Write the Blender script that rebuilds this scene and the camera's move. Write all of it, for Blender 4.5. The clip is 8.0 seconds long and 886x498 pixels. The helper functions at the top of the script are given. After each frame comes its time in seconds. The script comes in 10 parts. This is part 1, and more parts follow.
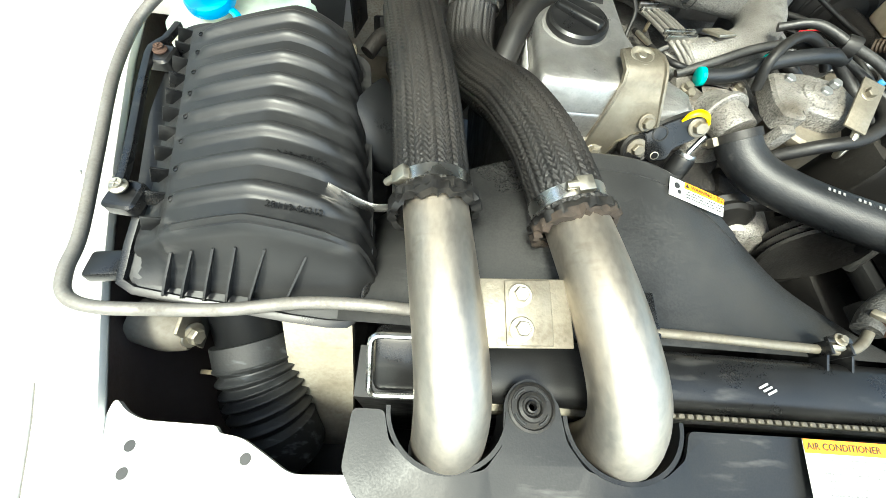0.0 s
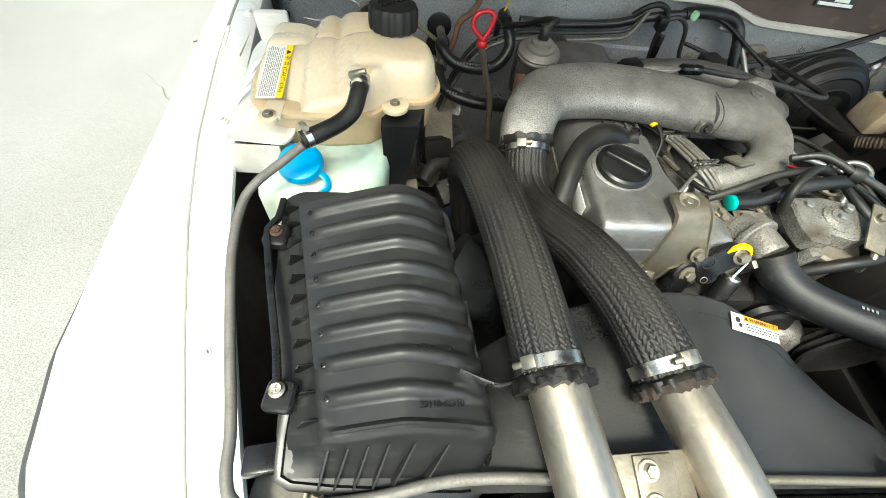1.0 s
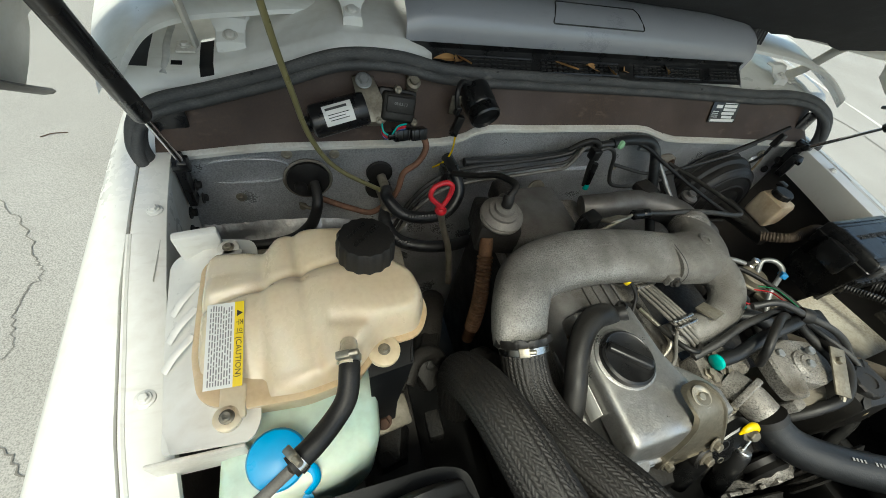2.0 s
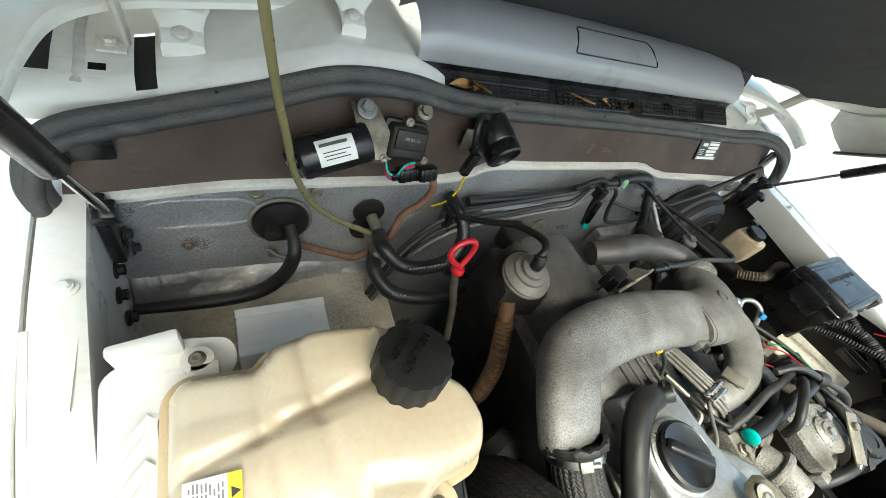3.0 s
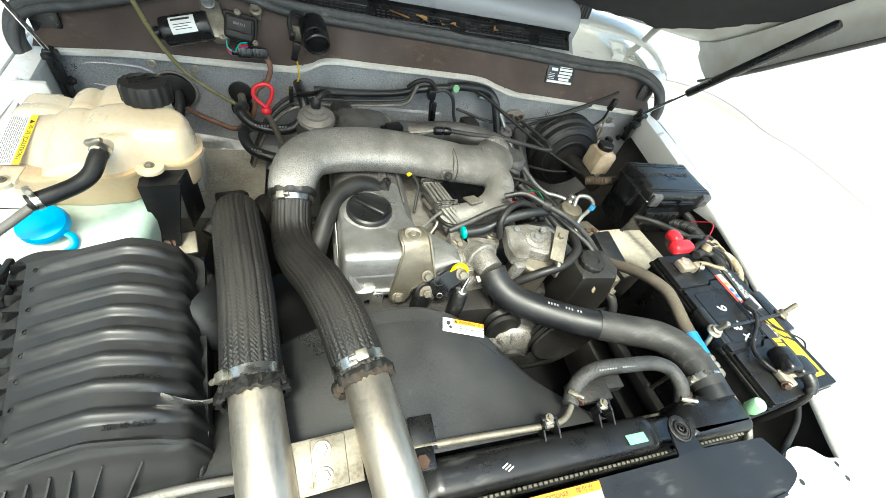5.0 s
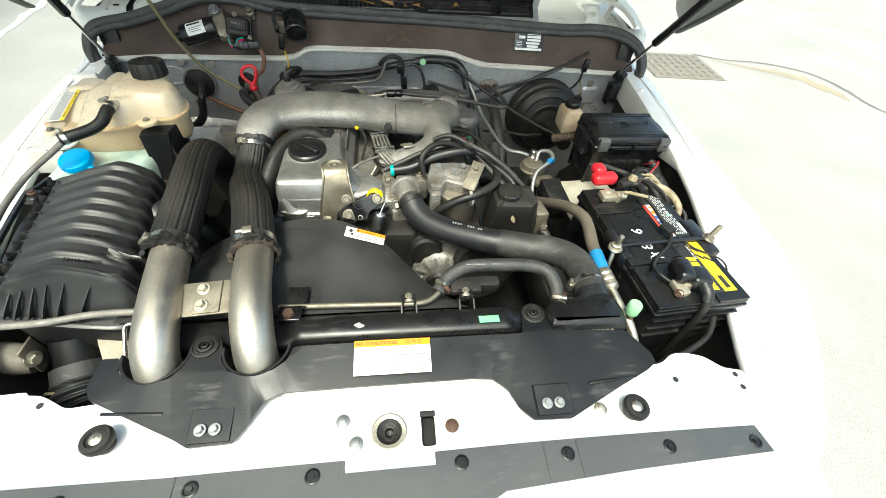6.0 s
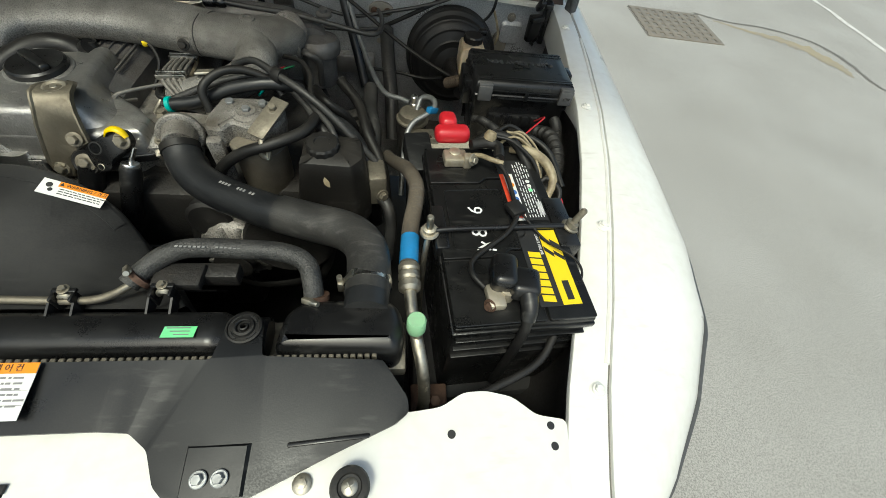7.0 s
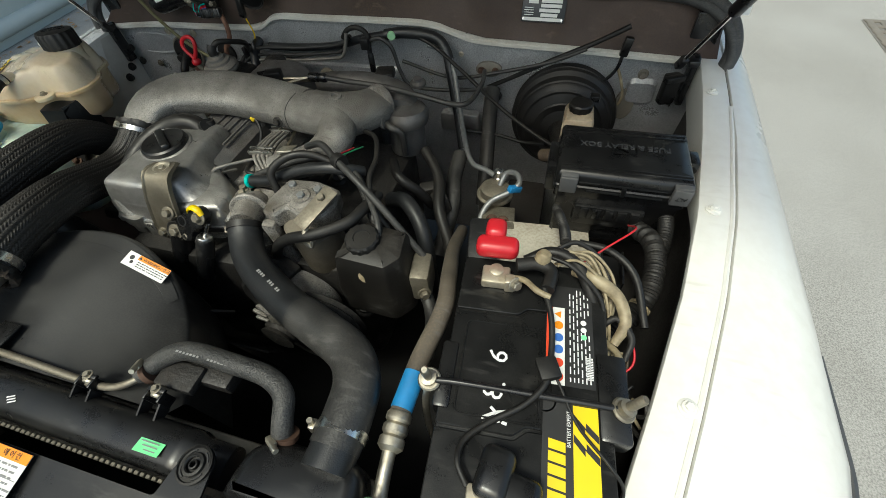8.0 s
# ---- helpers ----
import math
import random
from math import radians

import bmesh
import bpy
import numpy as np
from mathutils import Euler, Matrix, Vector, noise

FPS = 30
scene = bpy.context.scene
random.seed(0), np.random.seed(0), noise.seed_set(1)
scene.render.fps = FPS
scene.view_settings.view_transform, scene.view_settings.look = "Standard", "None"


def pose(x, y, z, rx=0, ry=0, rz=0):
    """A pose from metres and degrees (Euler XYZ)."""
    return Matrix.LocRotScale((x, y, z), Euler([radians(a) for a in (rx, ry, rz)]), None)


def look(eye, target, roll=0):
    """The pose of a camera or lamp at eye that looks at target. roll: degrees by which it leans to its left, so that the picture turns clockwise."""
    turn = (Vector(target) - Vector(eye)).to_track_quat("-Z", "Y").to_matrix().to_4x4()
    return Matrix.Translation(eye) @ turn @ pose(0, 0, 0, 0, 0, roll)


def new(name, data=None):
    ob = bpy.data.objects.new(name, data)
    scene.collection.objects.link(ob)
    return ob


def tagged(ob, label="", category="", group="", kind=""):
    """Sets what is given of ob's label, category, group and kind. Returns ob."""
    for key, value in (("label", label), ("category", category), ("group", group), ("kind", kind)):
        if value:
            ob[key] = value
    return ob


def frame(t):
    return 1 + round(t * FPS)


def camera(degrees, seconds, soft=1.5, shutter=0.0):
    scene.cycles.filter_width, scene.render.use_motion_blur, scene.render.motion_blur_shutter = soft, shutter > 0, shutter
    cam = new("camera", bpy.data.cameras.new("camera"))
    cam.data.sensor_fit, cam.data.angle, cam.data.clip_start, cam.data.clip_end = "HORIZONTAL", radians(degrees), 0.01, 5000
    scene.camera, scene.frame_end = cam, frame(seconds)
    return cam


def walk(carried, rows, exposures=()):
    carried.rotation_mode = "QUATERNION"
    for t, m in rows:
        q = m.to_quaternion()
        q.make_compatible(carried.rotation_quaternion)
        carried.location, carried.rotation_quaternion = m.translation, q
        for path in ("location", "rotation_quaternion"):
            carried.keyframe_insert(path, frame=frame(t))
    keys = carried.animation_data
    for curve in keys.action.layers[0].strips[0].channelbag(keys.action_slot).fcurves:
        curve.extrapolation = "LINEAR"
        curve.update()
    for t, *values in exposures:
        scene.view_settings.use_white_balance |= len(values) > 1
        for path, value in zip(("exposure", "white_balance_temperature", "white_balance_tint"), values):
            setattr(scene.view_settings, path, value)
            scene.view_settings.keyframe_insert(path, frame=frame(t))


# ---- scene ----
cam = camera(97.3, 8.0, soft=0.6)
PATH = [
    (0, (-0.3230, 0.0865, 1.2569), (-0.2091, 1.0185, -0.5090), 11.29),
    (0.5, (-0.3793, 0.0646, 1.3051), (-0.1706, 1.1027, -0.3916), 12.76),
    (1, (-0.4483, 0.1700, 1.3415), (-0.2735, 1.2680, -0.3210), 9.88),
    (1.5, (-0.5257, 0.3335, 1.3866), (-0.0199, 1.5110, -0.1489), 11.30),
    (2, (-0.5323, 0.4330, 1.4204), (0.0769, 1.5836, -0.0978), 15.96),
    (2.2, (-0.5442, 0.4842, 1.4131), (0.1846, 1.6038, -0.0753), 17.94),
    (3.3, (-0.6047, 0.6243, 1.3611), (0.3514, 1.6055, -0.0960), 28.89),
    (3.5, (-0.5906, 0.6045, 1.3571), (0.3761, 1.5777, -0.0984), 28.84),
    (4, (-0.5438, 0.5105, 1.3604), (0.3815, 1.4687, -0.1315), 28.20),
    (4.5, (-0.3948, 0.2976, 1.4141), (0.3290, 1.5036, -0.0077), 17.66),
    (4.7, (-0.3197, 0.1979, 1.4304), (0.3411, 1.4127, -0.0144), 18.56),
    (5.8, (-0.0858, -0.1320, 1.4468), (0.3036, 1.1781, -0.0134), 9.88),
    (6, (0.0143, -0.1619, 1.4462), (0.2498, 1.1875, -0.0111), 5.58),
    (6.5, (0.2407, -0.1256, 1.4022), (0.5838, 1.1314, -0.1150), 9.11),
    (7, (0.3506, -0.0347, 1.3404), (0.6157, 1.1590, -0.2423), 11.03),
    (7.5, (0.4254, 0.0330, 1.3369), (0.4246, 1.2221, -0.2713), 4.06),
    (8, (0.4754, 0.1414, 1.3623), (0.0483, 1.3279, -0.1901), -5.82),
]
EXPOSURES = [(0.0, 2.12, 6500, -7), (1.0, 1.55, 6650, -5), (1.5, 0.9, 6650, -5), (2.0, 0.88, 6650, -5), (3.5, 2.15, 6600, -5), (4.0, 2.05, 6600, -5), (4.5, 2.0, 6450, -6), (6.0, 1.55, 6700, -6), (6.5, 0.85, 6650, -6), (7.0, 0.46, 6650, -5), (7.5, 0.32, 6650, -4), (8.0, 0.55, 6650, -4)]
walk(cam, [(t, look(eye, target, roll)) for t, eye, target, roll in PATH], EXPOSURES)
# ==== place ====

# ---- sky, sun ----
world = bpy.data.worlds.new("sky")
scene.world = world
world.use_nodes = True
wn = world.node_tree.nodes
sky = wn.new("ShaderNodeTexSky")
sky.sky_type = "NISHITA"
sky.sun_disc = False
sky.sun_elevation, sky.sun_rotation = radians(58), radians(200)
sky.air_density, sky.dust_density = 1.0, 4.0
world.node_tree.links.new(sky.outputs[0], wn["Background"].inputs[0])
wn["Background"].inputs[1].default_value = 0.15
sun_data = bpy.data.lights.new("sun", "SUN")
sun_data.energy, sun_data.angle, sun_data.color = 1.5, radians(11), (1.0, 0.97, 0.92)
sun = new("sun", sun_data)
sun.matrix_world = look((-1.0, -2.0, 5.5), (0, 0, 0))

# ---- materials ----
def surf(name, col, col2=None, rough=0.5, metal=0.0, scale=18.0, mix=0.5, bump=0.0, bscale=220.0, dust=None, dust_amount=0.0, rough_var=0.12, spec=0.5, coat=0.0, sss=0.0, trans=0.0, stretch=(1, 1, 1), speckle=0.0, scuff=0.0, scuff_col=(0.16, 0.155, 0.145)):
    """A principled surface with two scales of colour variation, fine relief and dust or stains."""
    m = bpy.data.materials.new(name)
    m.use_nodes = True
    nt = m.node_tree
    n, l = nt.nodes, nt.links
    bs = n["Principled BSDF"]
    tc = n.new("ShaderNodeTexCoord")
    mp = n.new("ShaderNodeMapping")
    mp.inputs["Scale"].default_value = stretch
    l.new(tc.outputs["Object"], mp.inputs[0])
    big = n.new("ShaderNodeTexNoise")
    big.inputs["Scale"].default_value, big.inputs["Detail"].default_value = scale, 6
    l.new(mp.outputs[0], big.inputs["Vector"])
    ramp = n.new("ShaderNodeMapRange")
    ramp.inputs[1].default_value, ramp.inputs[2].default_value = 0.35, 0.68
    l.new(big.outputs[0], ramp.inputs[0])
    mx = n.new("ShaderNodeMix")
    mx.data_type = "RGBA"
    c2 = col2 or tuple(0.75 * c for c in col)
    mx.inputs[6].default_value, mx.inputs[7].default_value = (*col, 1), (*c2, 1)
    ml = n.new("ShaderNodeMath")
    ml.operation = "MULTIPLY"
    ml.inputs[1].default_value = mix
    l.new(ramp.outputs[0], ml.inputs[0])
    l.new(ml.outputs[0], mx.inputs[0])
    colour = mx.outputs[2]
    fine = n.new("ShaderNodeTexNoise")
    fine.inputs["Scale"].default_value, fine.inputs["Detail"].default_value = bscale, 4
    l.new(mp.outputs[0], fine.inputs["Vector"])
    if speckle:
        sm = n.new("ShaderNodeMapRange")
        sm.inputs[1].default_value, sm.inputs[2].default_value = 0.35, 0.65
        sm.inputs[3].default_value, sm.inputs[4].default_value = 1 - speckle, 1 + speckle
        l.new(fine.outputs[0], sm.inputs[0])
        sx = n.new("ShaderNodeMix")
        sx.data_type, sx.blend_type = "RGBA", "MULTIPLY"
        sx.inputs[0].default_value = 1.0
        cc = n.new("ShaderNodeCombineXYZ")
        for i in range(3):
            l.new(sm.outputs[0], cc.inputs[i])
        l.new(colour, sx.inputs[6])
        l.new(cc.outputs[0], sx.inputs[7])
        colour = sx.outputs[2]
    dusty = None
    if dust:
        dn = n.new("ShaderNodeTexNoise")
        dn.inputs["Scale"].default_value, dn.inputs["Detail"].default_value = scale * 0.6, 8
        dn.inputs["Roughness"].default_value = 0.65
        l.new(tc.outputs["Object"], dn.inputs["Vector"])
        dr = n.new("ShaderNodeMapRange")
        dr.inputs[1].default_value, dr.inputs[2].default_value = 0.42, 0.72
        dr.inputs[3].default_value, dr.inputs[4].default_value = dust_amount * 0.3, dust_amount
        l.new(dn.outputs[0], dr.inputs[0])
        geo = n.new("ShaderNodeNewGeometry")
        sep = n.new("ShaderNodeSeparateXYZ")
        l.new(geo.outputs["Normal"], sep.inputs[0])
        up = n.new("ShaderNodeMapRange")
        up.inputs[1].default_value, up.inputs[2].default_value = -0.2, 0.9
        up.inputs[3].default_value, up.inputs[4].default_value = 0.35, 1.0
        l.new(sep.outputs[2], up.inputs[0])
        dm = n.new("ShaderNodeMath")
        dm.operation = "MULTIPLY"
        l.new(dr.outputs[0], dm.inputs[0])
        l.new(up.outputs[0], dm.inputs[1])
        grit = n.new("ShaderNodeMapRange")
        grit.inputs[1].default_value, grit.inputs[2].default_value = 0.4, 0.64
        grit.inputs[3].default_value, grit.inputs[4].default_value = 0.5, 1.6
        l.new(fine.outputs[0], grit.inputs[0])
        dg = n.new("ShaderNodeMath")
        dg.operation, dg.use_clamp = "MULTIPLY", True
        l.new(dm.outputs[0], dg.inputs[0])
        l.new(grit.outputs[0], dg.inputs[1])
        dm = dg
        dx = n.new("ShaderNodeMix")
        dx.data_type = "RGBA"
        dx.inputs[7].default_value = (*dust, 1)
        l.new(dm.outputs[0], dx.inputs[0])
        l.new(colour, dx.inputs[6])
        colour = dx.outputs[2]
        dusty = dm.outputs[0]
    if scuff:
        sp = n.new("ShaderNodeMapping")
        sp.inputs["Scale"].default_value, sp.inputs["Rotation"].default_value = (30, 130, 70), (0.2, 0.3, 0.9)
        l.new(tc.outputs["Object"], sp.inputs[0])
        sn_ = n.new("ShaderNodeTexNoise")
        sn_.inputs["Scale"].default_value, sn_.inputs["Detail"].default_value = 1.0, 3
        l.new(sp.outputs[0], sn_.inputs["Vector"])
        where = n.new("ShaderNodeTexNoise")
        where.inputs["Scale"].default_value, where.inputs["Detail"].default_value = 11, 5
        l.new(tc.outputs["Object"], where.inputs["Vector"])
        s1 = n.new("ShaderNodeMapRange")
        s1.inputs[1].default_value, s1.inputs[2].default_value = 0.55, 0.72
        l.new(sn_.outputs[0], s1.inputs[0])
        s2 = n.new("ShaderNodeMapRange")
        s2.inputs[1].default_value, s2.inputs[2].default_value, s2.inputs[4].default_value = 0.48, 0.66, scuff
        l.new(where.outputs[0], s2.inputs[0])
        s3 = n.new("ShaderNodeMath")
        s3.operation = "MULTIPLY"
        l.new(s1.outputs[0], s3.inputs[0])
        l.new(s2.outputs[0], s3.inputs[1])
        cx = n.new("ShaderNodeMix")
        cx.data_type = "RGBA"
        cx.inputs[7].default_value = (*scuff_col, 1)
        l.new(s3.outputs[0], cx.inputs[0])
        l.new(colour, cx.inputs[6])
        colour = cx.outputs[2]
    l.new(colour, bs.inputs["Base Color"])
    rr = n.new("ShaderNodeMapRange")
    rr.inputs[1].default_value, rr.inputs[2].default_value = 0.3, 0.7
    rr.inputs[3].default_value, rr.inputs[4].default_value = max(0.03, rough - rough_var), min(1, rough + rough_var)
    l.new(big.outputs[0], rr.inputs[0])
    if dusty:
        ra = n.new("ShaderNodeMath")
        ra.operation, ra.use_clamp = "ADD", True
        l.new(rr.outputs[0], ra.inputs[0])
        l.new(dusty, ra.inputs[1])
        l.new(ra.outputs[0], bs.inputs["Roughness"])
    else:
        l.new(rr.outputs[0], bs.inputs["Roughness"])
    bs.inputs["Metallic"].default_value = metal
    bs.inputs["Specular IOR Level"].default_value = spec
    bs.inputs["Coat Weight"].default_value = coat
    bs.inputs["Coat Roughness"].default_value = 0.12
    if sss:
        bs.inputs["Subsurface Weight"].default_value = sss
        bs.inputs["Subsurface Radius"].default_value = (0.02, 0.014, 0.007)
        bs.inputs["Subsurface Scale"].default_value = 1.0
    if trans:
        bs.inputs["Transmission Weight"].default_value = trans
    if bump:
        bp = n.new("ShaderNodeBump")
        bp.inputs["Strength"].default_value = bump
        bp.inputs["Distance"].default_value = 0.0012
        l.new(fine.outputs[0], bp.inputs["Height"])
        l.new(bp.outputs[0], bs.inputs["Normal"])
    return m


DUST = (0.3, 0.27, 0.23)
M = {
    "white": surf("white_paint", (0.8, 0.8, 0.76), (0.74, 0.73, 0.68), 0.28, scale=5, mix=0.5, coat=0.6, bump=0.02, bscale=60, dust=(0.5, 0.45, 0.37), dust_amount=0.2, scuff=0.22, scuff_col=(0.4, 0.35, 0.28)),
    "white_dirty": surf("white_paint_dirty", (0.72, 0.71, 0.66), (0.55, 0.51, 0.44), 0.45, scale=14, mix=0.8, bump=0.05, dust=(0.35, 0.3, 0.24), dust_amount=0.35),
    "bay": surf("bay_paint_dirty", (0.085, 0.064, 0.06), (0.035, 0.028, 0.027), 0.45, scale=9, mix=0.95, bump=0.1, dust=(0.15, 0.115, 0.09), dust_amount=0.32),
    "ledge_cream": surf("cream_bay_paint", (0.5, 0.47, 0.39), (0.3, 0.265, 0.2), 0.45, scale=13, mix=0.9, bump=0.06, dust=(0.16, 0.13, 0.095), dust_amount=0.5, scuff=0.4, scuff_col=(0.14, 0.11, 0.08)),
    "ledge": surf("ledge_paint", (0.2, 0.185, 0.155), (0.11, 0.098, 0.078), 0.5, scale=20, mix=0.9, bump=0.08, dust=(0.12, 0.1, 0.075), dust_amount=0.5),
    "plastic": surf("black_plastic", (0.0045, 0.0048, 0.0055), (0.009, 0.009, 0.009), 0.27, scale=22, bump=0.05, bscale=900, dust=(0.07, 0.066, 0.06), dust_amount=0.12, spec=0.5, scuff=0.3, rough_var=0.1),
    "plastic_grey": surf("grey_black_plastic", (0.0042, 0.0047, 0.0056), (0.009, 0.0095, 0.0102), 0.33, scale=9, mix=0.9, bump=0.05, bscale=700, dust=(0.055, 0.055, 0.053), dust_amount=0.13, spec=0.38, scuff=0.3, rough_var=0.14),
    "shroud": surf("shroud_plastic", (0.009, 0.0095, 0.0105), (0.018, 0.0182, 0.0182), 0.36, scale=7, mix=0.9, bump=0.04, bscale=500, dust=(0.085, 0.083, 0.078), dust_amount=0.42, spec=0.5, scuff=0.3, rough_var=0.2),
    "rubber": surf("black_rubber", (0.006, 0.006, 0.0065), (0.012, 0.0117, 0.011), 0.45, scale=30, bump=0.15, bscale=500, dust=(0.1, 0.088, 0.07), dust_amount=0.16, spec=0.4),
    "hose_mesh": surf("mesh_hose_rubber", (0.018, 0.0184, 0.0188), (0.045, 0.0445, 0.042), 0.44, scale=40, mix=0.9, bump=0.8, bscale=520, dust=(0.12, 0.115, 0.105), dust_amount=0.2, speckle=0.55, scuff=0.4),
    "hose_brown": surf("dusty_brown_hose", (0.045, 0.038, 0.03), (0.1, 0.083, 0.062), 0.6, scale=24, mix=0.9, bump=0.3, bscale=300, dust=(0.17, 0.14, 0.105), dust_amount=0.45, scuff=0.4),
    "rubber_grey": surf("grey_rubber", (0.013, 0.0134, 0.014), (0.034, 0.0333, 0.0318), 0.42, scale=22, mix=0.95, bump=0.3, bscale=420, dust=(0.12, 0.112, 0.098), dust_amount=0.24, spec=0.5, scuff=0.45),
    "hose": surf("coolant_hose_rubber", (0.008, 0.009, 0.0105), (0.015, 0.0155, 0.0165), 0.36, scale=20, bump=0.25, bscale=800, dust=(0.09, 0.09, 0.088), dust_amount=0.14, spec=0.5, scuff=0.25),
    "seal": surf("weatherstrip_rubber", (0.022, 0.024, 0.027), (0.045, 0.046, 0.047), 0.5, scale=30, mix=0.9, bump=0.4, bscale=260, dust=(0.24, 0.23, 0.21), dust_amount=0.4, stretch=(1, 3, 3), scuff=0.7),
    "steel": surf("brushed_stainless", (0.52, 0.48, 0.42), (0.31, 0.262, 0.2), 0.48, 1.0, scale=11, mix=0.9, bump=0.15, bscale=300, rough_var=0.12, stretch=(1, 0.5, 1), speckle=0.08, dust=(0.28, 0.235, 0.175), dust_amount=0.14, scuff=0.45, scuff_col=(0.22, 0.18, 0.13)),
    "bright": surf("bright_steel", (0.7, 0.69, 0.66), (0.5, 0.48, 0.44), 0.28, 1.0, scale=60, bump=0.1),
    "zinc": surf("zinc_plated_steel", (0.55, 0.52, 0.44), (0.36, 0.31, 0.22), 0.4, 1.0, scale=70, bump=0.15, dust=DUST, dust_amount=0.3),
    "bracket": surf("bracket_steel", (0.3, 0.275, 0.22), (0.18, 0.16, 0.125), 0.48, 0.75, scale=40, mix=0.9, bump=0.25, bscale=300, dust=(0.17, 0.14, 0.1), dust_amount=0.25),
    "pipe_steel": surf("grey_steel_pipe", (0.23, 0.22, 0.2), (0.13, 0.12, 0.11), 0.5, 0.5, scale=50, bump=0.3, bscale=400, dust=(0.22, 0.2, 0.17), dust_amount=0.35),
    "rust": surf("rusty_steel", (0.085, 0.045, 0.028), (0.04, 0.024, 0.018), 0.75, 0.2, scale=60, bump=0.4),
    "copper": surf("copper_brown_pipe", (0.2, 0.105, 0.055), (0.09, 0.045, 0.025), 0.5, 0.6, scale=60, bump=0.2, dust=(0.1, 0.08, 0.06), dust_amount=0.5),
    "cast": surf("cast_aluminium", (0.37, 0.362, 0.342), (0.165, 0.158, 0.146), 0.42, 0.6, scale=13, mix=0.95, bump=0.9, bscale=520, dust=(0.125, 0.114, 0.098), dust_amount=0.55, speckle=0.42, scuff=0.5, scuff_col=(0.09, 0.083, 0.072)),
    "cast_bright": surf("cast_aluminium_bright", (0.6, 0.592, 0.578), (0.32, 0.31, 0.29), 0.29, 0.88, scale=24, mix=0.95, bump=0.25, bscale=420, dust=(0.13, 0.12, 0.103), dust_amount=0.36, speckle=0.14, scuff=0.55, scuff_col=(0.08, 0.07, 0.06)),
    "cast_rough": surf("rough_cast_aluminium", (0.4, 0.385, 0.36), (0.14, 0.125, 0.1), 0.42, 0.6, scale=20, mix=0.95, bump=0.9, bscale=430, dust=(0.08, 0.066, 0.05), dust_amount=0.65, speckle=0.55, scuff=0.5, scuff_col=(0.05, 0.043, 0.035)),
    "engine": surf("engine_grime", (0.018, 0.0173, 0.0165), (0.007, 0.0068, 0.0066), 0.45, 0.2, scale=26, mix=0.9, bump=0.8, bscale=260, dust=(0.05, 0.042, 0.034), dust_amount=0.45),
    "cover_dark": surf("grey_cover", (0.22, 0.22, 0.222), (0.1, 0.096, 0.09), 0.4, 0.7, scale=18, mix=0.9, bump=0.5, bscale=420, dust=(0.12, 0.1, 0.08), dust_amount=0.45, speckle=0.15),
    "dark": surf("near_black", (0.012, 0.012, 0.012), (0.025, 0.022, 0.02), 0.8, scale=12, bump=0.2),
    "brown": surf("brown_fibre_panel", (0.05, 0.029, 0.021), (0.027, 0.0165, 0.013), 0.55, scale=9, mix=0.9, bump=0.25, bscale=300, dust=(0.15, 0.11, 0.08), dust_amount=0.4, scuff=0.5, scuff_col=(0.2, 0.15, 0.11)),
    "foil": surf("silver_insulation", (0.56, 0.572, 0.585), (0.34, 0.348, 0.356), 0.32, 0.6, scale=8, mix=0.9, bump=0.9, bscale=330, dust=(0.26, 0.245, 0.22), dust_amount=0.16, speckle=0.2),
    "foil_bright": surf("bright_foil", (0.5, 0.495, 0.485), (0.24, 0.237, 0.23), 0.38, 0.85, scale=14, bump=1.0, bscale=120, dust=(0.3, 0.28, 0.24), dust_amount=0.3),
    "amber": surf("amber_translucent_plastic", (0.77, 0.69, 0.53), (0.67, 0.52, 0.32), 0.24, scale=6, mix=0.85, bump=0.06, bscale=160, sss=0.25, dust=(0.42, 0.28, 0.15), dust_amount=0.22, coat=0.5),
    "washer": surf("washer_tank_plastic", (0.74, 0.78, 0.64), (0.42, 0.68, 0.62), 0.34, scale=5, mix=0.9, bump=0.05, bscale=90, sss=0.25, dust=(0.09, 0.085, 0.06), dust_amount=0.22),
    "reservoir": surf("brake_reservoir_plastic", (0.6, 0.51, 0.37), (0.36, 0.27, 0.17), 0.4, scale=26, mix=0.9, bump=0.1, sss=0.15, dust=(0.2, 0.16, 0.11), dust_amount=0.35),
    "blue": surf("blue_cap_plastic", (0.0, 0.36, 0.72), (0.0, 0.3, 0.62), 0.36, scale=30),
    "red": surf("red_rubber", (0.5, 0.015, 0.025), (0.36, 0.012, 0.02), 0.4, scale=40),
    "teal": surf("teal_plastic", (0.0, 0.42, 0.36), None, 0.4, scale=40),
    "green_cap": surf("pale_green_cap", (0.28, 0.55, 0.3), (0.22, 0.42, 0.24), 0.5, scale=60, dust=DUST, dust_amount=0.2),
    "yellow": surf("yellow_plastic", (0.8, 0.55, 0.0), None, 0.4, scale=40),
    "label": surf("white_label", (0.78, 0.78, 0.75), (0.7, 0.69, 0.64), 0.4, scale=30, mix=0.4),
    "label_yellow": surf("yellow_label", (0.85, 0.62, 0.02), None, 0.4, scale=30, mix=0.2),
    "label_orange": surf("orange_label", (0.82, 0.27, 0.012), None, 0.4, scale=30, mix=0.2),
    "label_red": surf("red_label", (0.7, 0.07, 0.03), None, 0.4, scale=30, mix=0.2),
    "label_green": surf("green_label", (0.2, 0.75, 0.3), (0.3, 0.8, 0.5), 0.4, scale=60, mix=0.5),
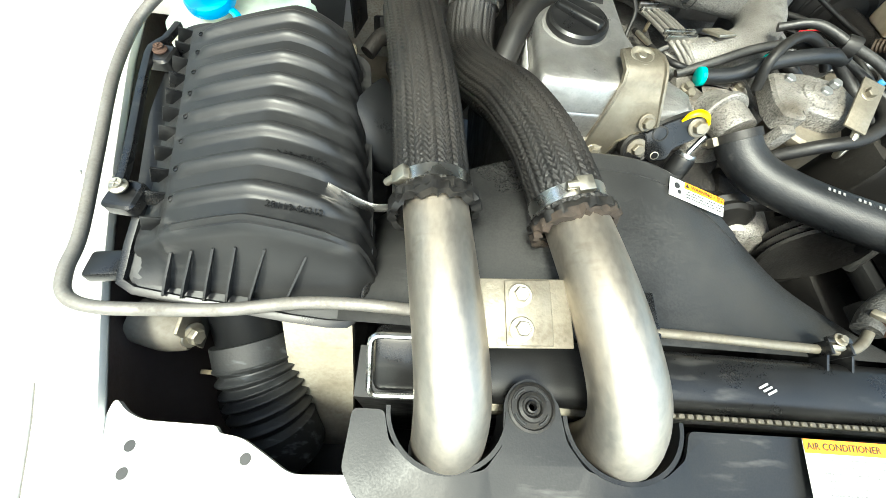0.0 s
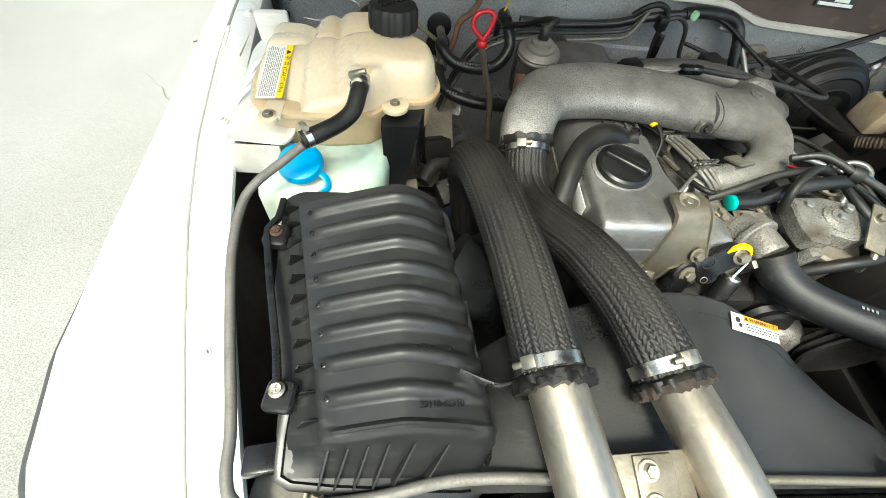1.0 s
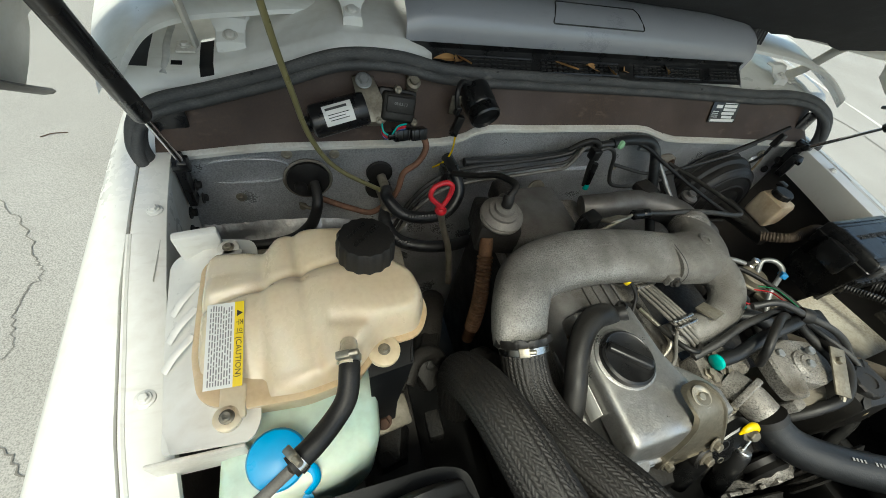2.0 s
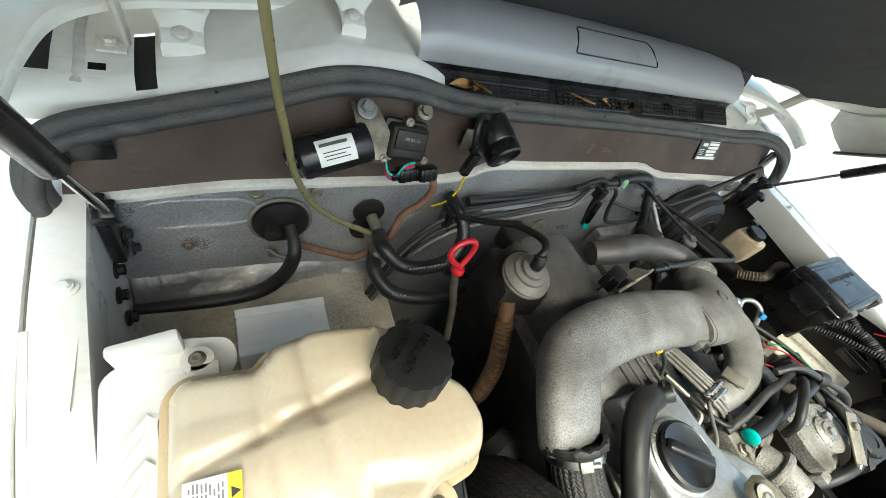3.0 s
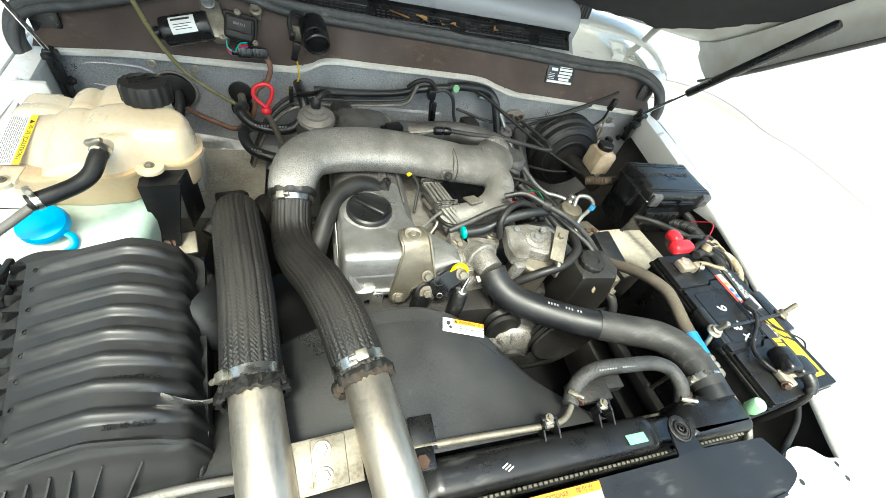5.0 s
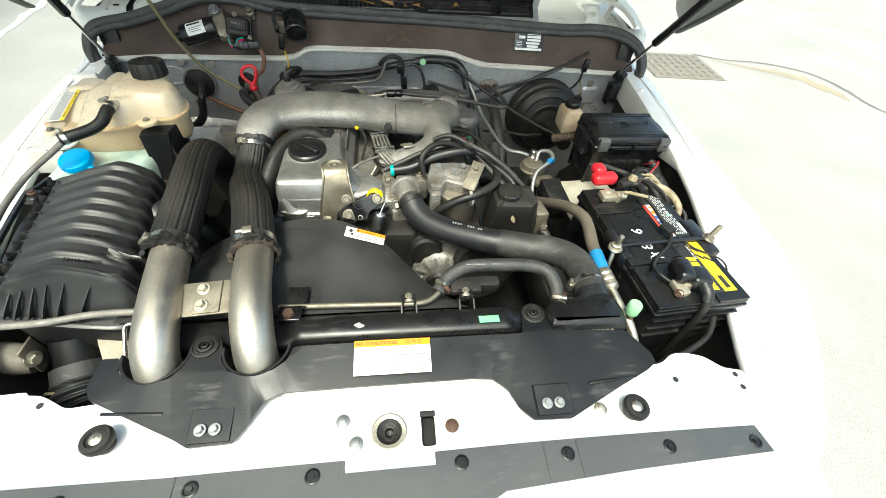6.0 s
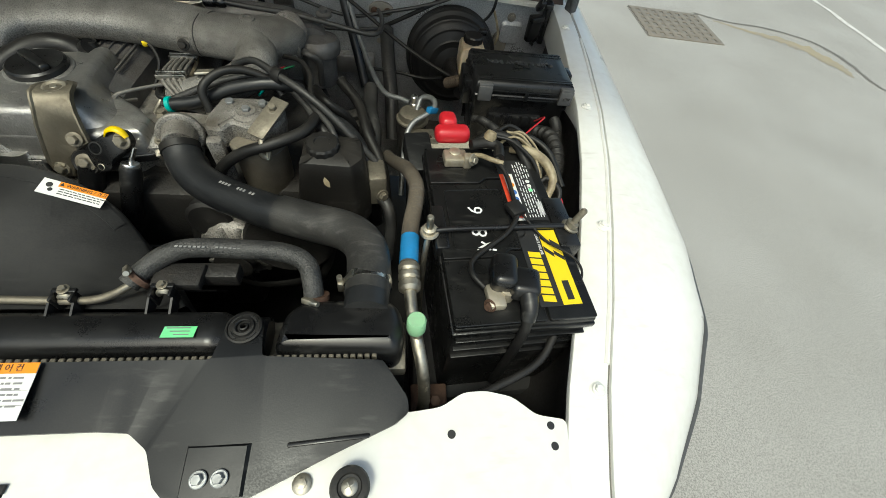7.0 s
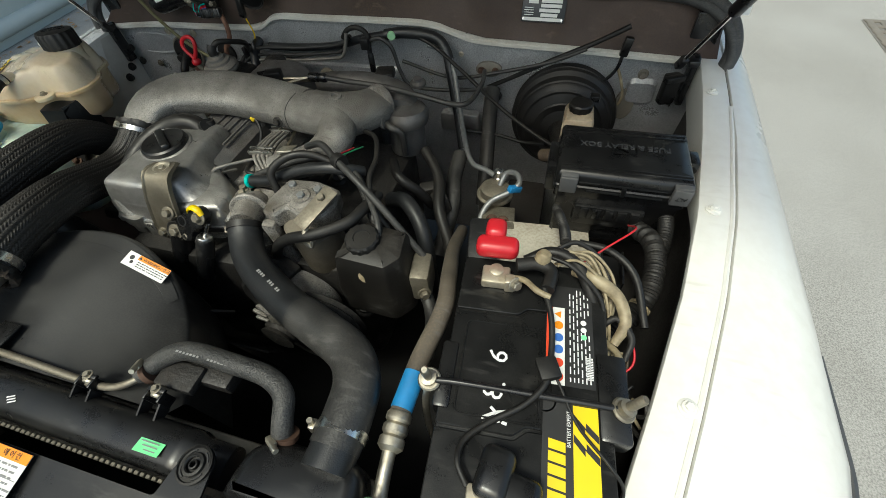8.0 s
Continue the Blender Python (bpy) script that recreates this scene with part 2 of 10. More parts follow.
    "label_blue": surf("blue_label", (0.05, 0.16, 0.5), None, 0.4, scale=30, mix=0.2),
    "blue_tape": surf("blue_sleeve", (0.02, 0.22, 0.5), (0.02, 0.14, 0.32), 0.5, scale=60, mix=0.6),
    "ink": surf("black_ink", (0.02, 0.02, 0.02), None, 0.5, scale=30, mix=0.1),
    "ink_grey": surf("grey_ink", (0.22, 0.22, 0.22), None, 0.5, scale=30, mix=0.1),
    "paint_mark": surf("white_marker", (0.8, 0.8, 0.8), None, 0.5, scale=30, mix=0.1),
    "battery": surf("battery_plastic", (0.0045, 0.0048, 0.0052), (0.008, 0.008, 0.0083), 0.3, scale=30, bump=0.1, bscale=900, dust=(0.1, 0.096, 0.085), dust_amount=0.09, spec=0.32, scuff=0.25),
    "tape": surf("cloth_tape", (0.2, 0.1, 0.062), (0.1, 0.052, 0.035), 0.75, scale=70, bump=0.5),
    "cream": surf("cream_wire", (0.36, 0.3, 0.19), (0.16, 0.125, 0.075), 0.5, scale=80, mix=0.95),
    "lead": surf("battery_terminal_lead", (0.5, 0.45, 0.36), (0.3, 0.25, 0.16), 0.5, 0.7, scale=90, bump=0.4),
    "strut": surf("black_lacquer", (0.012, 0.012, 0.013), None, 0.3, scale=30),
    "chrome": surf("chrome_rod", (0.8, 0.8, 0.8), (0.7, 0.7, 0.7), 0.08, 1.0, scale=30, rough_var=0.03),
    "leaf": surf("dry_leaf", (0.36, 0.2, 0.07), (0.22, 0.11, 0.04), 0.7, scale=60),
    "fins": surf("radiator_fins", (0.05, 0.05, 0.05), (0.02, 0.02, 0.02), 0.5, 0.5, scale=60),
    "insul": surf("hood_insulation", (0.025, 0.025, 0.026), (0.045, 0.043, 0.042), 0.9, scale=30, bump=0.6, bscale=260),
    "olive": surf("olive_tube", (0.2, 0.18, 0.085), (0.15, 0.135, 0.06), 0.35, scale=40),
    "concrete": surf("weathered_concrete", (0.33, 0.322, 0.3), (0.27, 0.262, 0.24), 0.9, scale=1.4, mix=0.95, bump=0.4, bscale=190, speckle=0.34, dust=(0.29, 0.275, 0.245), dust_amount=0.4, scuff=0.5, scuff_col=(0.4, 0.385, 0.35)),
    "crack": surf("crack_filler", (0.17, 0.16, 0.142), None, 0.95, scale=30, bump=0.6),
    "rust_stain": surf("ochre_stain", (0.29, 0.245, 0.16), (0.24, 0.22, 0.185), 0.95, scale=6, mix=0.9, bump=0.4),
    "line": surf("road_line", (0.62, 0.61, 0.57), (0.45, 0.43, 0.4), 0.8, scale=14, mix=0.9, bump=0.4),
    "grate": surf("cast_iron_grate", (0.2, 0.178, 0.145), (0.14, 0.122, 0.1), 0.8, 0.1, scale=12, bump=0.5),
    "wall": surf("grey_green_wall", (0.42, 0.46, 0.44), (0.34, 0.38, 0.37), 0.8, scale=3, mix=0.7, bump=0.3, bscale=40),
    "plastic_dusty": surf("dusty_black_plastic", (0.006, 0.006, 0.006), (0.012, 0.011, 0.0095), 0.38, scale=16, bump=0.15, bscale=500, dust=(0.085, 0.073, 0.058), dust_amount=0.3, spec=0.42, scuff=0.3),
    # black plastic whose pale blue-grey base colour stands for reflected sky
    "cowl_plastic_sheen": surf("cowl_plastic_sheen", (0.27, 0.281, 0.305), (0.32, 0.33, 0.348), 0.28, scale=9, bump=0.05, bscale=600, dust=(0.28, 0.275, 0.265), dust_amount=0.3, scuff=0.3, coat=0.5, spec=0.7),
    "clip_grey": surf("clip_plastic", (0.075, 0.076, 0.078), (0.055, 0.055, 0.056), 0.45, scale=40, bump=0.1, dust=(0.2, 0.19, 0.17), dust_amount=0.2),
    "frayed": surf("frayed_braid", (0.05, 0.036, 0.026), (0.02, 0.016, 0.013), 0.85, scale=90, mix=0.9, bump=0.6),
    "strip_plastic": surf("strip_plastic", (0.04, 0.042, 0.046), (0.055, 0.057, 0.06), 0.4, scale=8, bump=0.1, bscale=700, dust=(0.13, 0.125, 0.115), dust_amount=0.3, scuff=0.3),
    "marks": surf("worn_white_print", (0.3, 0.3, 0.29), (0.16, 0.16, 0.155), 0.6, scale=200, mix=1.0),
    "primer": surf("grey_primer", (0.48, 0.48, 0.46), (0.62, 0.61, 0.58), 0.6, scale=80, mix=1.0),
    "bolt_grey": surf("grey_bolt", (0.3, 0.31, 0.31), (0.18, 0.18, 0.175), 0.45, 0.6, scale=90, bump=0.3),
    "bloom": surf("bloomed_rubber", (0.011, 0.012, 0.013), (0.022, 0.023, 0.025), 0.5, scale=20, bump=0.2, bscale=400, dust=(0.1, 0.1, 0.1), dust_amount=0.25, scuff=0.9, scuff_col=(0.24, 0.26, 0.28)),
    "gold_zinc": surf("aged_zinc_plate", (0.31, 0.28, 0.22), (0.17, 0.15, 0.115), 0.42, 0.85, scale=40, mix=0.9, bump=0.2, bscale=300, dust=(0.11, 0.09, 0.06), dust_amount=0.25),
    "canister": surf("dusty_canister", (0.26, 0.235, 0.185), (0.15, 0.13, 0.1), 0.45, 0.4, scale=20, mix=0.9, bump=0.2, bscale=300, dust=(0.16, 0.135, 0.1), dust_amount=0.4),
    # darker copy of the bay paint, for the right wing and the rails
    "bay_dark": surf("bay_paint_darker", (0.034, 0.031, 0.029), (0.014, 0.013, 0.0125), 0.5, scale=9, mix=0.95, bump=0.1, dust=(0.085, 0.073, 0.06), dust_amount=0.35),
    "lid_plastic": surf("filter_box_plastic", (0.012, 0.0125, 0.0135), (0.023, 0.0233, 0.0238), 0.37, scale=14, bump=0.06, bscale=900, dust=(0.08, 0.077, 0.07), dust_amount=0.2, spec=0.5, scuff=0.25, rough_var=0.1),
    "amber_low": surf("amber_stained_plastic", (0.72, 0.59, 0.4), (0.6, 0.41, 0.22), 0.26, scale=7, mix=0.9, bump=0.06, bscale=160, sss=0.25, dust=(0.36, 0.22, 0.1), dust_amount=0.25, coat=0.4),
    "tan_sleeve": surf("tan_cable_sleeve", (0.08, 0.057, 0.037), (0.04, 0.029, 0.02), 0.7, scale=40, bump=0.2),
    "green_wire": surf("green_wire", (0.02, 0.22, 0.09), (0.015, 0.15, 0.06), 0.45, scale=60),
}


def braid_material():
    """Woven sleeve: dull black strands in a herringbone, with brown dust in the hollows."""
    m = surf("braided_sleeve", (0.007, 0.0073, 0.008), (0.015, 0.0145, 0.014), 0.32, scale=12, mix=0.9, bump=0.5, bscale=1400, dust=(0.085, 0.066, 0.046), dust_amount=0.2, spec=0.6)
    return m


M["braid"] = braid_material()


# ---- mesh tools ----
def B():
    return bmesh.new()


def V(*a):
    return Vector(a)


def part(name, bm, material, parent=None, label="", sharp=38, m=None):
    """Links a bmesh, built in the place's own coordinates (or in those of the pose m), as one mesh object under a thing."""
    if m is not None:
        bmesh.ops.transform(bm, matrix=m, verts=bm.verts)
    base = Vector((0, 0, 0))
    if parent is not None:
        p = parent
        while p is not None:
            base += p.location
            p = p.parent
    bmesh.ops.translate(bm, vec=-base, verts=bm.verts)
    me = bpy.data.meshes.new(name)
    bmesh.ops.recalc_face_normals(bm, faces=bm.faces)
    bm.to_mesh(me)
    bm.free()
    me.polygons.foreach_set("use_smooth", [True] * len(me.polygons))
    me.set_sharp_from_angle(angle=radians(sharp))
    me.materials.append(M[material])
    ob = new(name, me)
    if parent is not None:
        ob.parent = parent
    if label:
        ob["label"] = label
    return ob


def thing(name, at, label, category, group="", kind=""):
    ob = new(name)
    ob.location = at
    ob.empty_display_size = 0.02
    return tagged(ob, label, category, group, kind)


def shift(ob, dx, dy, dz):
    """Moves a finished thing with all its parts."""
    ob.location += Vector((dx, dy, dz))


def box(bm, c, s, bevel=0.002, m=None, seg=2):
    """A bevelled block of centre c and size s."""
    g = bmesh.ops.create_cube(bm, size=1.0)
    vs = g["verts"]
    bmesh.ops.scale(bm, vec=s, verts=vs)
    if bevel:
        es = list({e for v in vs for e in v.link_edges})
        r = bmesh.ops.bevel(bm, geom=es, offset=min(bevel, 0.45 * min(s)), segments=seg, affect="EDGES", profile=0.5)
        vs = list({v for f in r["faces"] for v in f.verts} | {v for v in vs if v.is_valid})
    mm = Matrix.Translation(c) if m is None else m @ Matrix.Translation(c)
    bmesh.ops.transform(bm, matrix=mm, verts=vs)
    return vs


def frame_of(d):
    d = Vector(d).normalized()
    return d.to_track_quat("Z", "Y").to_matrix().to_4x4()


def lathe(bm, at, axis, prof, seg=28, lobes=0, depth=0.0):
    """A turned shape: prof is a row of (radius, height along axis); lobes ripples the radius."""
    m = Matrix.Translation(at) @ frame_of(axis)
    rings = []
    for r, h in prof:
        ring = []
        for i in range(seg):
            a = 2 * math.pi * i / seg
            rr = r * (1 + depth * math.cos(lobes * a)) if lobes else r
            ring.append(bm.verts.new(m @ Vector((rr * math.cos(a), rr * math.sin(a), h))))
        rings.append(ring)
    for a, b in zip(rings, rings[1:]):
        for i in range(seg):
            j = (i + 1) % seg
            bm.faces.new((a[i], a[j], b[j], b[i]))
    if prof[0] == prof[-1]:
        return
    if prof[0][0] > 1e-6:
        bm.faces.new(list(reversed(rings[0])))
    if prof[-1][0] > 1e-6:
        bm.faces.new(rings[-1])


def cyl(bm, p0, p1, r0, r1=None, seg=20, bevel=0.0):
    p0, p1 = Vector(p0), Vector(p1)
    r1 = r0 if r1 is None else r1
    h = (p1 - p0).length
    b = min(bevel, 0.4 * h, 0.5 * min(r0, r1))
    prof = [(r0 - b, 0), (r0, b), (r1, h - b), (r1 - b, h)] if b else [(r0, 0), (r1, h)]
    lathe(bm, p0, p1 - p0, prof, seg)


def smooth_path(pts, steps=6):
    """A Catmull-Rom curve through the points."""
    p = [Vector(q) for q in pts]
    if len(p) == 2:
        return [p[0].lerp(p[1], i / steps) for i in range(steps + 1)]
    p = [2 * p[0] - p[1], *p, 2 * p[-1] - p[-2]]
    out = []
    for i in range(1, len(p) - 2):
        a, b, c, d = p[i - 1:i + 3]
        for k in range(steps):
            t = k / steps
            out.append(0.5 * ((2 * b) + (c - a) * t + (2 * a - 5 * b + 4 * c - d) * t * t + (3 * b - a - 3 * c + d) * t ** 3))
    out.append(p[-2])
    return out


def even_path(pts, n, steps=12):
    """n + 1 evenly spaced points on the smooth curve, and its length."""
    q = smooth_path(pts, steps)
    s = [0.0]
    for a, b in zip(q, q[1:]):
        s.append(s[-1] + (b - a).length)
    out, j = [], 0
    for i in range(n + 1):
        d = s[-1] * i / n
        while j < len(q) - 2 and s[j + 1] < d:
            j += 1
        f = (d - s[j]) / max(1e-9, s[j + 1] - s[j])
        out.append(q[j].lerp(q[j + 1], min(1, max(0, f))))
    return out, s[-1]


def tube(bm, pts, r, seg=14, steps=6, cap=True, shape=None, up=(0, 0, 1), relief=None, n=0, square=2.0):
    """A tube along a smooth curve. r: a radius, or one for each point of pts; shape: (wide, high) factors; relief(a, s): metres added to the radius."""
    if n:
        path, length = even_path(pts, n)
    else:
        path = smooth_path(pts, steps)
    rs = r if isinstance(r, (list, tuple)) else [r, r]
    rings, side, dist = [], None, 0.0
    for i, p in enumerate(path):
        if i:
            dist += (p - path[i - 1]).length
        d = (path[min(i + 1, len(path) - 1)] - path[max(i - 1, 0)]).normalized()
        if side is None:
            side = d.cross(Vector(up))
            if side.length < 1e-3:
                side = d.cross(Vector((1, 0, 0)))
        side = (side - d * side.dot(d)).normalized()
        nor = side.cross(d)
        f = i / max(1, len(path) - 1) * (len(rs) - 1)
        k = min(int(f), len(rs) - 2)
        rad = rs[k] + (rs[k + 1] - rs[k]) * (f - k)
        ring = []
        for j in range(seg):
            a = 2 * math.pi * j / seg
            rr = rad + (relief(a, dist) if relief else 0)
            w, h = shape or (1, 1)
            ca, sa = math.cos(a), math.sin(a)
            if square != 2.0:
                ca, sa = (math.copysign(abs(q) ** (2 / square), q) for q in (ca, sa))
            ring.append(bm.verts.new(p + side * (rr * w * ca) + nor * (rr * h * sa)))
        rings.append(ring)
    for a, b in zip(rings, rings[1:]):
        for i in range(seg):
            j = (i + 1) % seg
            bm.faces.new((a[i], a[j], b[j], b[i]))
    if cap:
        bm.faces.new(list(reversed(rings[0])))
        bm.faces.new(rings[-1])


def loft(bm, rows, closed=True, caps=True):
    """A skin over rows of equally many points."""
    vs = [[bm.verts.new(p) for p in row] for row in rows]
    for a, b in zip(vs, vs[1:]):
        k = len(a)
        for i in range(k if closed else k - 1):
            j = (i + 1) % k
            bm.faces.new((a[i], a[j], b[j], b[i]))
    if closed and caps:
        bm.faces.new(list(reversed(vs[0])))
        bm.faces.new(vs[-1])
    return vs


def plate(bm, outline, thick, lift=None, holes=(), bevel=0.0, m=None):
    """A flat or gently curved plate: an outline in x, y with holes, its height by lift(x, y), extruded downwards by thick."""
    es = []
    for loop in (outline, *holes):
        vs = [bm.verts.new((x, y, 0)) for x, y in loop]
        es += [bm.edges.new((vs[i], vs[(i + 1) % len(vs)])) for i in range(len(vs))]
    bmesh.ops.triangle_fill(bm, use_beauty=True, use_dissolve=False, edges=es)
    fs = list(bm.faces)
    ext = bmesh.ops.extrude_face_region(bm, geom=fs)
    low = [v for v in ext["geom"] if isinstance(v, bmesh.types.BMVert)]
    lows = set(low)
    for v in bm.verts:
        z = lift(v.co.x, v.co.y) if lift else 0.0
        v.co.z = z - (thick if v in lows else 0.0)
    if m is not None:
        bmesh.ops.transform(bm, matrix=m, verts=bm.verts)


def round_outline(pts, r=0.006, k=4):
    """Rounds the corners of an outline."""
    out, n = [], len(pts)
    for i in range(n):
        a, b, c = (Vector(pts[j % n]).to_2d() for j in (i - 1, i, i + 1))
        u, w = (a - b), (c - b)
        d = min(r, 0.45 * u.length, 0.45 * w.length)
        p, q = b + u.normalized() * d, b + w.normalized() * d
        for j in range(k + 1):
            t = j / k
            out.append(tuple((1 - t) ** 2 * p + 2 * t * (1 - t) * b + t * t * q))
    return out


def circle(x, y, r, n=24):
    return [(x + r * math.cos(2 * math.pi * i / n), y + r * math.sin(2 * math.pi * i / n)) for i in range(n)]


def dense(pts, step=0.02):
    """Splits the long sides of an outline, so that it can follow a curved height."""
    out = []
    for i, a in enumerate(pts):
        b = pts[(i + 1) % len(pts)]
        k = max(1, int(math.hypot(b[0] - a[0], b[1] - a[1]) / step))
        out += [(a[0] + (b[0] - a[0]) * j / k, a[1] + (b[1] - a[1]) * j / k) for j in range(k)]
    return out


def interp(x, xs, ys):
    return float(np.interp(x, xs, ys))


def bolt(parent, at, axis=(0, 0, 1), r=0.006, material="zinc", washer=True, name="bolt", label=""):
    """A hexagon bolt head on a washer, as one part."""
    bm = B()
    ax = Vector(axis).normalized()
    at = Vector(at)
    if washer:
        lathe(bm, at, ax, [(r * 1.55, 0), (r * 1.55, r * 0.2), (r * 1.4, r * 0.3)], 20)
    lathe(bm, at + ax * (r * 0.3 if washer else 0), ax, [(r, 0), (r, r * 0.75), (r * 0.85, r * 0.95)], 6)
    return part(name, bm, material, parent, label, sharp=25)


def words(body, size, m, material, parent, name="lettering", depth=0.0002, align="CENTER"):
    """Lettering in the built-in font, as a thin mesh at the pose m."""
    cu = bpy.data.curves.new(name, "FONT")
    cu.body, cu.size, cu.extrude, cu.align_x, cu.align_y = body, size, depth, align, "CENTER"
    cu.resolution_u = 2
    ob = bpy.data.objects.new("letters", cu)
    scene.collection.objects.link(ob)
    dg = bpy.context.evaluated_depsgraph_get()
    me = bpy.data.meshes.new_from_object(ob.evaluated_get(dg))
    bpy.data.objects.remove(ob)
    bpy.data.curves.remove(cu)
    bm = B()
    bm.from_mesh(me)
    bpy.data.meshes.remove(me)
    return part(name, bm, material, parent, m=m)


def slab(name, cx, cy, w, h, material, parent, m, lift=0.0, thick=0.0004, label=""):
    """A thin sticker at (cx, cy) in the pose m."""
    bm = B()
    box(bm, (cx, cy, lift + thick / 2), (w, h, thick), 0)
    return part(name, bm, material, parent, label, m=m)


def on_plane(o, ux, uy):
    """A pose whose x and y run along ux and uy from o."""
    ux = Vector(ux).normalized()
    uz = ux.cross(Vector(uy)).normalized()
    uy = uz.cross(ux)
    return Matrix(((ux.x, uy.x, uz.x, o[0]), (ux.y, uy.y, uz.y, o[1]), (ux.z, uy.z, uz.z, o[2]), (0, 0, 0, 1)))


def cable(name, pts, r, material, label, category="cable", seg=10, group="", steps=6):
    """A cable, hose or rod of its own."""
    bm = B()
    tube(bm, pts, r, seg=seg, steps=steps)
    ob = part(name, bm, material)
    return tagged(ob, label, category, group)


def clamp(parent, at, axis, r, width=0.009, screw=0.0, name="hose_clamp", material="bright"):
    """A worm-drive clamp: a band and its screw housing, at the angle screw round the hose."""
    ax = Vector(axis).normalized()
    at = Vector(at)
    band = B()
    lathe(band, at - ax * width / 2, ax, [(r, 0), (r + 0.0012, 0), (r + 0.0012, width), (r, width)], 32)
    b = part(name, band, material, parent)
    m = Matrix.Translation(at) @ frame_of(ax) @ Matrix.Rotation(screw, 4, "Z")
    hs = B()
    box(hs, (r + 0.004, 0, 0), (0.007, 0.014, width * 1.1), 0.0015, m)
    lathe(hs, m @ Vector((r + 0.005, 0.006, 0)), m.to_3x3() @ Vector((0, 1, 0)), [(0.0032, 0), (0.0032, 0.008), (0.0028, 0.009)], 10)
    part("clamp_screw", hs, "zinc", b)
    return b


def ring_at(outline, inset, z):
    c = Vector((sum(p[0] for p in outline) / len(outline), sum(p[1] for p in outline) / len(outline)))
    out = []
    for i, p in enumerate(outline):
        a, b = Vector(outline[i - 1]), Vector(outline[(i + 1) % len(outline)])
        t = (b - a).normalized()
        nrm = Vector((-t.y, t.x))
        q = Vector(p) + nrm * inset if inset < 0.02 else (Vector(p) + nrm * 0.02).lerp(c, (inset - 0.02) / 0.1)
        out.append(V(q.x, q.y, z))
    return out

# ---- ground ----
GROUND = -0.08
gb = B()
bmesh.ops.create_grid(gb, x_segments=60, y_segments=60, size=150)
for v in gb.verts:
    v.co.z = GROUND
tagged(part("ground", gb, "concrete"), "pale weathered concrete yard with cracks and stains", "ground", kind="structure")


def strip(name, pts, widths, material, label, category, z=0.004):
    """A thin ragged strip of filler, stain or paint on the ground."""
    bm = B()
    path = smooth_path([(x, y, 0) for x, y in pts], 10)
    rnd = random.Random(len(pts) * 7 + int(100 * abs(pts[0][0])))
    rows = []
    for i, p in enumerate(path):
        d = (path[min(i + 1, len(path) - 1)] - path[max(i - 1, 0)]).normalized()
        s = Vector((-d.y, d.x, 0))
        w = interp(i / (len(path) - 1), np.linspace(0, 1, len(widths)), widths) * rnd.uniform(0.7, 1.3)
        j = s * rnd.uniform(-0.2, 0.2) * w + s * (rnd.uniform(-0.012, 0.012) if w < 0.012 else 0)
        rows.append([p + s * w / 2 + j + V(0, 0, GROUND + z), p - s * w / 2 + j + V(0, 0, GROUND + z)])
    loft(bm, rows, closed=False)
    return tagged(part(name, bm, material), label, category, kind="structure")


strip("ground_crack", [(-1.56, 1.65), (-1.6, 1.5), (-1.57, 1.32), (-1.63, 1.15), (-1.5, 1.0), (-1.38, 0.86), (-1.3, 0.7), (-1.22, 0.5)], [0.005, 0.003, 0.006, 0.002], "crack", "thin dark crack in the concrete yard", "crack")
strip("ground_crack", [(-1.95, 2.2), (-1.75, 2.0), (-1.62, 1.78), (-1.56, 1.65)], [0.002, 0.005, 0.004], "crack", "thin dark crack in the concrete yard", "crack")
strip("ground_crack", [(3.4, 4.15), (3.7, 4.0), (4.1, 3.95), (4.5, 3.72), (4.62, 3.35), (4.6, 2.95), (4.75, 2.5), (4.7, 1.6)], [0.03, 0.02, 0.035, 0.04, 0.03, 0.015, 0.008], "crack", "broken edge of a concrete slab", "crack")
strip("ground_stain", [(3.55, 4.0), (3.9, 3.8), (4.25, 3.6), (4.42, 3.3), (4.45, 3.05)], [0.03, 0.07, 0.16, 0.15, 0.03], "rust_stain", "ochre stain on the concrete", "stain", 0.002)
strip("road_line", [(5.5, 6.2), (5.42, 4.6), (5.3, 3.1), (5.2, 1.6)], [0.06, 0.06], "line", "worn white line painted on the yard", "road line", 0.003)
strip("road_line", [(5.5, 6.0), (7.0, 5.9), (8.5, 5.75)], [0.06, 0.06], "line", "worn white line painted on the yard", "road line", 0.003)
strip("road_line", [(-3.45, 3.7), (-3.6, 4.6), (-3.8, 5.8)], [0.08, 0.08], "line", "worn white line painted on the yard", "road line", 0.003)
strip("ground_stain", [(-2.7, 4.0), (-2.45, 4.12), (-2.2, 4.2)], [0.05, 0.2, 0.06], "crack", "dark oil stain on the concrete", "stain", 0.002)

# drain grating in the yard
drain = thing("drain_grating", (3.0, 3.8, GROUND), "rusty cast-iron drain grating let into the yard", "grating")
DM = on_plane((3.02, 3.8, GROUND), (1, -0.06, 0), (0.06, 1, 0))
bm = B()
for i in range(9):
    box(bm, (-0.34 + 0.085 * i, 0, 0.004), (0.045, 0.6, 0.012), 0.002)
for j in (-0.3, -0.2, -0.1, 0.0, 0.1, 0.2, 0.3):
    box(bm, (0, j, 0.003), (0.74, 0.05, 0.012), 0.002)
part("grating", bm, "grate", drain, m=DM)
bm = B()
box(bm, (0, 0, -0.012), (0.76, 0.64, 0.03), 0)
part("sump", bm, "crack", drain, m=DM)

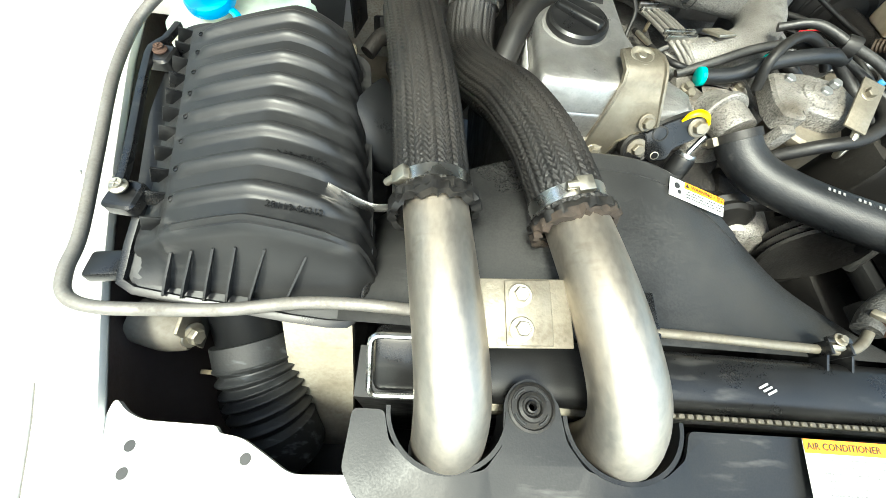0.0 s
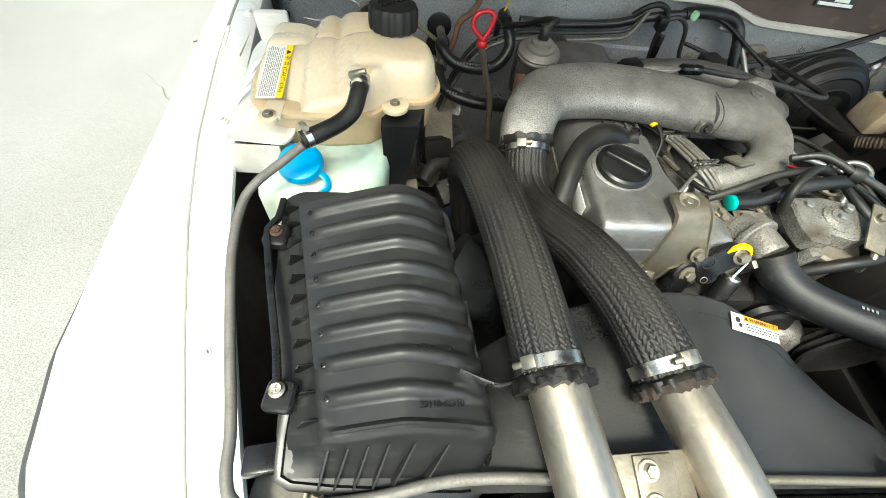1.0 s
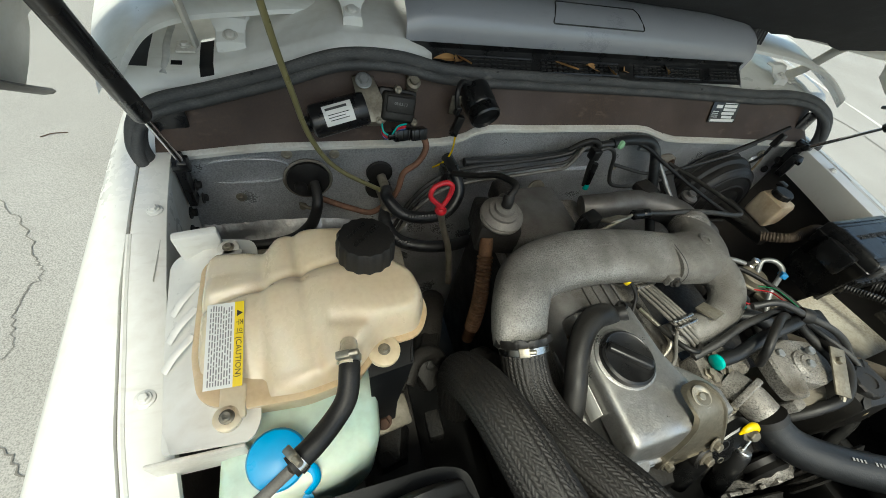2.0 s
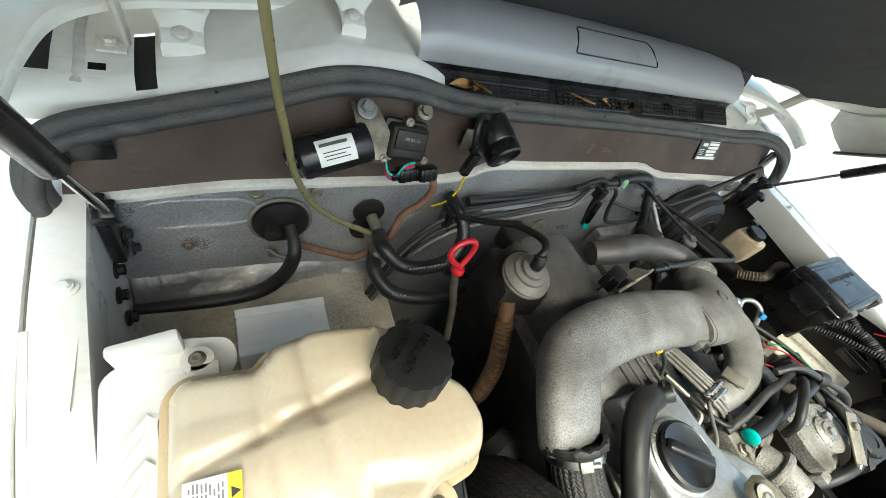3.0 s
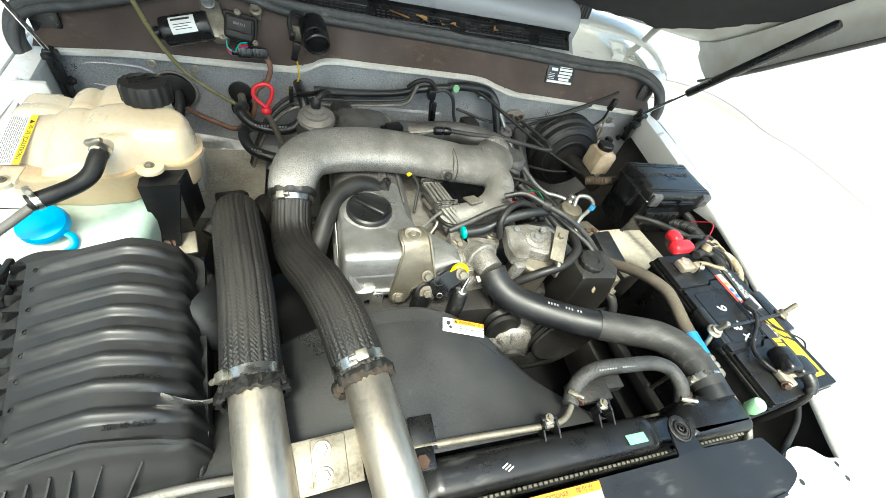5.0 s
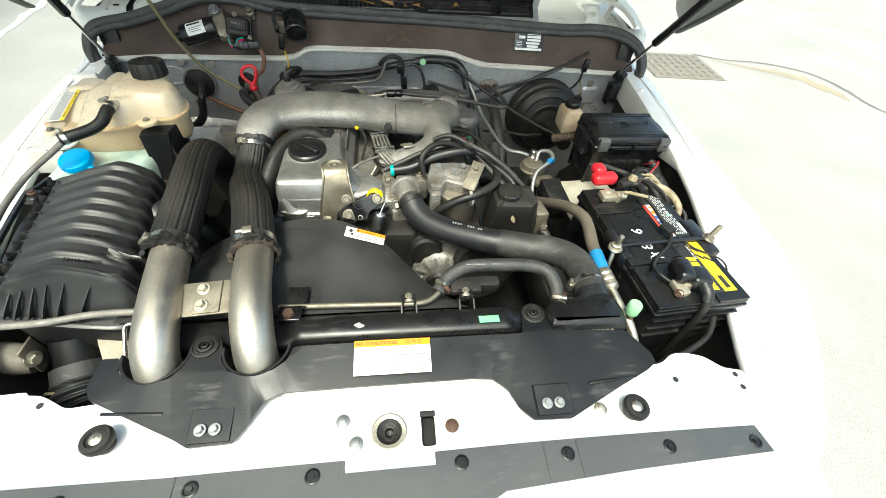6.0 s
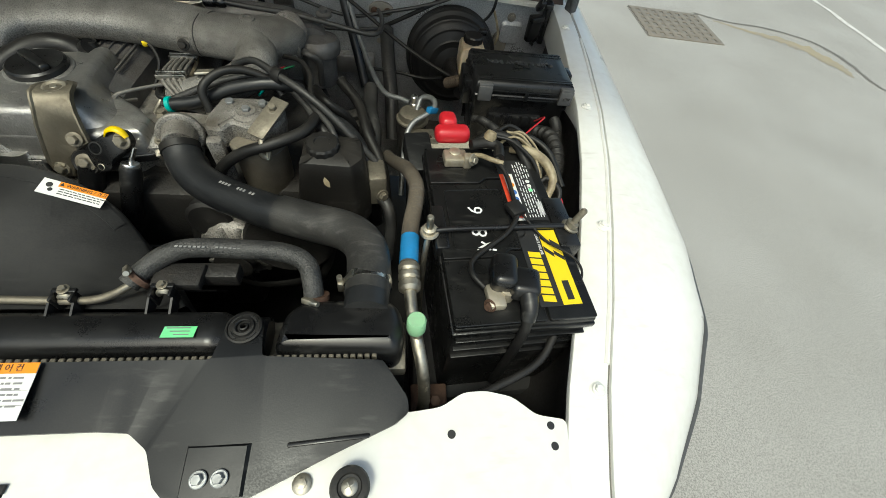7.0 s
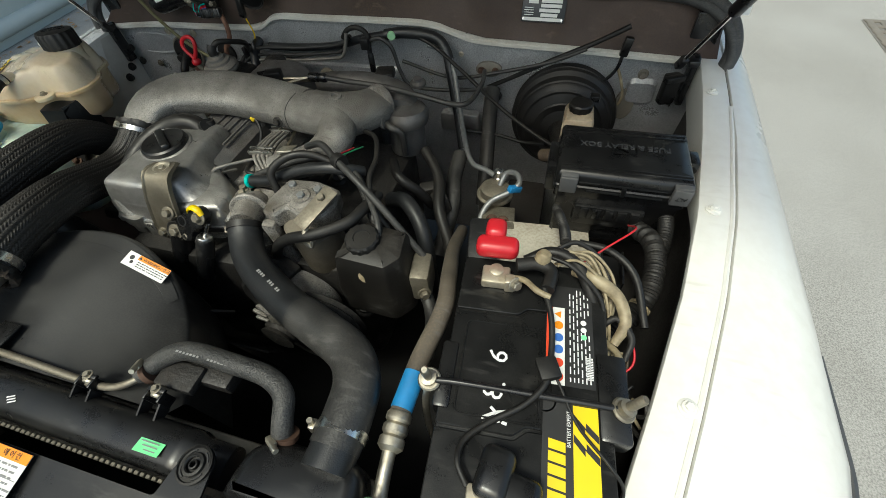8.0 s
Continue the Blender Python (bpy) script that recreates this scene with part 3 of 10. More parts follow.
# far wall at the edge of the yard
# upper part is unseen; its height is chosen to screen sky from the left
WALL = pose(-4.86, 3.1, GROUND, 0, 0, 10)
bm = B()
box(bm, (0, 0, 2.0), (0.2, 18, 4.0), 0.01, WALL)
for i in range(9):
    tube(bm, [WALL @ V(0.1, -9, 0.14 + 0.42 * i), WALL @ V(0.1, 0, 0.14 + 0.42 * i), WALL @ V(0.1, 9, 0.14 + 0.42 * i)], 0.07, seg=14, steps=1)
tagged(part("wall_west", bm, "wall"), "grey-green ribbed sheet wall along the yard", "wall", kind="structure")
# leaf litter along the foot of the wall
rnd = random.Random(21)
bm = B()
for i in range(240):
    p = WALL @ V(0.22 + 0.3 * rnd.random() ** 2, rnd.uniform(-3, 3.5), 0.008 + 0.01 * rnd.random())
    a, w = rnd.uniform(0, 6.28), rnd.uniform(0.015, 0.04)
    u, v = V(math.cos(a), math.sin(a), rnd.uniform(-0.3, 0.3)) * w, V(-math.sin(a), math.cos(a), rnd.uniform(-0.3, 0.3)) * w * 0.5
    bm.faces.new([bm.verts.new(q) for q in (p - u, p - v, p + u, p + v)])
tagged(part("leaf_litter", bm, "leaf"), "brown dry leaf litter along the foot of the wall", "leaves", kind="stuff")
# twigs on the yard
for x, y, a in ((-1.75, 2.55, 20), (-1.35, 1.55, 70), (-2.2, 0.9, 110), (-1.15, 0.75, 5)):
    bm = B()
    tube(bm, [(-0.05, 0, 0.003), (0, 0.008, 0.006), (0.06, 0, 0.003)], 0.0025, seg=6)
    tagged(part("twig", bm, "rust", m=pose(x, y, GROUND + 0.001, 0, 0, a)), "small dry twig lying on the concrete", "twig", "twigs")

# ---- car body ----
car = thing("car_body", (0, 0.5, 0.3), "white off-road car with its bonnet open, front end and engine bay", "car")
YS = (-0.11, -0.06, 0.0, 0.09, 0.2, 0.32, 0.46, 0.6, 0.77, 0.9, 1.05, 1.25)
XI = (0.513, 0.518, 0.529, 0.552, 0.589, 0.625, 0.664, 0.694, 0.716, 0.729, 0.738, 0.745)
ZL = (0.885, 0.893, 0.902, 0.912, 0.924, 0.933, 0.94, 0.946, 0.955, 0.963, 0.972, 0.98)
XO = (0.56, 0.63, 0.695, 0.766, 0.828, 0.85, 0.852, 0.851, 0.85, 0.85, 0.85, 0.85)


def fender(s):
    """A front wing: the bolted inner ledge, the seam where the bonnet closes, the crown and the side."""
    rows = []
    for k in range(61):
        y = -0.11 + 1.36 * k / 60
        xi, zl, xo = interp(y, YS, XI), interp(y, YS, ZL), interp(y, YS, XO)
        w = max(xo - xi, 0.03)
        a = min(0.047, 0.35 * w)
        lip = interp(y, (0.55, 0.74), (0.014, 0.075))
        row = [(xi + 0.003, zl - lip), (xi, zl - 0.006), (xi + 0.002, zl - 0.001), (xi + 0.007, zl), (xi + a * 0.55, zl + 0.0015), (xi + a, zl), (xi + a + 0.0012, zl - 0.003), (xi + a + 0.0028, zl - 0.003), (xi + a + 0.004, zl + 0.002)]
        zt = zl + 0.002
        for f, d in ((0.12, 0.0), (0.3, 0.003), (0.5, 0.01), (0.68, 0.022), (0.82, 0.04), (0.92, 0.06), (0.975, 0.085), (1.0, 0.115)):
            row.append((xi + a + 0.004 + (w - a - 0.004) * f, zt - d))
        row += [(xo + 0.004, zt - 0.16), (xo, zt - 0.3), (xo - 0.012, zt - 0.5), (xo - 0.02, GROUND + 0.14)]
        rows.append([V(s * x, y, z) for x, z in row])
    bm = B()
    loft(bm, rows, closed=False)
    return part("fender", bm, "white", car, "white painted front wing", sharp=50)


for side in (1, -1):
    wing = fender(side)
    for y, dx in (((0.09, 0.035), (0.32, 0.034), (0.608, 0.02), (0.9, 0.016)) if side > 0 else ((0.3, 0.03), (0.632, 0.024), (0.9, 0.016))):
        at = V(side * (interp(y, YS, XI) + dx), y, interp(y, YS, ZL) + 0.001)
        bm = B()
        lathe(bm, at, (0, 0, 1), [(0.0105, 0), (0.0105, 0.001), (0.008, 0.002), (0.007, 0.004), (0.0, 0.0045)], 20)
        lathe(bm, at + V(0, 0, 0.003), (0, 0, 1), [(0.0052, 0), (0.0052, 0.004), (0.004, 0.005)], 6)
        part("fender_bolt", bm, "white", wing)
    # shallow pressed swage along the ledge
    bm = B()
    tube(bm, [V(side * (interp(y, YS, XI) + 0.045), y, interp(y, YS, ZL) - 0.0015) for y in np.linspace(0.12, 0.86, 20)], 0.004, seg=8, steps=2)
    part("swage", bm, "white", wing)
    # grimy line in the seam beside the ledge
    bm = B()
    tube(bm, [V(side * (interp(y, YS, XI) + min(0.047, 0.35 * max(interp(y, YS, XO) - interp(y, YS, XI), 0.03)) + 0.002), y, interp(y, YS, ZL) - 0.0026) for y in np.linspace(-0.02, 1.0, 40)], 0.0009, seg=6, steps=1)
    part("seam_line", bm, "crack", wing)
    # dark arch lip low on the side
    bm = B()
    tube(bm, [V(side * (interp(y, YS, XO) + 0.012), y, interp(y, YS, ZL) - 0.17) for y in np.linspace(-0.09, 0.75, 24)], 0.02, seg=10, steps=2, shape=(1, 0.7))
    part("arch_trim", bm, "plastic_grey", car, "dark grey wheel-arch trim")
    bm = B()
    tube(bm, [V(side * (interp(y, YS, XO) + 0.003), y, interp(y, YS, ZL) - 0.085) for y in np.linspace(-0.1, 0.46, 24)], 0.006, seg=8, steps=2)
    part("arch_edge", bm, "strip_plastic", car, "thin dark edge strip along the wing")
    # inner wing, down into the bay
    rows = []
    for k in range(41):
        y = -0.02 + 1.09 * k / 40
        xi, zl = interp(y, YS, XI), interp(y, YS, ZL)
        b = 0.0 if y > 0.5 else 0.02
        rows.append([V(side * (xi + 0.0015), y, zl - 0.012), V(side * (xi + 0.012), y, zl - 0.03), V(side * (xi + 0.02), y, zl - 0.1), V(side * (xi + 0.01 - b), y, 0.74), V(side * (xi - 0.03), y, 0.66), V(side * (xi - 0.1), y, 0.6), V(side * (xi - 0.16), y, 0.42)])
    bm = B()
    loft(bm, rows, closed=False)
    part("inner_wing", bm, "bay" if side < 0 else "bay_dark", car, "dusty inner wing of the engine bay")


def panel_z(x, y):
    return 0.946 - 0.038 * (x / 0.53) ** 2 + 0.03 * min(y, 0)


# bonnet-latch panel with its openings
PANEL = [(-0.53, -0.06), (0.53, -0.06), (0.533, 0.0), (0.545, 0.062), (0.51, 0.067), (0.485, 0.086), (0.455, 0.092), (0.43, 0.09), (0.405, 0.075), (0.37, 0.07), (0.3, 0.078), (-0.33, 0.075), (-0.358, 0.07), (-0.402, 0.068), (-0.424, 0.08), (-0.444, 0.09), (-0.462, 0.092), (-0.466, 0.097), (-0.525, 0.098), (-0.542, 0.104), (-0.554, 0.114), (-0.557, 0.09)]
bm = B()
plate(bm, dense(round_outline(PANEL, 0.008), 0.025), 0.006, panel_z, holes=[circle(-0.001, 0.002, 0.0155), round_outline([(0.038, -0.018), (0.055, -0.018), (0.055, 0.019), (0.038, 0.019)], 0.004)])
latch_panel = part("latch_panel", bm, "white", car, "white front cross panel with the bonnet-latch holes")
bm = B()
rows = [[V(x, y - 0.02 * (1 - (x / 0.56) ** 2) * (y < -0.05), z - 0.035 * (x / 0.56) ** 2) for x in np.linspace(-0.56, 0.56, 25)] for y, z in ((-0.04, 0.9385), (-0.056, 0.9405), (-0.08, 0.9405), (-0.105, 0.937), (-0.125, 0.926), (-0.138, 0.908), (-0.144, 0.88), (-0.148, 0.7), (-0.15, 0.4), (-0.15, 0.12))]
loft(bm, rows, closed=False)
part("front_fascia", bm, "white", car, "white painted grille surround")
bm = B()
lathe(bm, (-0.001, 0.002, 0.9455), (0, 0, 1), [(0.0155, 0), (0.0215, 0), (0.0215, 0.0016), (0.02, 0.0024), (0.0155, 0.0016), (0.0155, 0)], 36)
part("latch_ring", bm, "zinc", latch_panel, "bare worn metal ring of the latch hole")
for x, y, sx, sy, a in ((-0.034, 0.01, 0.024, 0.013, -6), (0.026, 0.004, 0.01, 0.02, 12)):
    bm = B()
    rnd = random.Random(int(1000 * sx))
    bm.faces.new([bm.verts.new(pose(x, y, panel_z(x, y) + 0.0006, 0, 0, a) @ V(sx * 0.5 * math.cos(k * 0.3927) * rnd.uniform(0.75, 1.1), sy * 0.5 * math.sin(k * 0.3927) * rnd.uniform(0.75, 1.1), 0)) for k in range(16)])
    part("bare_patch", bm, "primer", latch_panel, "rubbed grey patch in the paint")
bm = B()
lathe(bm, (-0.001, 0.002, 0.912), (0, 0, 1), [(0.012, 0), (0.014, 0.028), (0.0155, 0.0335), (0.0148, 0.0335), (0.0125, 0.03), (0.009, 0.0285), (0.008, 0.03), (0.006, 0.0295), (0.0055, 0.02), (0.0, 0.018)], 30)
part("latch_cup", bm, "engine", latch_panel)
# near-black block below the rectangular opening paints its dark depth; lip above
bm = B()
box(bm, (0.0465, 0.0, 0.912), (0.024, 0.044, 0.03), 0.002)
box(bm, (0.0465, 0.019, 0.9475), (0.019, 0.007, 0.003), 0.001)
part("opening_fill", bm, "dark", latch_panel)
for x, y, mt in ((-0.057, 0.018, "bolt_grey"), (-0.04, -0.009, "bolt_grey"), (0.076, 0.003, "rust"), (0.278, 0.012, "zinc")):
    bm = B()
    lathe(bm, (x, y, panel_z(x, y)), (0, 0, 1), [(0.0085, 0), (0.0085, 0.0012), (0.006, 0.003), (0.0, 0.0035)], 20)
    lathe(bm, (x, y, panel_z(x, y) + 0.002), (0, 0, 1), [(0.0045, 0), (0.0045, 0.003), (0.003, 0.0035)], 6)
    part("panel_bolt", bm, mt, latch_panel)
for x, y in ((-0.527, 0.08), (-0.525, 0.062), (0.524, 0.056), (0.524, 0.036), (0.414, 0.049), (-0.437, 0.076)):
    bm = B()
    lathe(bm, (x, y, panel_z(x, y) - 0.004), (0, 0, 1), [(0.0042, 0), (0.0042, 0.0046)], 14)
    part("panel_hole", bm, "ink", latch_panel)

# rubber buffers for the bonnet
for x, y in ((0.32, 0.006), (-0.33, 0.018)):
    buf = thing("bonnet_buffer", (x, y, panel_z(x, y)), "round black rubber bonnet buffer with a brass-coloured screw", "buffer", "bonnet buffers")
    z = 0.943
    bm = B()
    lathe(bm, (x, y, panel_z(x, y) + 0.0005), (0, 0, 1), [(0.011, 0), (0.0125, 0.004), (0.0125, 0.006), (0.014, 0.0085)], 28)
    part("stem", bm, "rubber", buf)
    bm = B()
    lathe(bm, (x, y, z + 0.0005), (0, 0, 1), [(0.015, 0), (0.0168, 0.002), (0.0168, 0.008), (0.015, 0.011), (0.0105, 0.0115), (0.0095, 0.009), (0.0, 0.0085)], 32)
    part("rubber_pad", bm, "rubber", buf)
    bm = B()
    lathe(bm, (x, y, z + 0.009), (0, 0, 1), [(0.007, 0), (0.007, 0.001), (0.005, 0.0025), (0.0, 0.003)], 18)
    for a in (30, 120):
        box(bm, (0, 0, 0), (0.008, 0.0014, 0.0012), 0.0003, pose(x, y, z + 0.0118, 0, 0, a))
    part("screw", bm, "zinc", buf)

# dark trim strip on the nose
def strip_z(x, y):
    return panel_z(x, y) + 0.0045


NOSE = [(-0.5, -0.016), (-0.25, -0.026), (-0.052, -0.027), (-0.052, -0.04), (0.052, -0.04), (0.052, -0.026), (0.14, -0.0245), (0.35, -0.022), (0.498, -0.02), (0.506, -0.053), (0.3, -0.062), (0.13, -0.072), (0.1, -0.086), (-0.1, -0.086), (-0.13, -0.072), (-0.3, -0.067), (-0.49, -0.058)]
nose = thing("nose_trim", (0, -0.045, 0.945), "dark grey plastic trim strip screwed along the nose panel", "trim")
bm = B()
plate(bm, dense(NOSE, 0.02), 0.004, strip_z)
part("strip", bm, "strip_plastic", nose)
for x in (-0.235, 0.185, 0.228):
    bm = B()
    box(bm, (x, -0.046, strip_z(x, -0.046) + 0.0006), (0.003, 0.04, 0.0016), 0.0005)
    part("rib", bm, "strip_plastic", nose)
for x in (-0.352, -0.215, -0.086, 0.082, 0.213, 0.352, 0.484):
    bm = B()
    z = strip_z(x, -0.04)
    lathe(bm, (x, -0.04, z), (0, 0, 1), [(0.0085, 0), (0.0085, 0.0012), (0.0065, 0.002), (0.006, 0.0008), (0.003, 0.0008), (0.003, 0.003), (0.0, 0.003)], 22)
    part("clip", bm, "plastic_grey", nose)

# firewall: insulated bulkhead, white flange, brown upper panel
FL = [(-0.735, 1.005, 0.973), (-0.6, 1.017, 0.979), (-0.45, 1.02, 0.979), (-0.29, 1.02, 0.982), (-0.25, 1.019, 0.992), (-0.205, 1.017, 1.012), (-0.1, 1.015, 1.014), (0.1, 1.015, 1.014), (0.185, 1.018, 1.009), (0.24, 1.021, 0.992), (0.3, 1.022, 0.978), (0.5, 1.014, 0.974), (0.74, 1.003, 0.968)]
bm = B()
rows = []
for f, y in ((0.0, 0.99), (0.35, 1.01), (0.62, 1.021), (0.8, 1.025), (0.93, 1.026), (1.0, 1.027)):
    rows.append([V(x, y + 0.002 * math.sin(9 * x) - 0.05 * max(0, abs(x) - 0.6), 0.4 + (interp(x, [p[0] for p in FL], [p[2] for p in FL]) - 0.403) * f) for x in np.linspace(-0.76, 0.76, 115)])
loft(bm, rows, closed=False)
firewall = part("bulkhead", bm, "foil", car, "silver-grey insulated bulkhead")
bm = B()
ring = [V(-0.635 + 0.068 * math.cos(a) * abs(math.cos(a)) ** -0.3, 1.024, 0.925 + 0.026 * math.sin(a) * abs(math.sin(a)) ** -0.3) for a in np.linspace(0.05, 2 * math.pi + 0.05, 40)]
tube(bm, ring, 0.0028, seg=8, steps=2)
part("pressing", bm, "foil", firewall)
for x0, x1, z0, z1 in ((-0.2, 0.1, 0.87, 0.905), (0.62, 0.68, 0.86, 0.92)):
    bm = B()
    ol = round_outline([(x0, z0), (x1, z0), (x1, z1), (x0, z1)], 0.016, 6)
    inner = [((x - (x0 + x1) / 2) * 0.9 + (x0 + x1) / 2, (z - (z0 + z1) / 2) * 0.72 + (z0 + z1) / 2) for x, z in ol]
    loft(bm, [[V(x, 1.024 - 0.004 * (x0 > 0.2), z) for x, z in ol], [V(x, 1.017 - 0.004 * (x0 > 0.2), z) for x, z in inner]], caps=True)
    part("pressing", bm, "foil", firewall)
bm = B()
rows = []
rnd = random.Random(4)
for i in range(76):
    u = i / 75
    x = -0.735 + 0.4 * u
    z0 = 0.806 - 0.04 * u + 0.004 * math.sin(21 * x)
    row = [V(x, 1.022, z0 + 0.006)]
    for f in (0.12, 0.26, 0.4, 0.55, 0.7, 0.85, 1.0):
        row.append(V(x + 0.003 * rnd.random(), 1.019 - 0.03 * f - 0.006 * math.sin(34 * x + 5 * f) * math.sin(3.1 * f) - 0.005 * rnd.random(), z0 - 0.062 * f * (1 - 0.2 * u) + 0.004 * rnd.random()))
    rows.append(row)
loft(bm, rows, closed=False)
part("foil_fold", bm, "foil_bright", firewall, "narrow crumpled bright foil band along the bulkhead", sharp=60)
bm = B()
path = smooth_path(FL, 8)
loft(bm, [[p + V(0, 0.035, 0.004), p + V(0, 0.002, 0.003), p + V(0, -0.003, 0.0), p + V(0, -0.002, -0.007), p + V(0, 0.003, -0.007), p + V(0, 0.035, -0.004)] for p in path])
flange = part("flange", bm, "white_dirty", car, "white seam flange along the top of the bulkhead")
for k in range(26):
    p = path[min(len(path) - 1, 2 + k * (len(path) - 4) // 25)]
    bm = B()
    lathe(bm, p + V(0, 0.012, 0.0035), (0, 0, 1), [(0.003, 0), (0.003, 0.0005), (0.002, 0.0006)], 10)
    part("spot_weld", bm, "ledge", flange)

TX = (-0.77, -0.74, -0.66, -0.56, -0.47, -0.38, -0.28, -0.1, 0.2, 0.5, 0.62, 0.7, 0.755, 0.78)
TZ = (0.985, 1.04, 1.058, 1.088, 1.118, 1.118, 1.098, 1.09, 1.08, 1.068, 1.072, 1.066, 1.045, 0.985)


def top_z(x):
    return interp(x, TX, TZ)


bm = B()
rows = []
for x in np.linspace(-0.755, 0.765, 77):
    t = top_z(x)
    b = interp(x, [p[0] for p in FL], [p[2] for p in FL]) + 0.0035
    rows.append([V(x, interp(x, [p[0] for p in FL], [p[1] for p in FL]) + 0.008, b), V(x, 1.044, b + (t - b) * 0.5), V(x, 1.062, t), V(x, 1.08, t + 0.002)])
loft(bm, rows, closed=False)
part("brown_panel", bm, "brown", car, "brown fibre panel below the windscreen, scuffed and dusty")

SEAL = [(-0.765, 1.0, 0.95), (-0.772, 1.01, 1.0), (-0.745, 1.03, 1.045), (-0.66, 1.05, 1.062), (-0.56, 1.05, 1.092), (-0.47, 1.05, 1.122), (-0.38, 1.052, 1.122), (-0.28, 1.055, 1.102), (-0.1, 1.06, 1.094), (0.2, 1.065, 1.084), (0.5, 1.065, 1.072), (0.62, 1.06, 1.076), (0.7, 1.045, 1.07), (0.755, 1.02, 1.045), (0.78, 1.0, 1.0), (0.775, 0.985, 0.955)]
seal = thing("weatherstrip", (0, 1.05, 1.09), "thick dark grey rubber weatherstrip along the cowl edge", "seal")
bm = B()
tube(bm, [V(*p) + V(0, 0.002, -0.002) for p in SEAL], 0.0118, seg=18, steps=8, shape=(1.3, 0.9))
tube(bm, [V(*p) + V(0, -0.008, -0.0105) for p in SEAL], 0.0088, seg=12, steps=8)
part("bead", bm, "seal", seal)
for x in (-0.6, -0.2, 0.0, 0.3, 0.55):
    bm = B()
    lathe(bm, (x, 1.045, top_z(x) + 0.016), (0, -0.5, 1), [(0.0022, 0), (0.0022, 0.001)], 10)
    part("clip_hole", bm, "ink", seal)

# cowl behind the seal
def cowl_z(x, y):
    return top_z(max(-0.7, min(0.7, x))) + interp(y, (1.062, 1.072, 1.085, 1.12, 1.17, 1.25, 1.42, 1.5), (-0.014, 0.014, 0.024, 0.031, 0.036, 0.04, 0.05, 0.2)) - 0.02 * min(1, max(0, (x + 0.36) / 0.1))


bm = B()
rows = []
for y in (1.062, 1.067, 1.072, 1.078, 1.085, *np.arange(1.09, 1.2601, 0.005), 1.3, 1.36, 1.42, 1.5):
    rows.append([V(x, y, cowl_z(x, y)) for x in np.linspace(-0.8, 0.8, 321)])
loft(bm, rows, closed=False)


def cut_away(f):
    """Openings of the cowl: the two end pockets, the drain slot and a round hole beside it."""
    c = f.calc_center_median()
    pocket = 0.745 < abs(c.x) < 0.79 and 1.09 < c.y < 1.26
    slot = -0.676 < c.x < -0.655 and 1.071 < c.y < 1.15
    return pocket or slot or (c.x + 0.7075) ** 2 + (c.y - 1.1) ** 2 < 0.006 ** 2


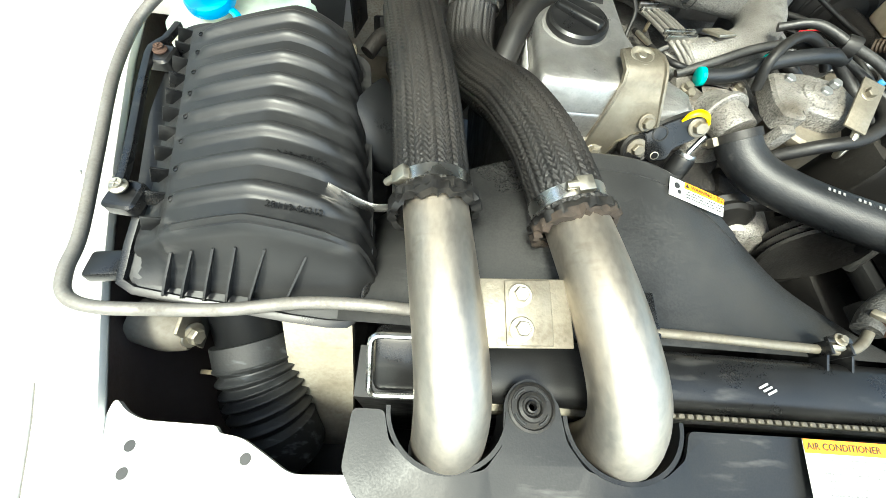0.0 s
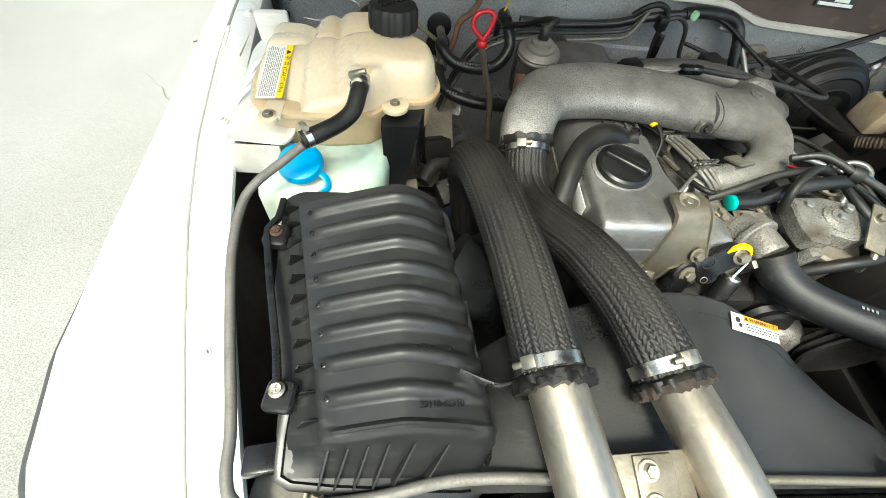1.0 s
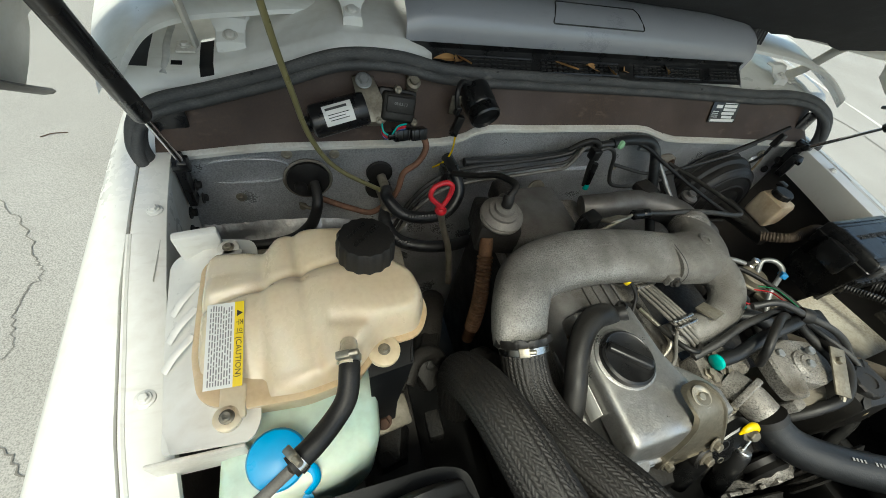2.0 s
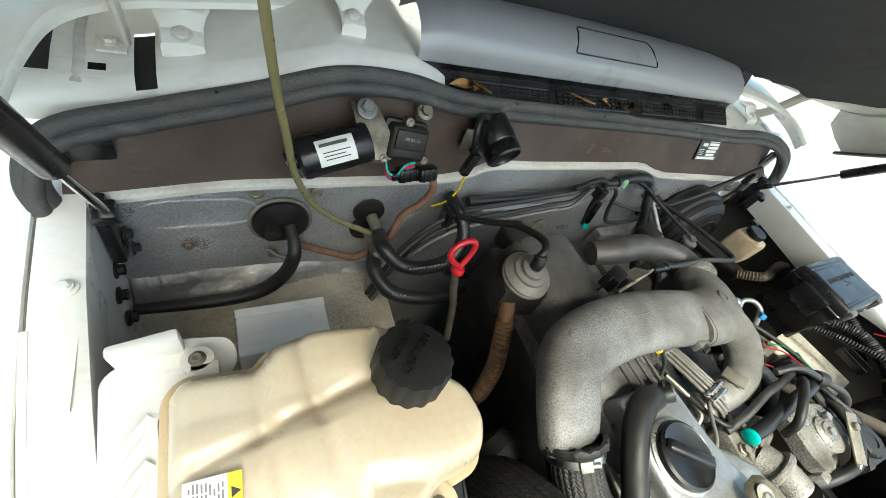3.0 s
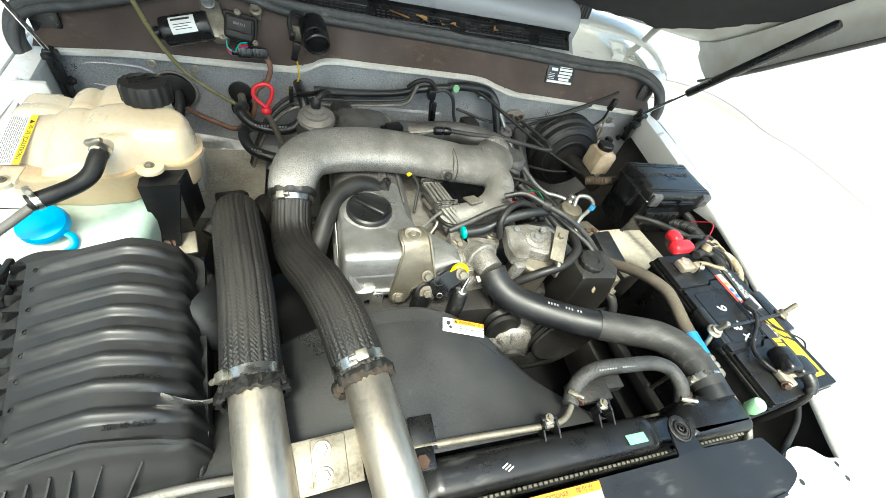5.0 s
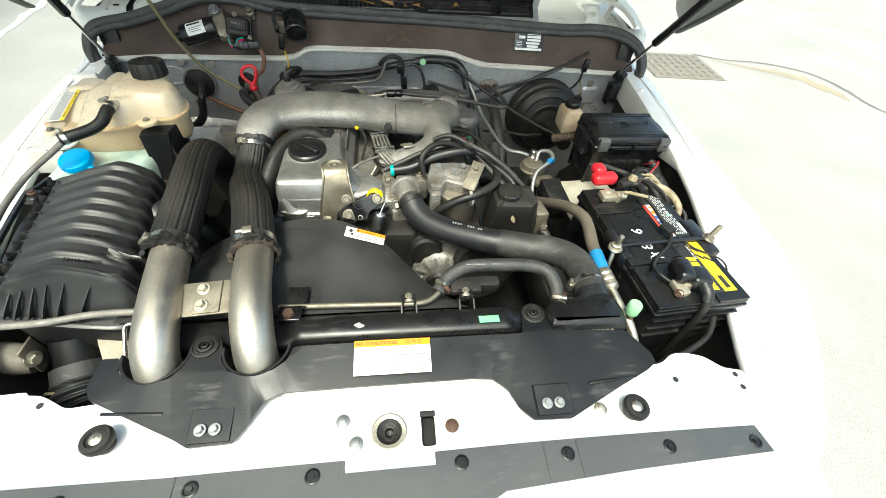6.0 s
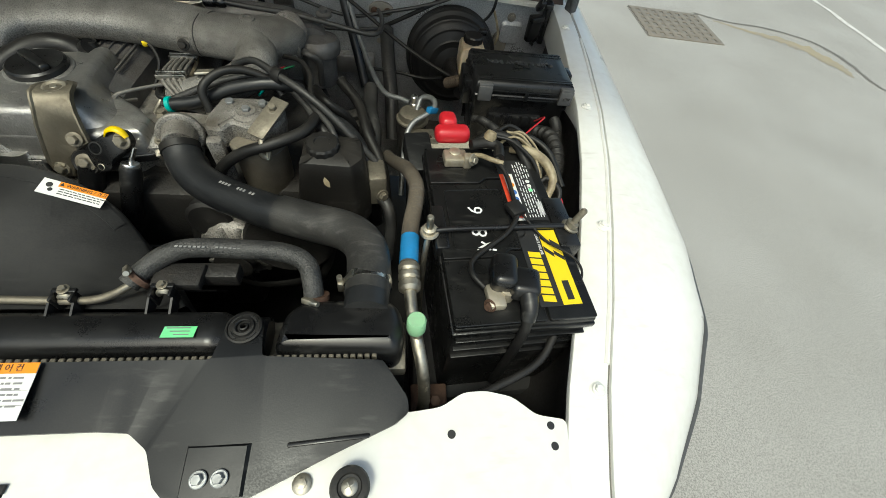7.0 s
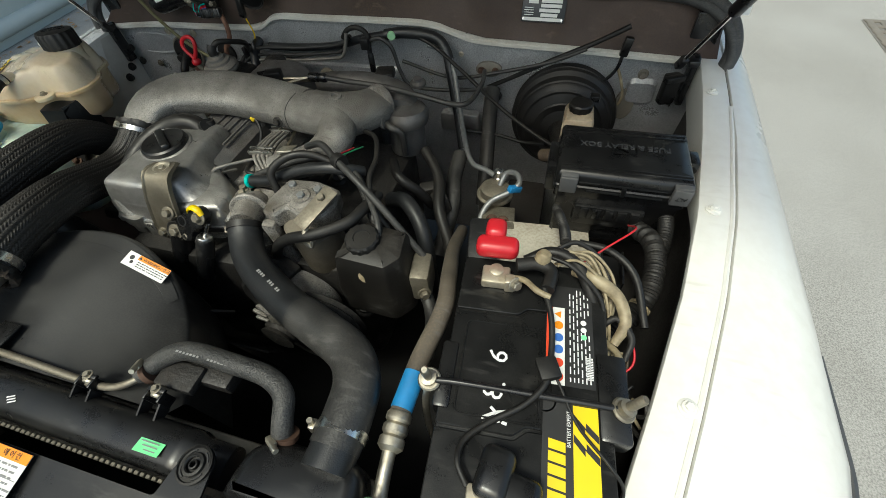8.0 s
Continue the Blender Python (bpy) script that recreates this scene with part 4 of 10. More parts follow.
bmesh.ops.delete(bm, geom=[f for f in bm.faces if cut_away(f)], context="FACES")
cowl = part("cowl", bm, "white", car, "white painted cowl below the windscreen, grubby")
# near-black sheets close below the openings paint the shade inside them
for x0, x1, y0, y1, drop in ((-0.722, -0.645, 1.064, 1.16, 0.009), (-0.796, -0.738, 1.08, 1.268, 0.03), (0.738, 0.796, 1.08, 1.268, 0.03)):
    bm = B()
    loft(bm, [[V(x, y, cowl_z(x, y) - drop) for x in np.linspace(x0, x1, 9)] for y in np.linspace(y0, y1, 14)], closed=False)
    part("opening_backing", bm, "dark", cowl)
for s in (-1, 1):
    # sealant along the edge of the tray
    bm = B()
    tube(bm, [(s * x, y, cowl_z(s * x, y)) for x, y in ((0.725, 1.08), (0.722, 1.11), (0.724, 1.15), (0.722, 1.2))], 0.004, seg=8, shape=(1.3, 0.6))
    part("sealant_bead", bm, "primer", cowl, "cracked grubby bead of sealant")
    # upper scuttle panel overhanging the tray, with its folded lip
    edge = [(0.772, 1.045, 1.078), (0.757, 1.085, 1.1), (0.735, 1.13, 1.114), (0.69, 1.17, 1.118), (0.62, 1.2, 1.118), (0.5, 1.235, 1.118)]
    far = [(0.805, 1.05, 1.05), (0.82, 1.12, 1.07), (0.835, 1.25, 1.09), (0.825, 1.4, 1.13), (0.7, 1.46, 1.15), (0.5, 1.48, 1.155)]
    if s < 0:
        edge.append((0.357, 1.243, 1.112))
        far.append((0.357, 1.48, 1.15))
    near = Vector((-0.532, 0.433, 1.42)) if s < 0 else Vector((0.0, 0.433, 1.42))
    from_edge = [near.lerp(V(s * x, y, z), 0.92) for x, y, z in edge]
    to_far = [near.lerp(V(s * x, y, z), 0.95) for x, y, z in far]
    rows = [[p + V(0, 0, -0.01) for p in from_edge], [p + V(0, 0, -0.003) for p in from_edge], [p.lerp(q, 0.03) + V(0, 0, 0.002) for p, q in zip(from_edge, to_far)], [p.lerp(q, 0.1) + V(0, 0, 0.004) for p, q in zip(from_edge, to_far)], [p.lerp(q, 0.5) + V(0, 0, 0.008) for p, q in zip(from_edge, to_far)], to_far]
    fine_rows = []
    for r in rows:
        pts = []
        for a in range(len(r) - 1):
            p0, p1, p2, p3 = r[max(a - 1, 0)], r[a], r[a + 1], r[min(a + 2, len(r) - 1)]
            for k in range(6):
                u = k / 6
                pts.append(0.5 * ((2 * p1) + (p2 - p0) * u + (2 * p0 - 5 * p1 + 4 * p2 - p3) * u * u + (3 * p1 - p0 - 3 * p2 + p3) * u ** 3))
        fine_rows.append(pts + [r[-1]])
    bm = B()
    loft(bm, fine_rows, closed=False)
    part("scuttle_panel", bm, "white", cowl, "white painted upper scuttle panel with a folded lip")
    # pressed tabs bolted down to the tray
    for xc, w0, w1 in ((0.627, 0.03, 0.021), (0.444, 0.036, 0.015)):
        if s > 0 and xc < 0.5:
            continue
        x = s * xc
        zb = cowl_z(x, 1.108)
        bm = B()
        tab = []
        for u, y, z in ((0, 1.15, zb + 0.035), (0.3, 1.134, zb + 0.034), (0.5, 1.127, zb + 0.026), (0.62, 1.122, zb + 0.019), (0.9, 1.108, zb + 0.015), (0.97, 1.104, zb + 0.012), (1, 1.103, zb + 0.001)):
            w = w0 + (w1 - w0) * min(1, u * 1.8)
            tab.append([V(x - w, y, z - 0.004), V(x - w * 0.9, y, z), V(x, y, z + 0.0015), V(x + w * 0.9, y, z), V(x + w, y, z - 0.004), V(x + w * 0.9, y + 0.003, z - 0.006), V(x - w * 0.9, y + 0.003, z - 0.006)])
        loft(bm, tab, closed=True)
        tab_ob = part("scuttle_tab", bm, "white", cowl)
        bm = B()
        lathe(bm, (x, 1.116, zb + 0.0165), (0, -0.35, 1), [(0.011, 0), (0.011, 0.002), (0.0075, 0.0028), (0.007, 0.006), (0.005, 0.007), (0.0, 0.0066)], 18)
        part("tab_bolt", bm, "white_dirty", tab_ob)
    bm = B()
    zb = cowl_z(s * 0.682, 1.106)
    box(bm, (0, 0, 0), (0.028, 0.026, 0.004), 0.0015, pose(s * 0.694, 1.126, zb + 0.006, 6, 0, 0))
    lathe(bm, (s * 0.695, 1.126, zb + 0.008), (0, 0, 1), [(0.0085, 0), (0.0085, 0.0015), (0.006, 0.002), (0.006, 0.006), (0.0, 0.006)], 6)
    part("hinge_foot", bm, "white_dirty", cowl)
# black windscreen cowl cover with its vents
cc = thing("cowl_cover", (0.05, 1.15, 1.08), "black plastic windscreen cowl cover with mesh vents and dry leaves", "cowl cover")
bm = B()
rows = []
for y, z in ((1.06, 1.098), (1.066, 1.103), (1.085, 1.117), (1.092, 1.125), (1.089, 1.14), (1.087, 1.155), (1.092, 1.172), (1.105, 1.187), (1.125, 1.197), (1.155, 1.203), (1.182, 1.2), (1.19, 1.17)):
    rows.append([V(x, y + 0.02 * max(0, (x - 0.3) / 0.1) ** 2 * 0.1, z - 0.022 * max(0, (abs(x - 0.045) - 0.36) / 0.06) ** 2) for x in np.linspace(-0.36, 0.445, 44)])
loft(bm, rows, closed=False)
cover = part("cover", bm, "cowl_plastic_sheen", cc)
bm = B()
loft(bm, [[V(x, y, z) for x in np.linspace(-0.355, 0.425, 30)] for y, z in ((1.0585, 1.0985), (1.0645, 1.1042), (1.084, 1.1185), (1.0905, 1.126), (1.0875, 1.136))], closed=False)
part("vent_strip", bm, "plastic", cc, "black vented front strip")
bm = B()
LY = lambda z: interp(z, (1.155, 1.172, 1.187, 1.197, 1.203), (1.086, 1.091, 1.104, 1.124, 1.154))
ol = round_outline([(-0.092, 1.178), (0.117, 1.178), (0.105, 1.2), (-0.08, 1.2)], 0.006, 5)
tube(bm, [V(x, LY(z), z) for x, z in ol] + [V(ol[0][0], LY(ol[0][1]), ol[0][1])], 0.0013, seg=6, steps=1)
part("access_panel", bm, "plastic", cover)
bm = B()
box(bm, (0.462, 1.168, 1.172), (0.05, 0.05, 0.035), 0.006)
part("end_louvre", bm, "cowl_plastic_sheen", cover)
for k in range(5):
    bm = B()
    box(bm, (0, 0, 0), (0.003, 0.03, 0.036), 0.001, pose(0.446 + 0.009 * k, 1.138, 1.176, -20, 12, 0))
    part("louvre_fin", bm, "clip_grey", cover)
for x0 in (-0.3, -0.1, 0.12, 0.33):
    w = 0.085 if x0 > 0.3 else 0.18
    # black blocks laid on the strip paint the dark of the mesh openings
    grid = B()
    for i in range(int(w / 0.012)):
        for j in range(3):
            box(grid, (x0 + 0.006 + 0.012 * i, 1.068 + 0.006 * j, 1.1068 + 0.0044 * j), (0.0075, 0.005, 0.002), 0, seg=1)
    part("vent_openings", grid, "ink", cc)
    rim = B()
    tube(rim, [(x0, 1.065, 1.1035), (x0 + w, 1.065, 1.1035), (x0 + w, 1.084, 1.1175), (x0, 1.084, 1.1175), (x0, 1.065, 1.1035)], 0.0024, seg=6, steps=1)
    part("vent_rim", rim, "plastic", cc)
for i, (x, a) in enumerate(((-0.29, 20), (-0.26, 100), (0.02, 10), (0.1, 35), (0.06, 80), (-0.05, 150), (0.2, 60), (-0.27, 60))):
    bm = B()
    rows = [[V(u, (0.008 + 0.002 * math.sin(30 * u)) * k * math.sin(math.pi * (u + 0.03) / 0.06), 0.004 * math.cos(40 * u + i) + 0.003 * abs(k)) for k in (-1, 0, 1)] for u in np.linspace(-0.029, 0.029, 9)]
    loft(bm, rows, closed=False)
    tagged(part("dry_leaf", bm, "leaf", m=pose(x, 1.073, 1.114, 25, 8, a)), "curled brown dry leaf caught in the cowl vent", "leaf", "dry leaves")

# dirty apron below the strut mount
bm = B()
rows = [[V(-0.738 + 0.006 * math.sin(8 * z), y, z) for z in np.linspace(0.96, 0.7, 9)] for y in np.linspace(0.78, 1.045, 8)]
loft(bm, rows, closed=False)
apron = part("apron", bm, "white_dirty", car, "dirty white side panel below the strut mount")
for y, z in ((0.96, 0.85), (0.955, 0.8), (0.985, 0.87)):
    bm = B()
    lathe(bm, (-0.735, y, z), (1, 0, 0), [(0.011, 0), (0.011, 0.003), (0.007, 0.004), (0.007, 0.011), (0.0, 0.012)], 12)
    part("apron_bolt", bm, "engine", apron)
# left rear ledge of the bay and its white plate
bm = B()
rows = [[V(x, y, z) for x in np.linspace(-0.74, -0.36, 12)] for y, z in ((1.022, 0.76), (0.93, 0.755), (0.82, 0.745), (0.79, 0.73), (0.785, 0.6))]
loft(bm, rows, closed=False)
part("ledge", bm, "ledge_cream", car, "dirty cream-painted ledge at the rear of the bay")
bm = B()
box(bm, (-0.547, 0.89, 0.78), (0.125, 0.062, 0.075), 0.004)
box(bm, (-0.547, 0.926, 0.815), (0.125, 0.014, 0.004), 0.001)
lathe(bm, (-0.507, 0.905, 0.8165), (0, 0, 1), [(0.0045, 0), (0.0045, 0.001), (0.003, 0.0015), (0.003, 0.0)], 12)
part("ledge_box", bm, "white", car, "cream-painted reinforcement box")
# near-black sheet added to close the bay below
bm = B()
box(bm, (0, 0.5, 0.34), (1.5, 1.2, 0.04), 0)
part("bay_floor_sheet", bm, "dark", car, "near-black sheet closing the engine bay below")
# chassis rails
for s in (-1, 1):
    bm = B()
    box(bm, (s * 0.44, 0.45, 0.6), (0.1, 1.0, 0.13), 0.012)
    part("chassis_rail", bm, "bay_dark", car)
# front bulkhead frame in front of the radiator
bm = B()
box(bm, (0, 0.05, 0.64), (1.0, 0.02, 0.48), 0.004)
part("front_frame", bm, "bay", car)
bm = B()
loft(bm, [[V(x, y + d, z) for x in (-0.455, -0.42, -0.385)] + [V(x, y + 0.01 + d, z - 0.004) for x in (-0.385, -0.42, -0.455)] for y, z, d in ((0.212, 0.885, 0), (0.195, 0.86, 0), (0.15, 0.79, 0.004), (0.112, 0.735, 0), (0.09, 0.66, 0))])
part("side_plate", bm, "ledge_cream", car)

# ---- bonnet, propped open ----
bonnet = thing("bonnet", (0, 1.25, 1.165), "white car bonnet standing open, black insulation torn at the edge inside", "bonnet")
BS = (0.0, 0.06, 0.12, 0.2, 0.5, 1.0)
BZ = (0.0, 0.012, 0.03, 0.085, 0.33, 0.745)


def bonnet_pt(x, s, lift=0.0):
    """A point of the open bonnet, s metres forward of its curved rear edge."""
    return V(x, 1.33 - 0.32 * x * x - s, 1.165 + interp(s, BS, BZ) + lift)


bm = B()
rows = []
for s_ in np.linspace(0, 0.98, 40):
    rows.append([bonnet_pt(x, s_, 0.025) for x in np.linspace(-0.84, 0.84, 33)])
loft(bm, rows, closed=False)
skin = part("skin", bm, "white", bonnet)
bm = B()
rows = []
for s_ in np.linspace(0.004, 0.976, 40):
    rows.append([bonnet_pt(x, s_) for x in np.linspace(-0.82, 0.82, 33)])
loft(bm, rows, closed=False)
part("inner_frame", bm, "white_dirty", bonnet, "white inner frame of the bonnet")
bm = B()
rnd = random.Random(9)
rows = []
for k, s_ in enumerate(np.linspace(0.12, 0.93, 70)):
    w = interp(s_, (0.12, 0.18, 0.3), (0.66, 0.72, 0.805)) + 0.012 * rnd.random()
    rows.append([bonnet_pt(x * w, s_ + (0.02 * rnd.random() if k == 0 else 0), -0.008 - 0.004 * math.sin(7 * x) ** 2) for x in np.linspace(-1, 1, 49)])
loft(bm, rows, closed=False)
part("insulation", bm, "insul", bonnet, "black felt insulation, torn at its rear edge")
for s in (-1, 1):
    bm = B()
    rows = []
    for s_ in np.linspace(0.07, 0.97, 34):
        y, z = bonnet_pt(0.82, s_).y, bonnet_pt(0.82, s_).z
        d = min(1.0, 0.4 + (s_ - 0.07) * 12)
        rows.append([V(s * 0.8, y - 0.01, z + 0.004), V(s * 0.825, y - 0.02 * d, z - 0.04 * d), V(s * 0.83, y - 0.03 * d, z - 0.085 * d), V(s * 0.84, y - 0.03 * d, z - 0.085 * d), V(s * 0.845, y - 0.02 * d, z - 0.03 * d), V(s * 0.84, y, z + 0.026)])
    loft(bm, rows, closed=True)
    part("side_flange", bm, "white_dirty", bonnet)
    bm = B()
    tube(bm, [bonnet_pt(s * 0.82, s_) + V(0, -0.03, -0.09) for s_ in np.linspace(0.12, 0.95, 16)], 0.009, seg=8, steps=2, shape=(1.5, 0.5))
    part("side_rubber", bm, "rubber", bonnet)
    # hinge arm
    bm = B()
    tube(bm, [(s * 0.683, 1.14, 1.09), (s * 0.681, 1.128, 1.1), (s * 0.679, 1.112, 1.12), (s * 0.678, 1.095, 1.15), (s * 0.678, 1.08, 1.18), (s * 0.678, 1.062, 1.204)], 0.009, seg=10, shape=(0.6, 1.3))
    part("hinge_arm", bm, "white_dirty", bonnet)

# gas struts
for s in (-1, 1):
    st = thing("gas_strut", (s * 0.716, 0.99, 0.99), "black gas strut with a chrome rod holding the bonnet", "strut", "bonnet struts")
    lo = V(-0.711, 0.972, 0.987) if s < 0 else V(0.696, 0.969, 0.984)
    d = V(0.001, -0.058, 0.108).normalized() if s < 0 else V(0.023, -0.086, 0.123).normalized()
    bm = B()
    cyl(bm, lo, lo + d * 0.16, 0.0042, seg=14)
    part("rod", bm, "chrome", st)
    bm = B()
    lathe(bm, lo + d * 0.14, d, [(0.0095, 0), (0.0108, 0.004), (0.0108, 0.3), (0.008, 0.306)], 22)
    part("cylinder", bm, "strut", st)
    bm = B()
    box(bm, (0, 0, 0), (0.014, 0.014, 0.03), 0.003, Matrix.Translation(lo - d * 0.005) @ frame_of(d))
    box(bm, (s * 0.724, 0.995, 0.935), (0.014, 0.026, 0.1), 0.004)
    box(bm, (s * 0.718, 0.983, 0.978), (0.02, 0.03, 0.012), 0.003)
    part("end_fitting", bm, "strut", st)
    for dy, dz in ((0.0, 0.0), (0.01, -0.04)):
        bolt(st, (s * 0.716, 1.005 + dy, 0.915 + dz), (-s, 0, 0), 0.0065, "engine")

# ---- air cleaner ----
air = thing("air_filter_box", (-0.49, 0.34, 0.8), "large ribbed black plastic air filter box beside the wing", "air filter")


def lid_pt(v, u):
    """A point on the lid: v from the rear to the front, u from the left edge over the crest (0.62) to the right edge."""
    l = V(-0.576, 0.462, 0.986).lerp(V(-0.51, 0.21, 0.998), v)
    c = V(-0.467, 0.473, 1.018).lerp(V(-0.445, 0.216, 1.019), v)
    r = V(-0.427, 0.476, 0.999).lerp(V(-0.377, 0.216, 0.995), v)
    if u < 0.62:
        f = u / 0.62
        p = l.lerp(c, f)
        return p + V(0, 0, 0.002 * math.sin(math.pi * f))
    f = (u - 0.62) / 0.38
    return c.lerp(r, f) + V(0, 0, 0.004 * math.sin(math.pi * f))


bm = B()
rows = []
NV = 132
for i in range(NV + 1):
    v = i / NV
    row = []
    ph = (v * 8.93 + 0.723) % 1.0
    rib = max(0.0, math.cos((ph - 0.5) * 2 * math.pi)) ** 0.7 if 0.02 < v < 0.97 else 0.0
    l0 = lid_pt(v, 0)
    row.append(l0 + V(-0.012 - 0.02 * v, 0, -0.012 - 0.016 * v))
    row.append(l0 + V(-0.006 - 0.004 * v, 0, -0.009 - 0.004 * v))
    row.append(l0 + V(-0.001, 0, -0.006))
    for k in range(26):
        u = k / 25
        p = lid_pt(v, u)
        e = min(1.0, max(0.0, (u - 0.05) / 0.06)) * min(1.0, max(0.0, (1.02 - u) / 0.1))
        row.append(p + V(0, 0, 0.0062 * rib * e - 0.002))
    r0 = lid_pt(v, 1)
    for dz, dx in ((0.006, 0.006), (0.02, 0.011), (0.04, 0.015), (0.07, 0.019)):
        row.append(r0 + V(dx + 0.004 * rib * (1 - dz * 8), 0, -dz))
    if i in (0, 1, NV - 1, NV):
        row = [p + V(0, 0, -0.003 if i in (1, NV - 1) else -0.008) for p in row]
    rows.append(row)
# front face, sloping down to the rim
def rim_top(x, y):
    return interp(y, (0.185, 0.25, 0.47), (0.957, 0.976, 0.971)) - 0.16 * max(0.0, x + 0.53)


fr = rows[-1]
foot = [V(interp(p.x, (-0.54, -0.36), (-0.541, -0.374)), 0.19, 0) for p in fr]
for p in foot:
    p.z = rim_top(p.x, p.y) + 0.001
face = [[p.lerp(q, f) + V(0, 0.004 * math.sin(math.pi * f), 0) for p, q in zip(fr, foot)] for f in (0.06, 0.15, 0.3, 0.5, 0.75, 1.0)]
rows += face
rows.insert(0, [p + V(0, 0.006, -0.05) for p in rows[0]])
loft(bm, rows, closed=False)
lid = part("lid", bm, "lid_plastic", air, "ribbed lid with moulded part number", sharp=55)
for k in range(6):
    j = 4 + 4 * k
    top, low = face[1][j].lerp(face[2][j], 0.5), face[-1][max(2, j - 2)]
    side, out = V(0.0009, 0, 0), V(0, -0.009, 0.004)
    bm = B()
    loft(bm, [[top - side, top + side, top + side + out * 0.12, top - side + out * 0.12], [top.lerp(low, 0.6) - side, top.lerp(low, 0.6) + side, top.lerp(low, 0.6) + side + out * 0.75, top.lerp(low, 0.6) - side + out * 0.75], [low - side, low + side, low + side + out, low - side + out]])
    part("fin", bm, "lid_plastic", lid)
# rim and lower box
bm = B()
rim = [(-0.598, 0.475), (-0.582, 0.35), (-0.556, 0.26), (-0.55, 0.24), (-0.548, 0.2), (-0.538, 0.186), (-0.39, 0.177), (-0.37, 0.186), (-0.364, 0.24), (-0.4, 0.485), (-0.43, 0.495), (-0.58, 0.49)]

plate(bm, dense(round_outline(rim, 0.014), 0.02), 0.012, rim_top)
part("rim", bm, "lid_plastic", air)
bm = B()
low = round_outline([(-0.592, 0.462), (-0.56, 0.205), (-0.385, 0.192), (-0.405, 0.47)], 0.02)
loft(bm, [[V(x, y, 0.935 - 0.16 * max(0.0, x + 0.53)) for x, y in low], [V((x + 0.48) * 0.94 - 0.48, (y - 0.34) * 0.94 + 0.34, 0.8) for x, y in low]])
part("lower_box", bm, "lid_plastic", air)
# rail, lugs and webs along the left flange
def flange_up(p):
    """The flange rises and draws in towards the front of the box."""
    f = min(1.0, max(0.0, (0.43 - p[1]) / 0.17))
    return V(p[0] + 0.01 + 0.01 * f, p[1] - 0.009, p[2] + 0.006 + 0.01 * f)


RAIL = [(-0.604, 0.476, 0.975), (-0.603, 0.446, 0.979), (-0.61, 0.43, 0.98), (-0.606, 0.405, 0.98), (-0.595, 0.36, 0.981), (-0.578, 0.295, 0.982), (-0.572, 0.262, 0.982)]
RAIL2 = [(-0.547, 0.24), (-0.548, 0.2), (-0.537, 0.185), (-0.46, 0.18), (-0.394, 0.177), (-0.372, 0.185), (-0.367, 0.22)]
bm = B()
tube(bm, [flange_up(p) for p in RAIL], 0.0036, seg=8, steps=2, square=4)
part("flange_rail", bm, "plastic", air)
bm = B()
tube(bm, [V(x, y, rim_top(x, y) + 0.001) for x, y in RAIL2], 0.0036, seg=8, steps=2, square=4)
part("front_rail", bm, "plastic", air)
for x, y, z in (flange_up((-0.602, 0.424, 0.976)), flange_up((-0.571, 0.257, 0.974))):
    bm = B()
    ol = round_outline([(x - 0.013, y - 0.012), (x + 0.012, y - 0.014), (x + 0.014, y + 0.012), (x - 0.01, y + 0.014)], 0.006, 4)
    loft(bm, [ring_at(ol, i, h) for i, h in ((0.0, z - 0.006), (0.0, z + 0.003), (0.002, z + 0.005))])
    part("lug", bm, "plastic", air)
for k in range(11):
    v = 0.03 + 0.09 * k
    p = lid_pt(v, 0)
    bm = B()
    box(bm, (0, 0, 0), (0.017, 0.0016, 0.018), 0.0005, Matrix.Translation(p + V(-0.008, 0, -0.009)) @ pose(0, 0, 0, 0, 24, 15))
    part("web", bm, "plastic", lid)
for x, y, z in (flange_up((-0.6, 0.426, 0.982)), flange_up((-0.5715, 0.26, 0.983))):
    bm = B()
    lathe(bm, (x, y, z), (0, 0, 1), [(0.0068, 0), (0.0068, 0.0012), (0.0045, 0.003), (0.0045, 0.005), (0.0, 0.0046)], 16)
    box(bm, (x, y, z + 0.005), (0.0065, 0.0011, 0.001), 0.0002)
    box(bm, (x, y, z + 0.005), (0.0011, 0.0065, 0.001), 0.0002)
    part("screw", bm, "zinc" if y < 0.3 else "rust", air)
bm = B()
box(bm, (0, 0, 0), (0.03, 0.024, 0.012), 0.003, pose(-0.564, 0.204, 0.956, -10, 0, 8))
part("front_lug", bm, "plastic", air)
for k in range(8):
    p = lid_pt(0.087 + 0.112 * k, 0.075)
    bm = B()
    lathe(bm, p + V(0, 0, 0.0005), (-0.3, 0, 1), [(0.0028, 0), (0.0028, 0.0012), (0.0018, 0.0016), (0.0016, 0.0004), (0.0, 0.0004)], 12)
    part("pin_mark", bm, "plastic", lid)
words("23110-06310", 0.0075, on_plane((-0.416, 0.238, 1.012), (1, 0.1, -0.35), (0, 1, 0)), "plastic", air, "moulded_number", 0.0006)
words(">PP+GF10<", 0.0075, on_plane((-0.421, 0.285, 1.012), (1, 0.1, -0.35), (0, 1, 0)), "plastic", air, "moulded_mark", 0.0006)
# outlet duct on the right of the box
bm = B()
tube(bm, [(-0.405, 0.41, 0.945), (-0.385, 0.4, 0.935), (-0.362, 0.395, 0.92), (-0.34, 0.4, 0.88), (-0.33, 0.41, 0.83)], [0.05, 0.046, 0.038, 0.036], seg=24, steps=5, shape=(1, 0.75))
part("outlet_duct", bm, "plastic_grey", air, "grey-black moulded outlet duct")

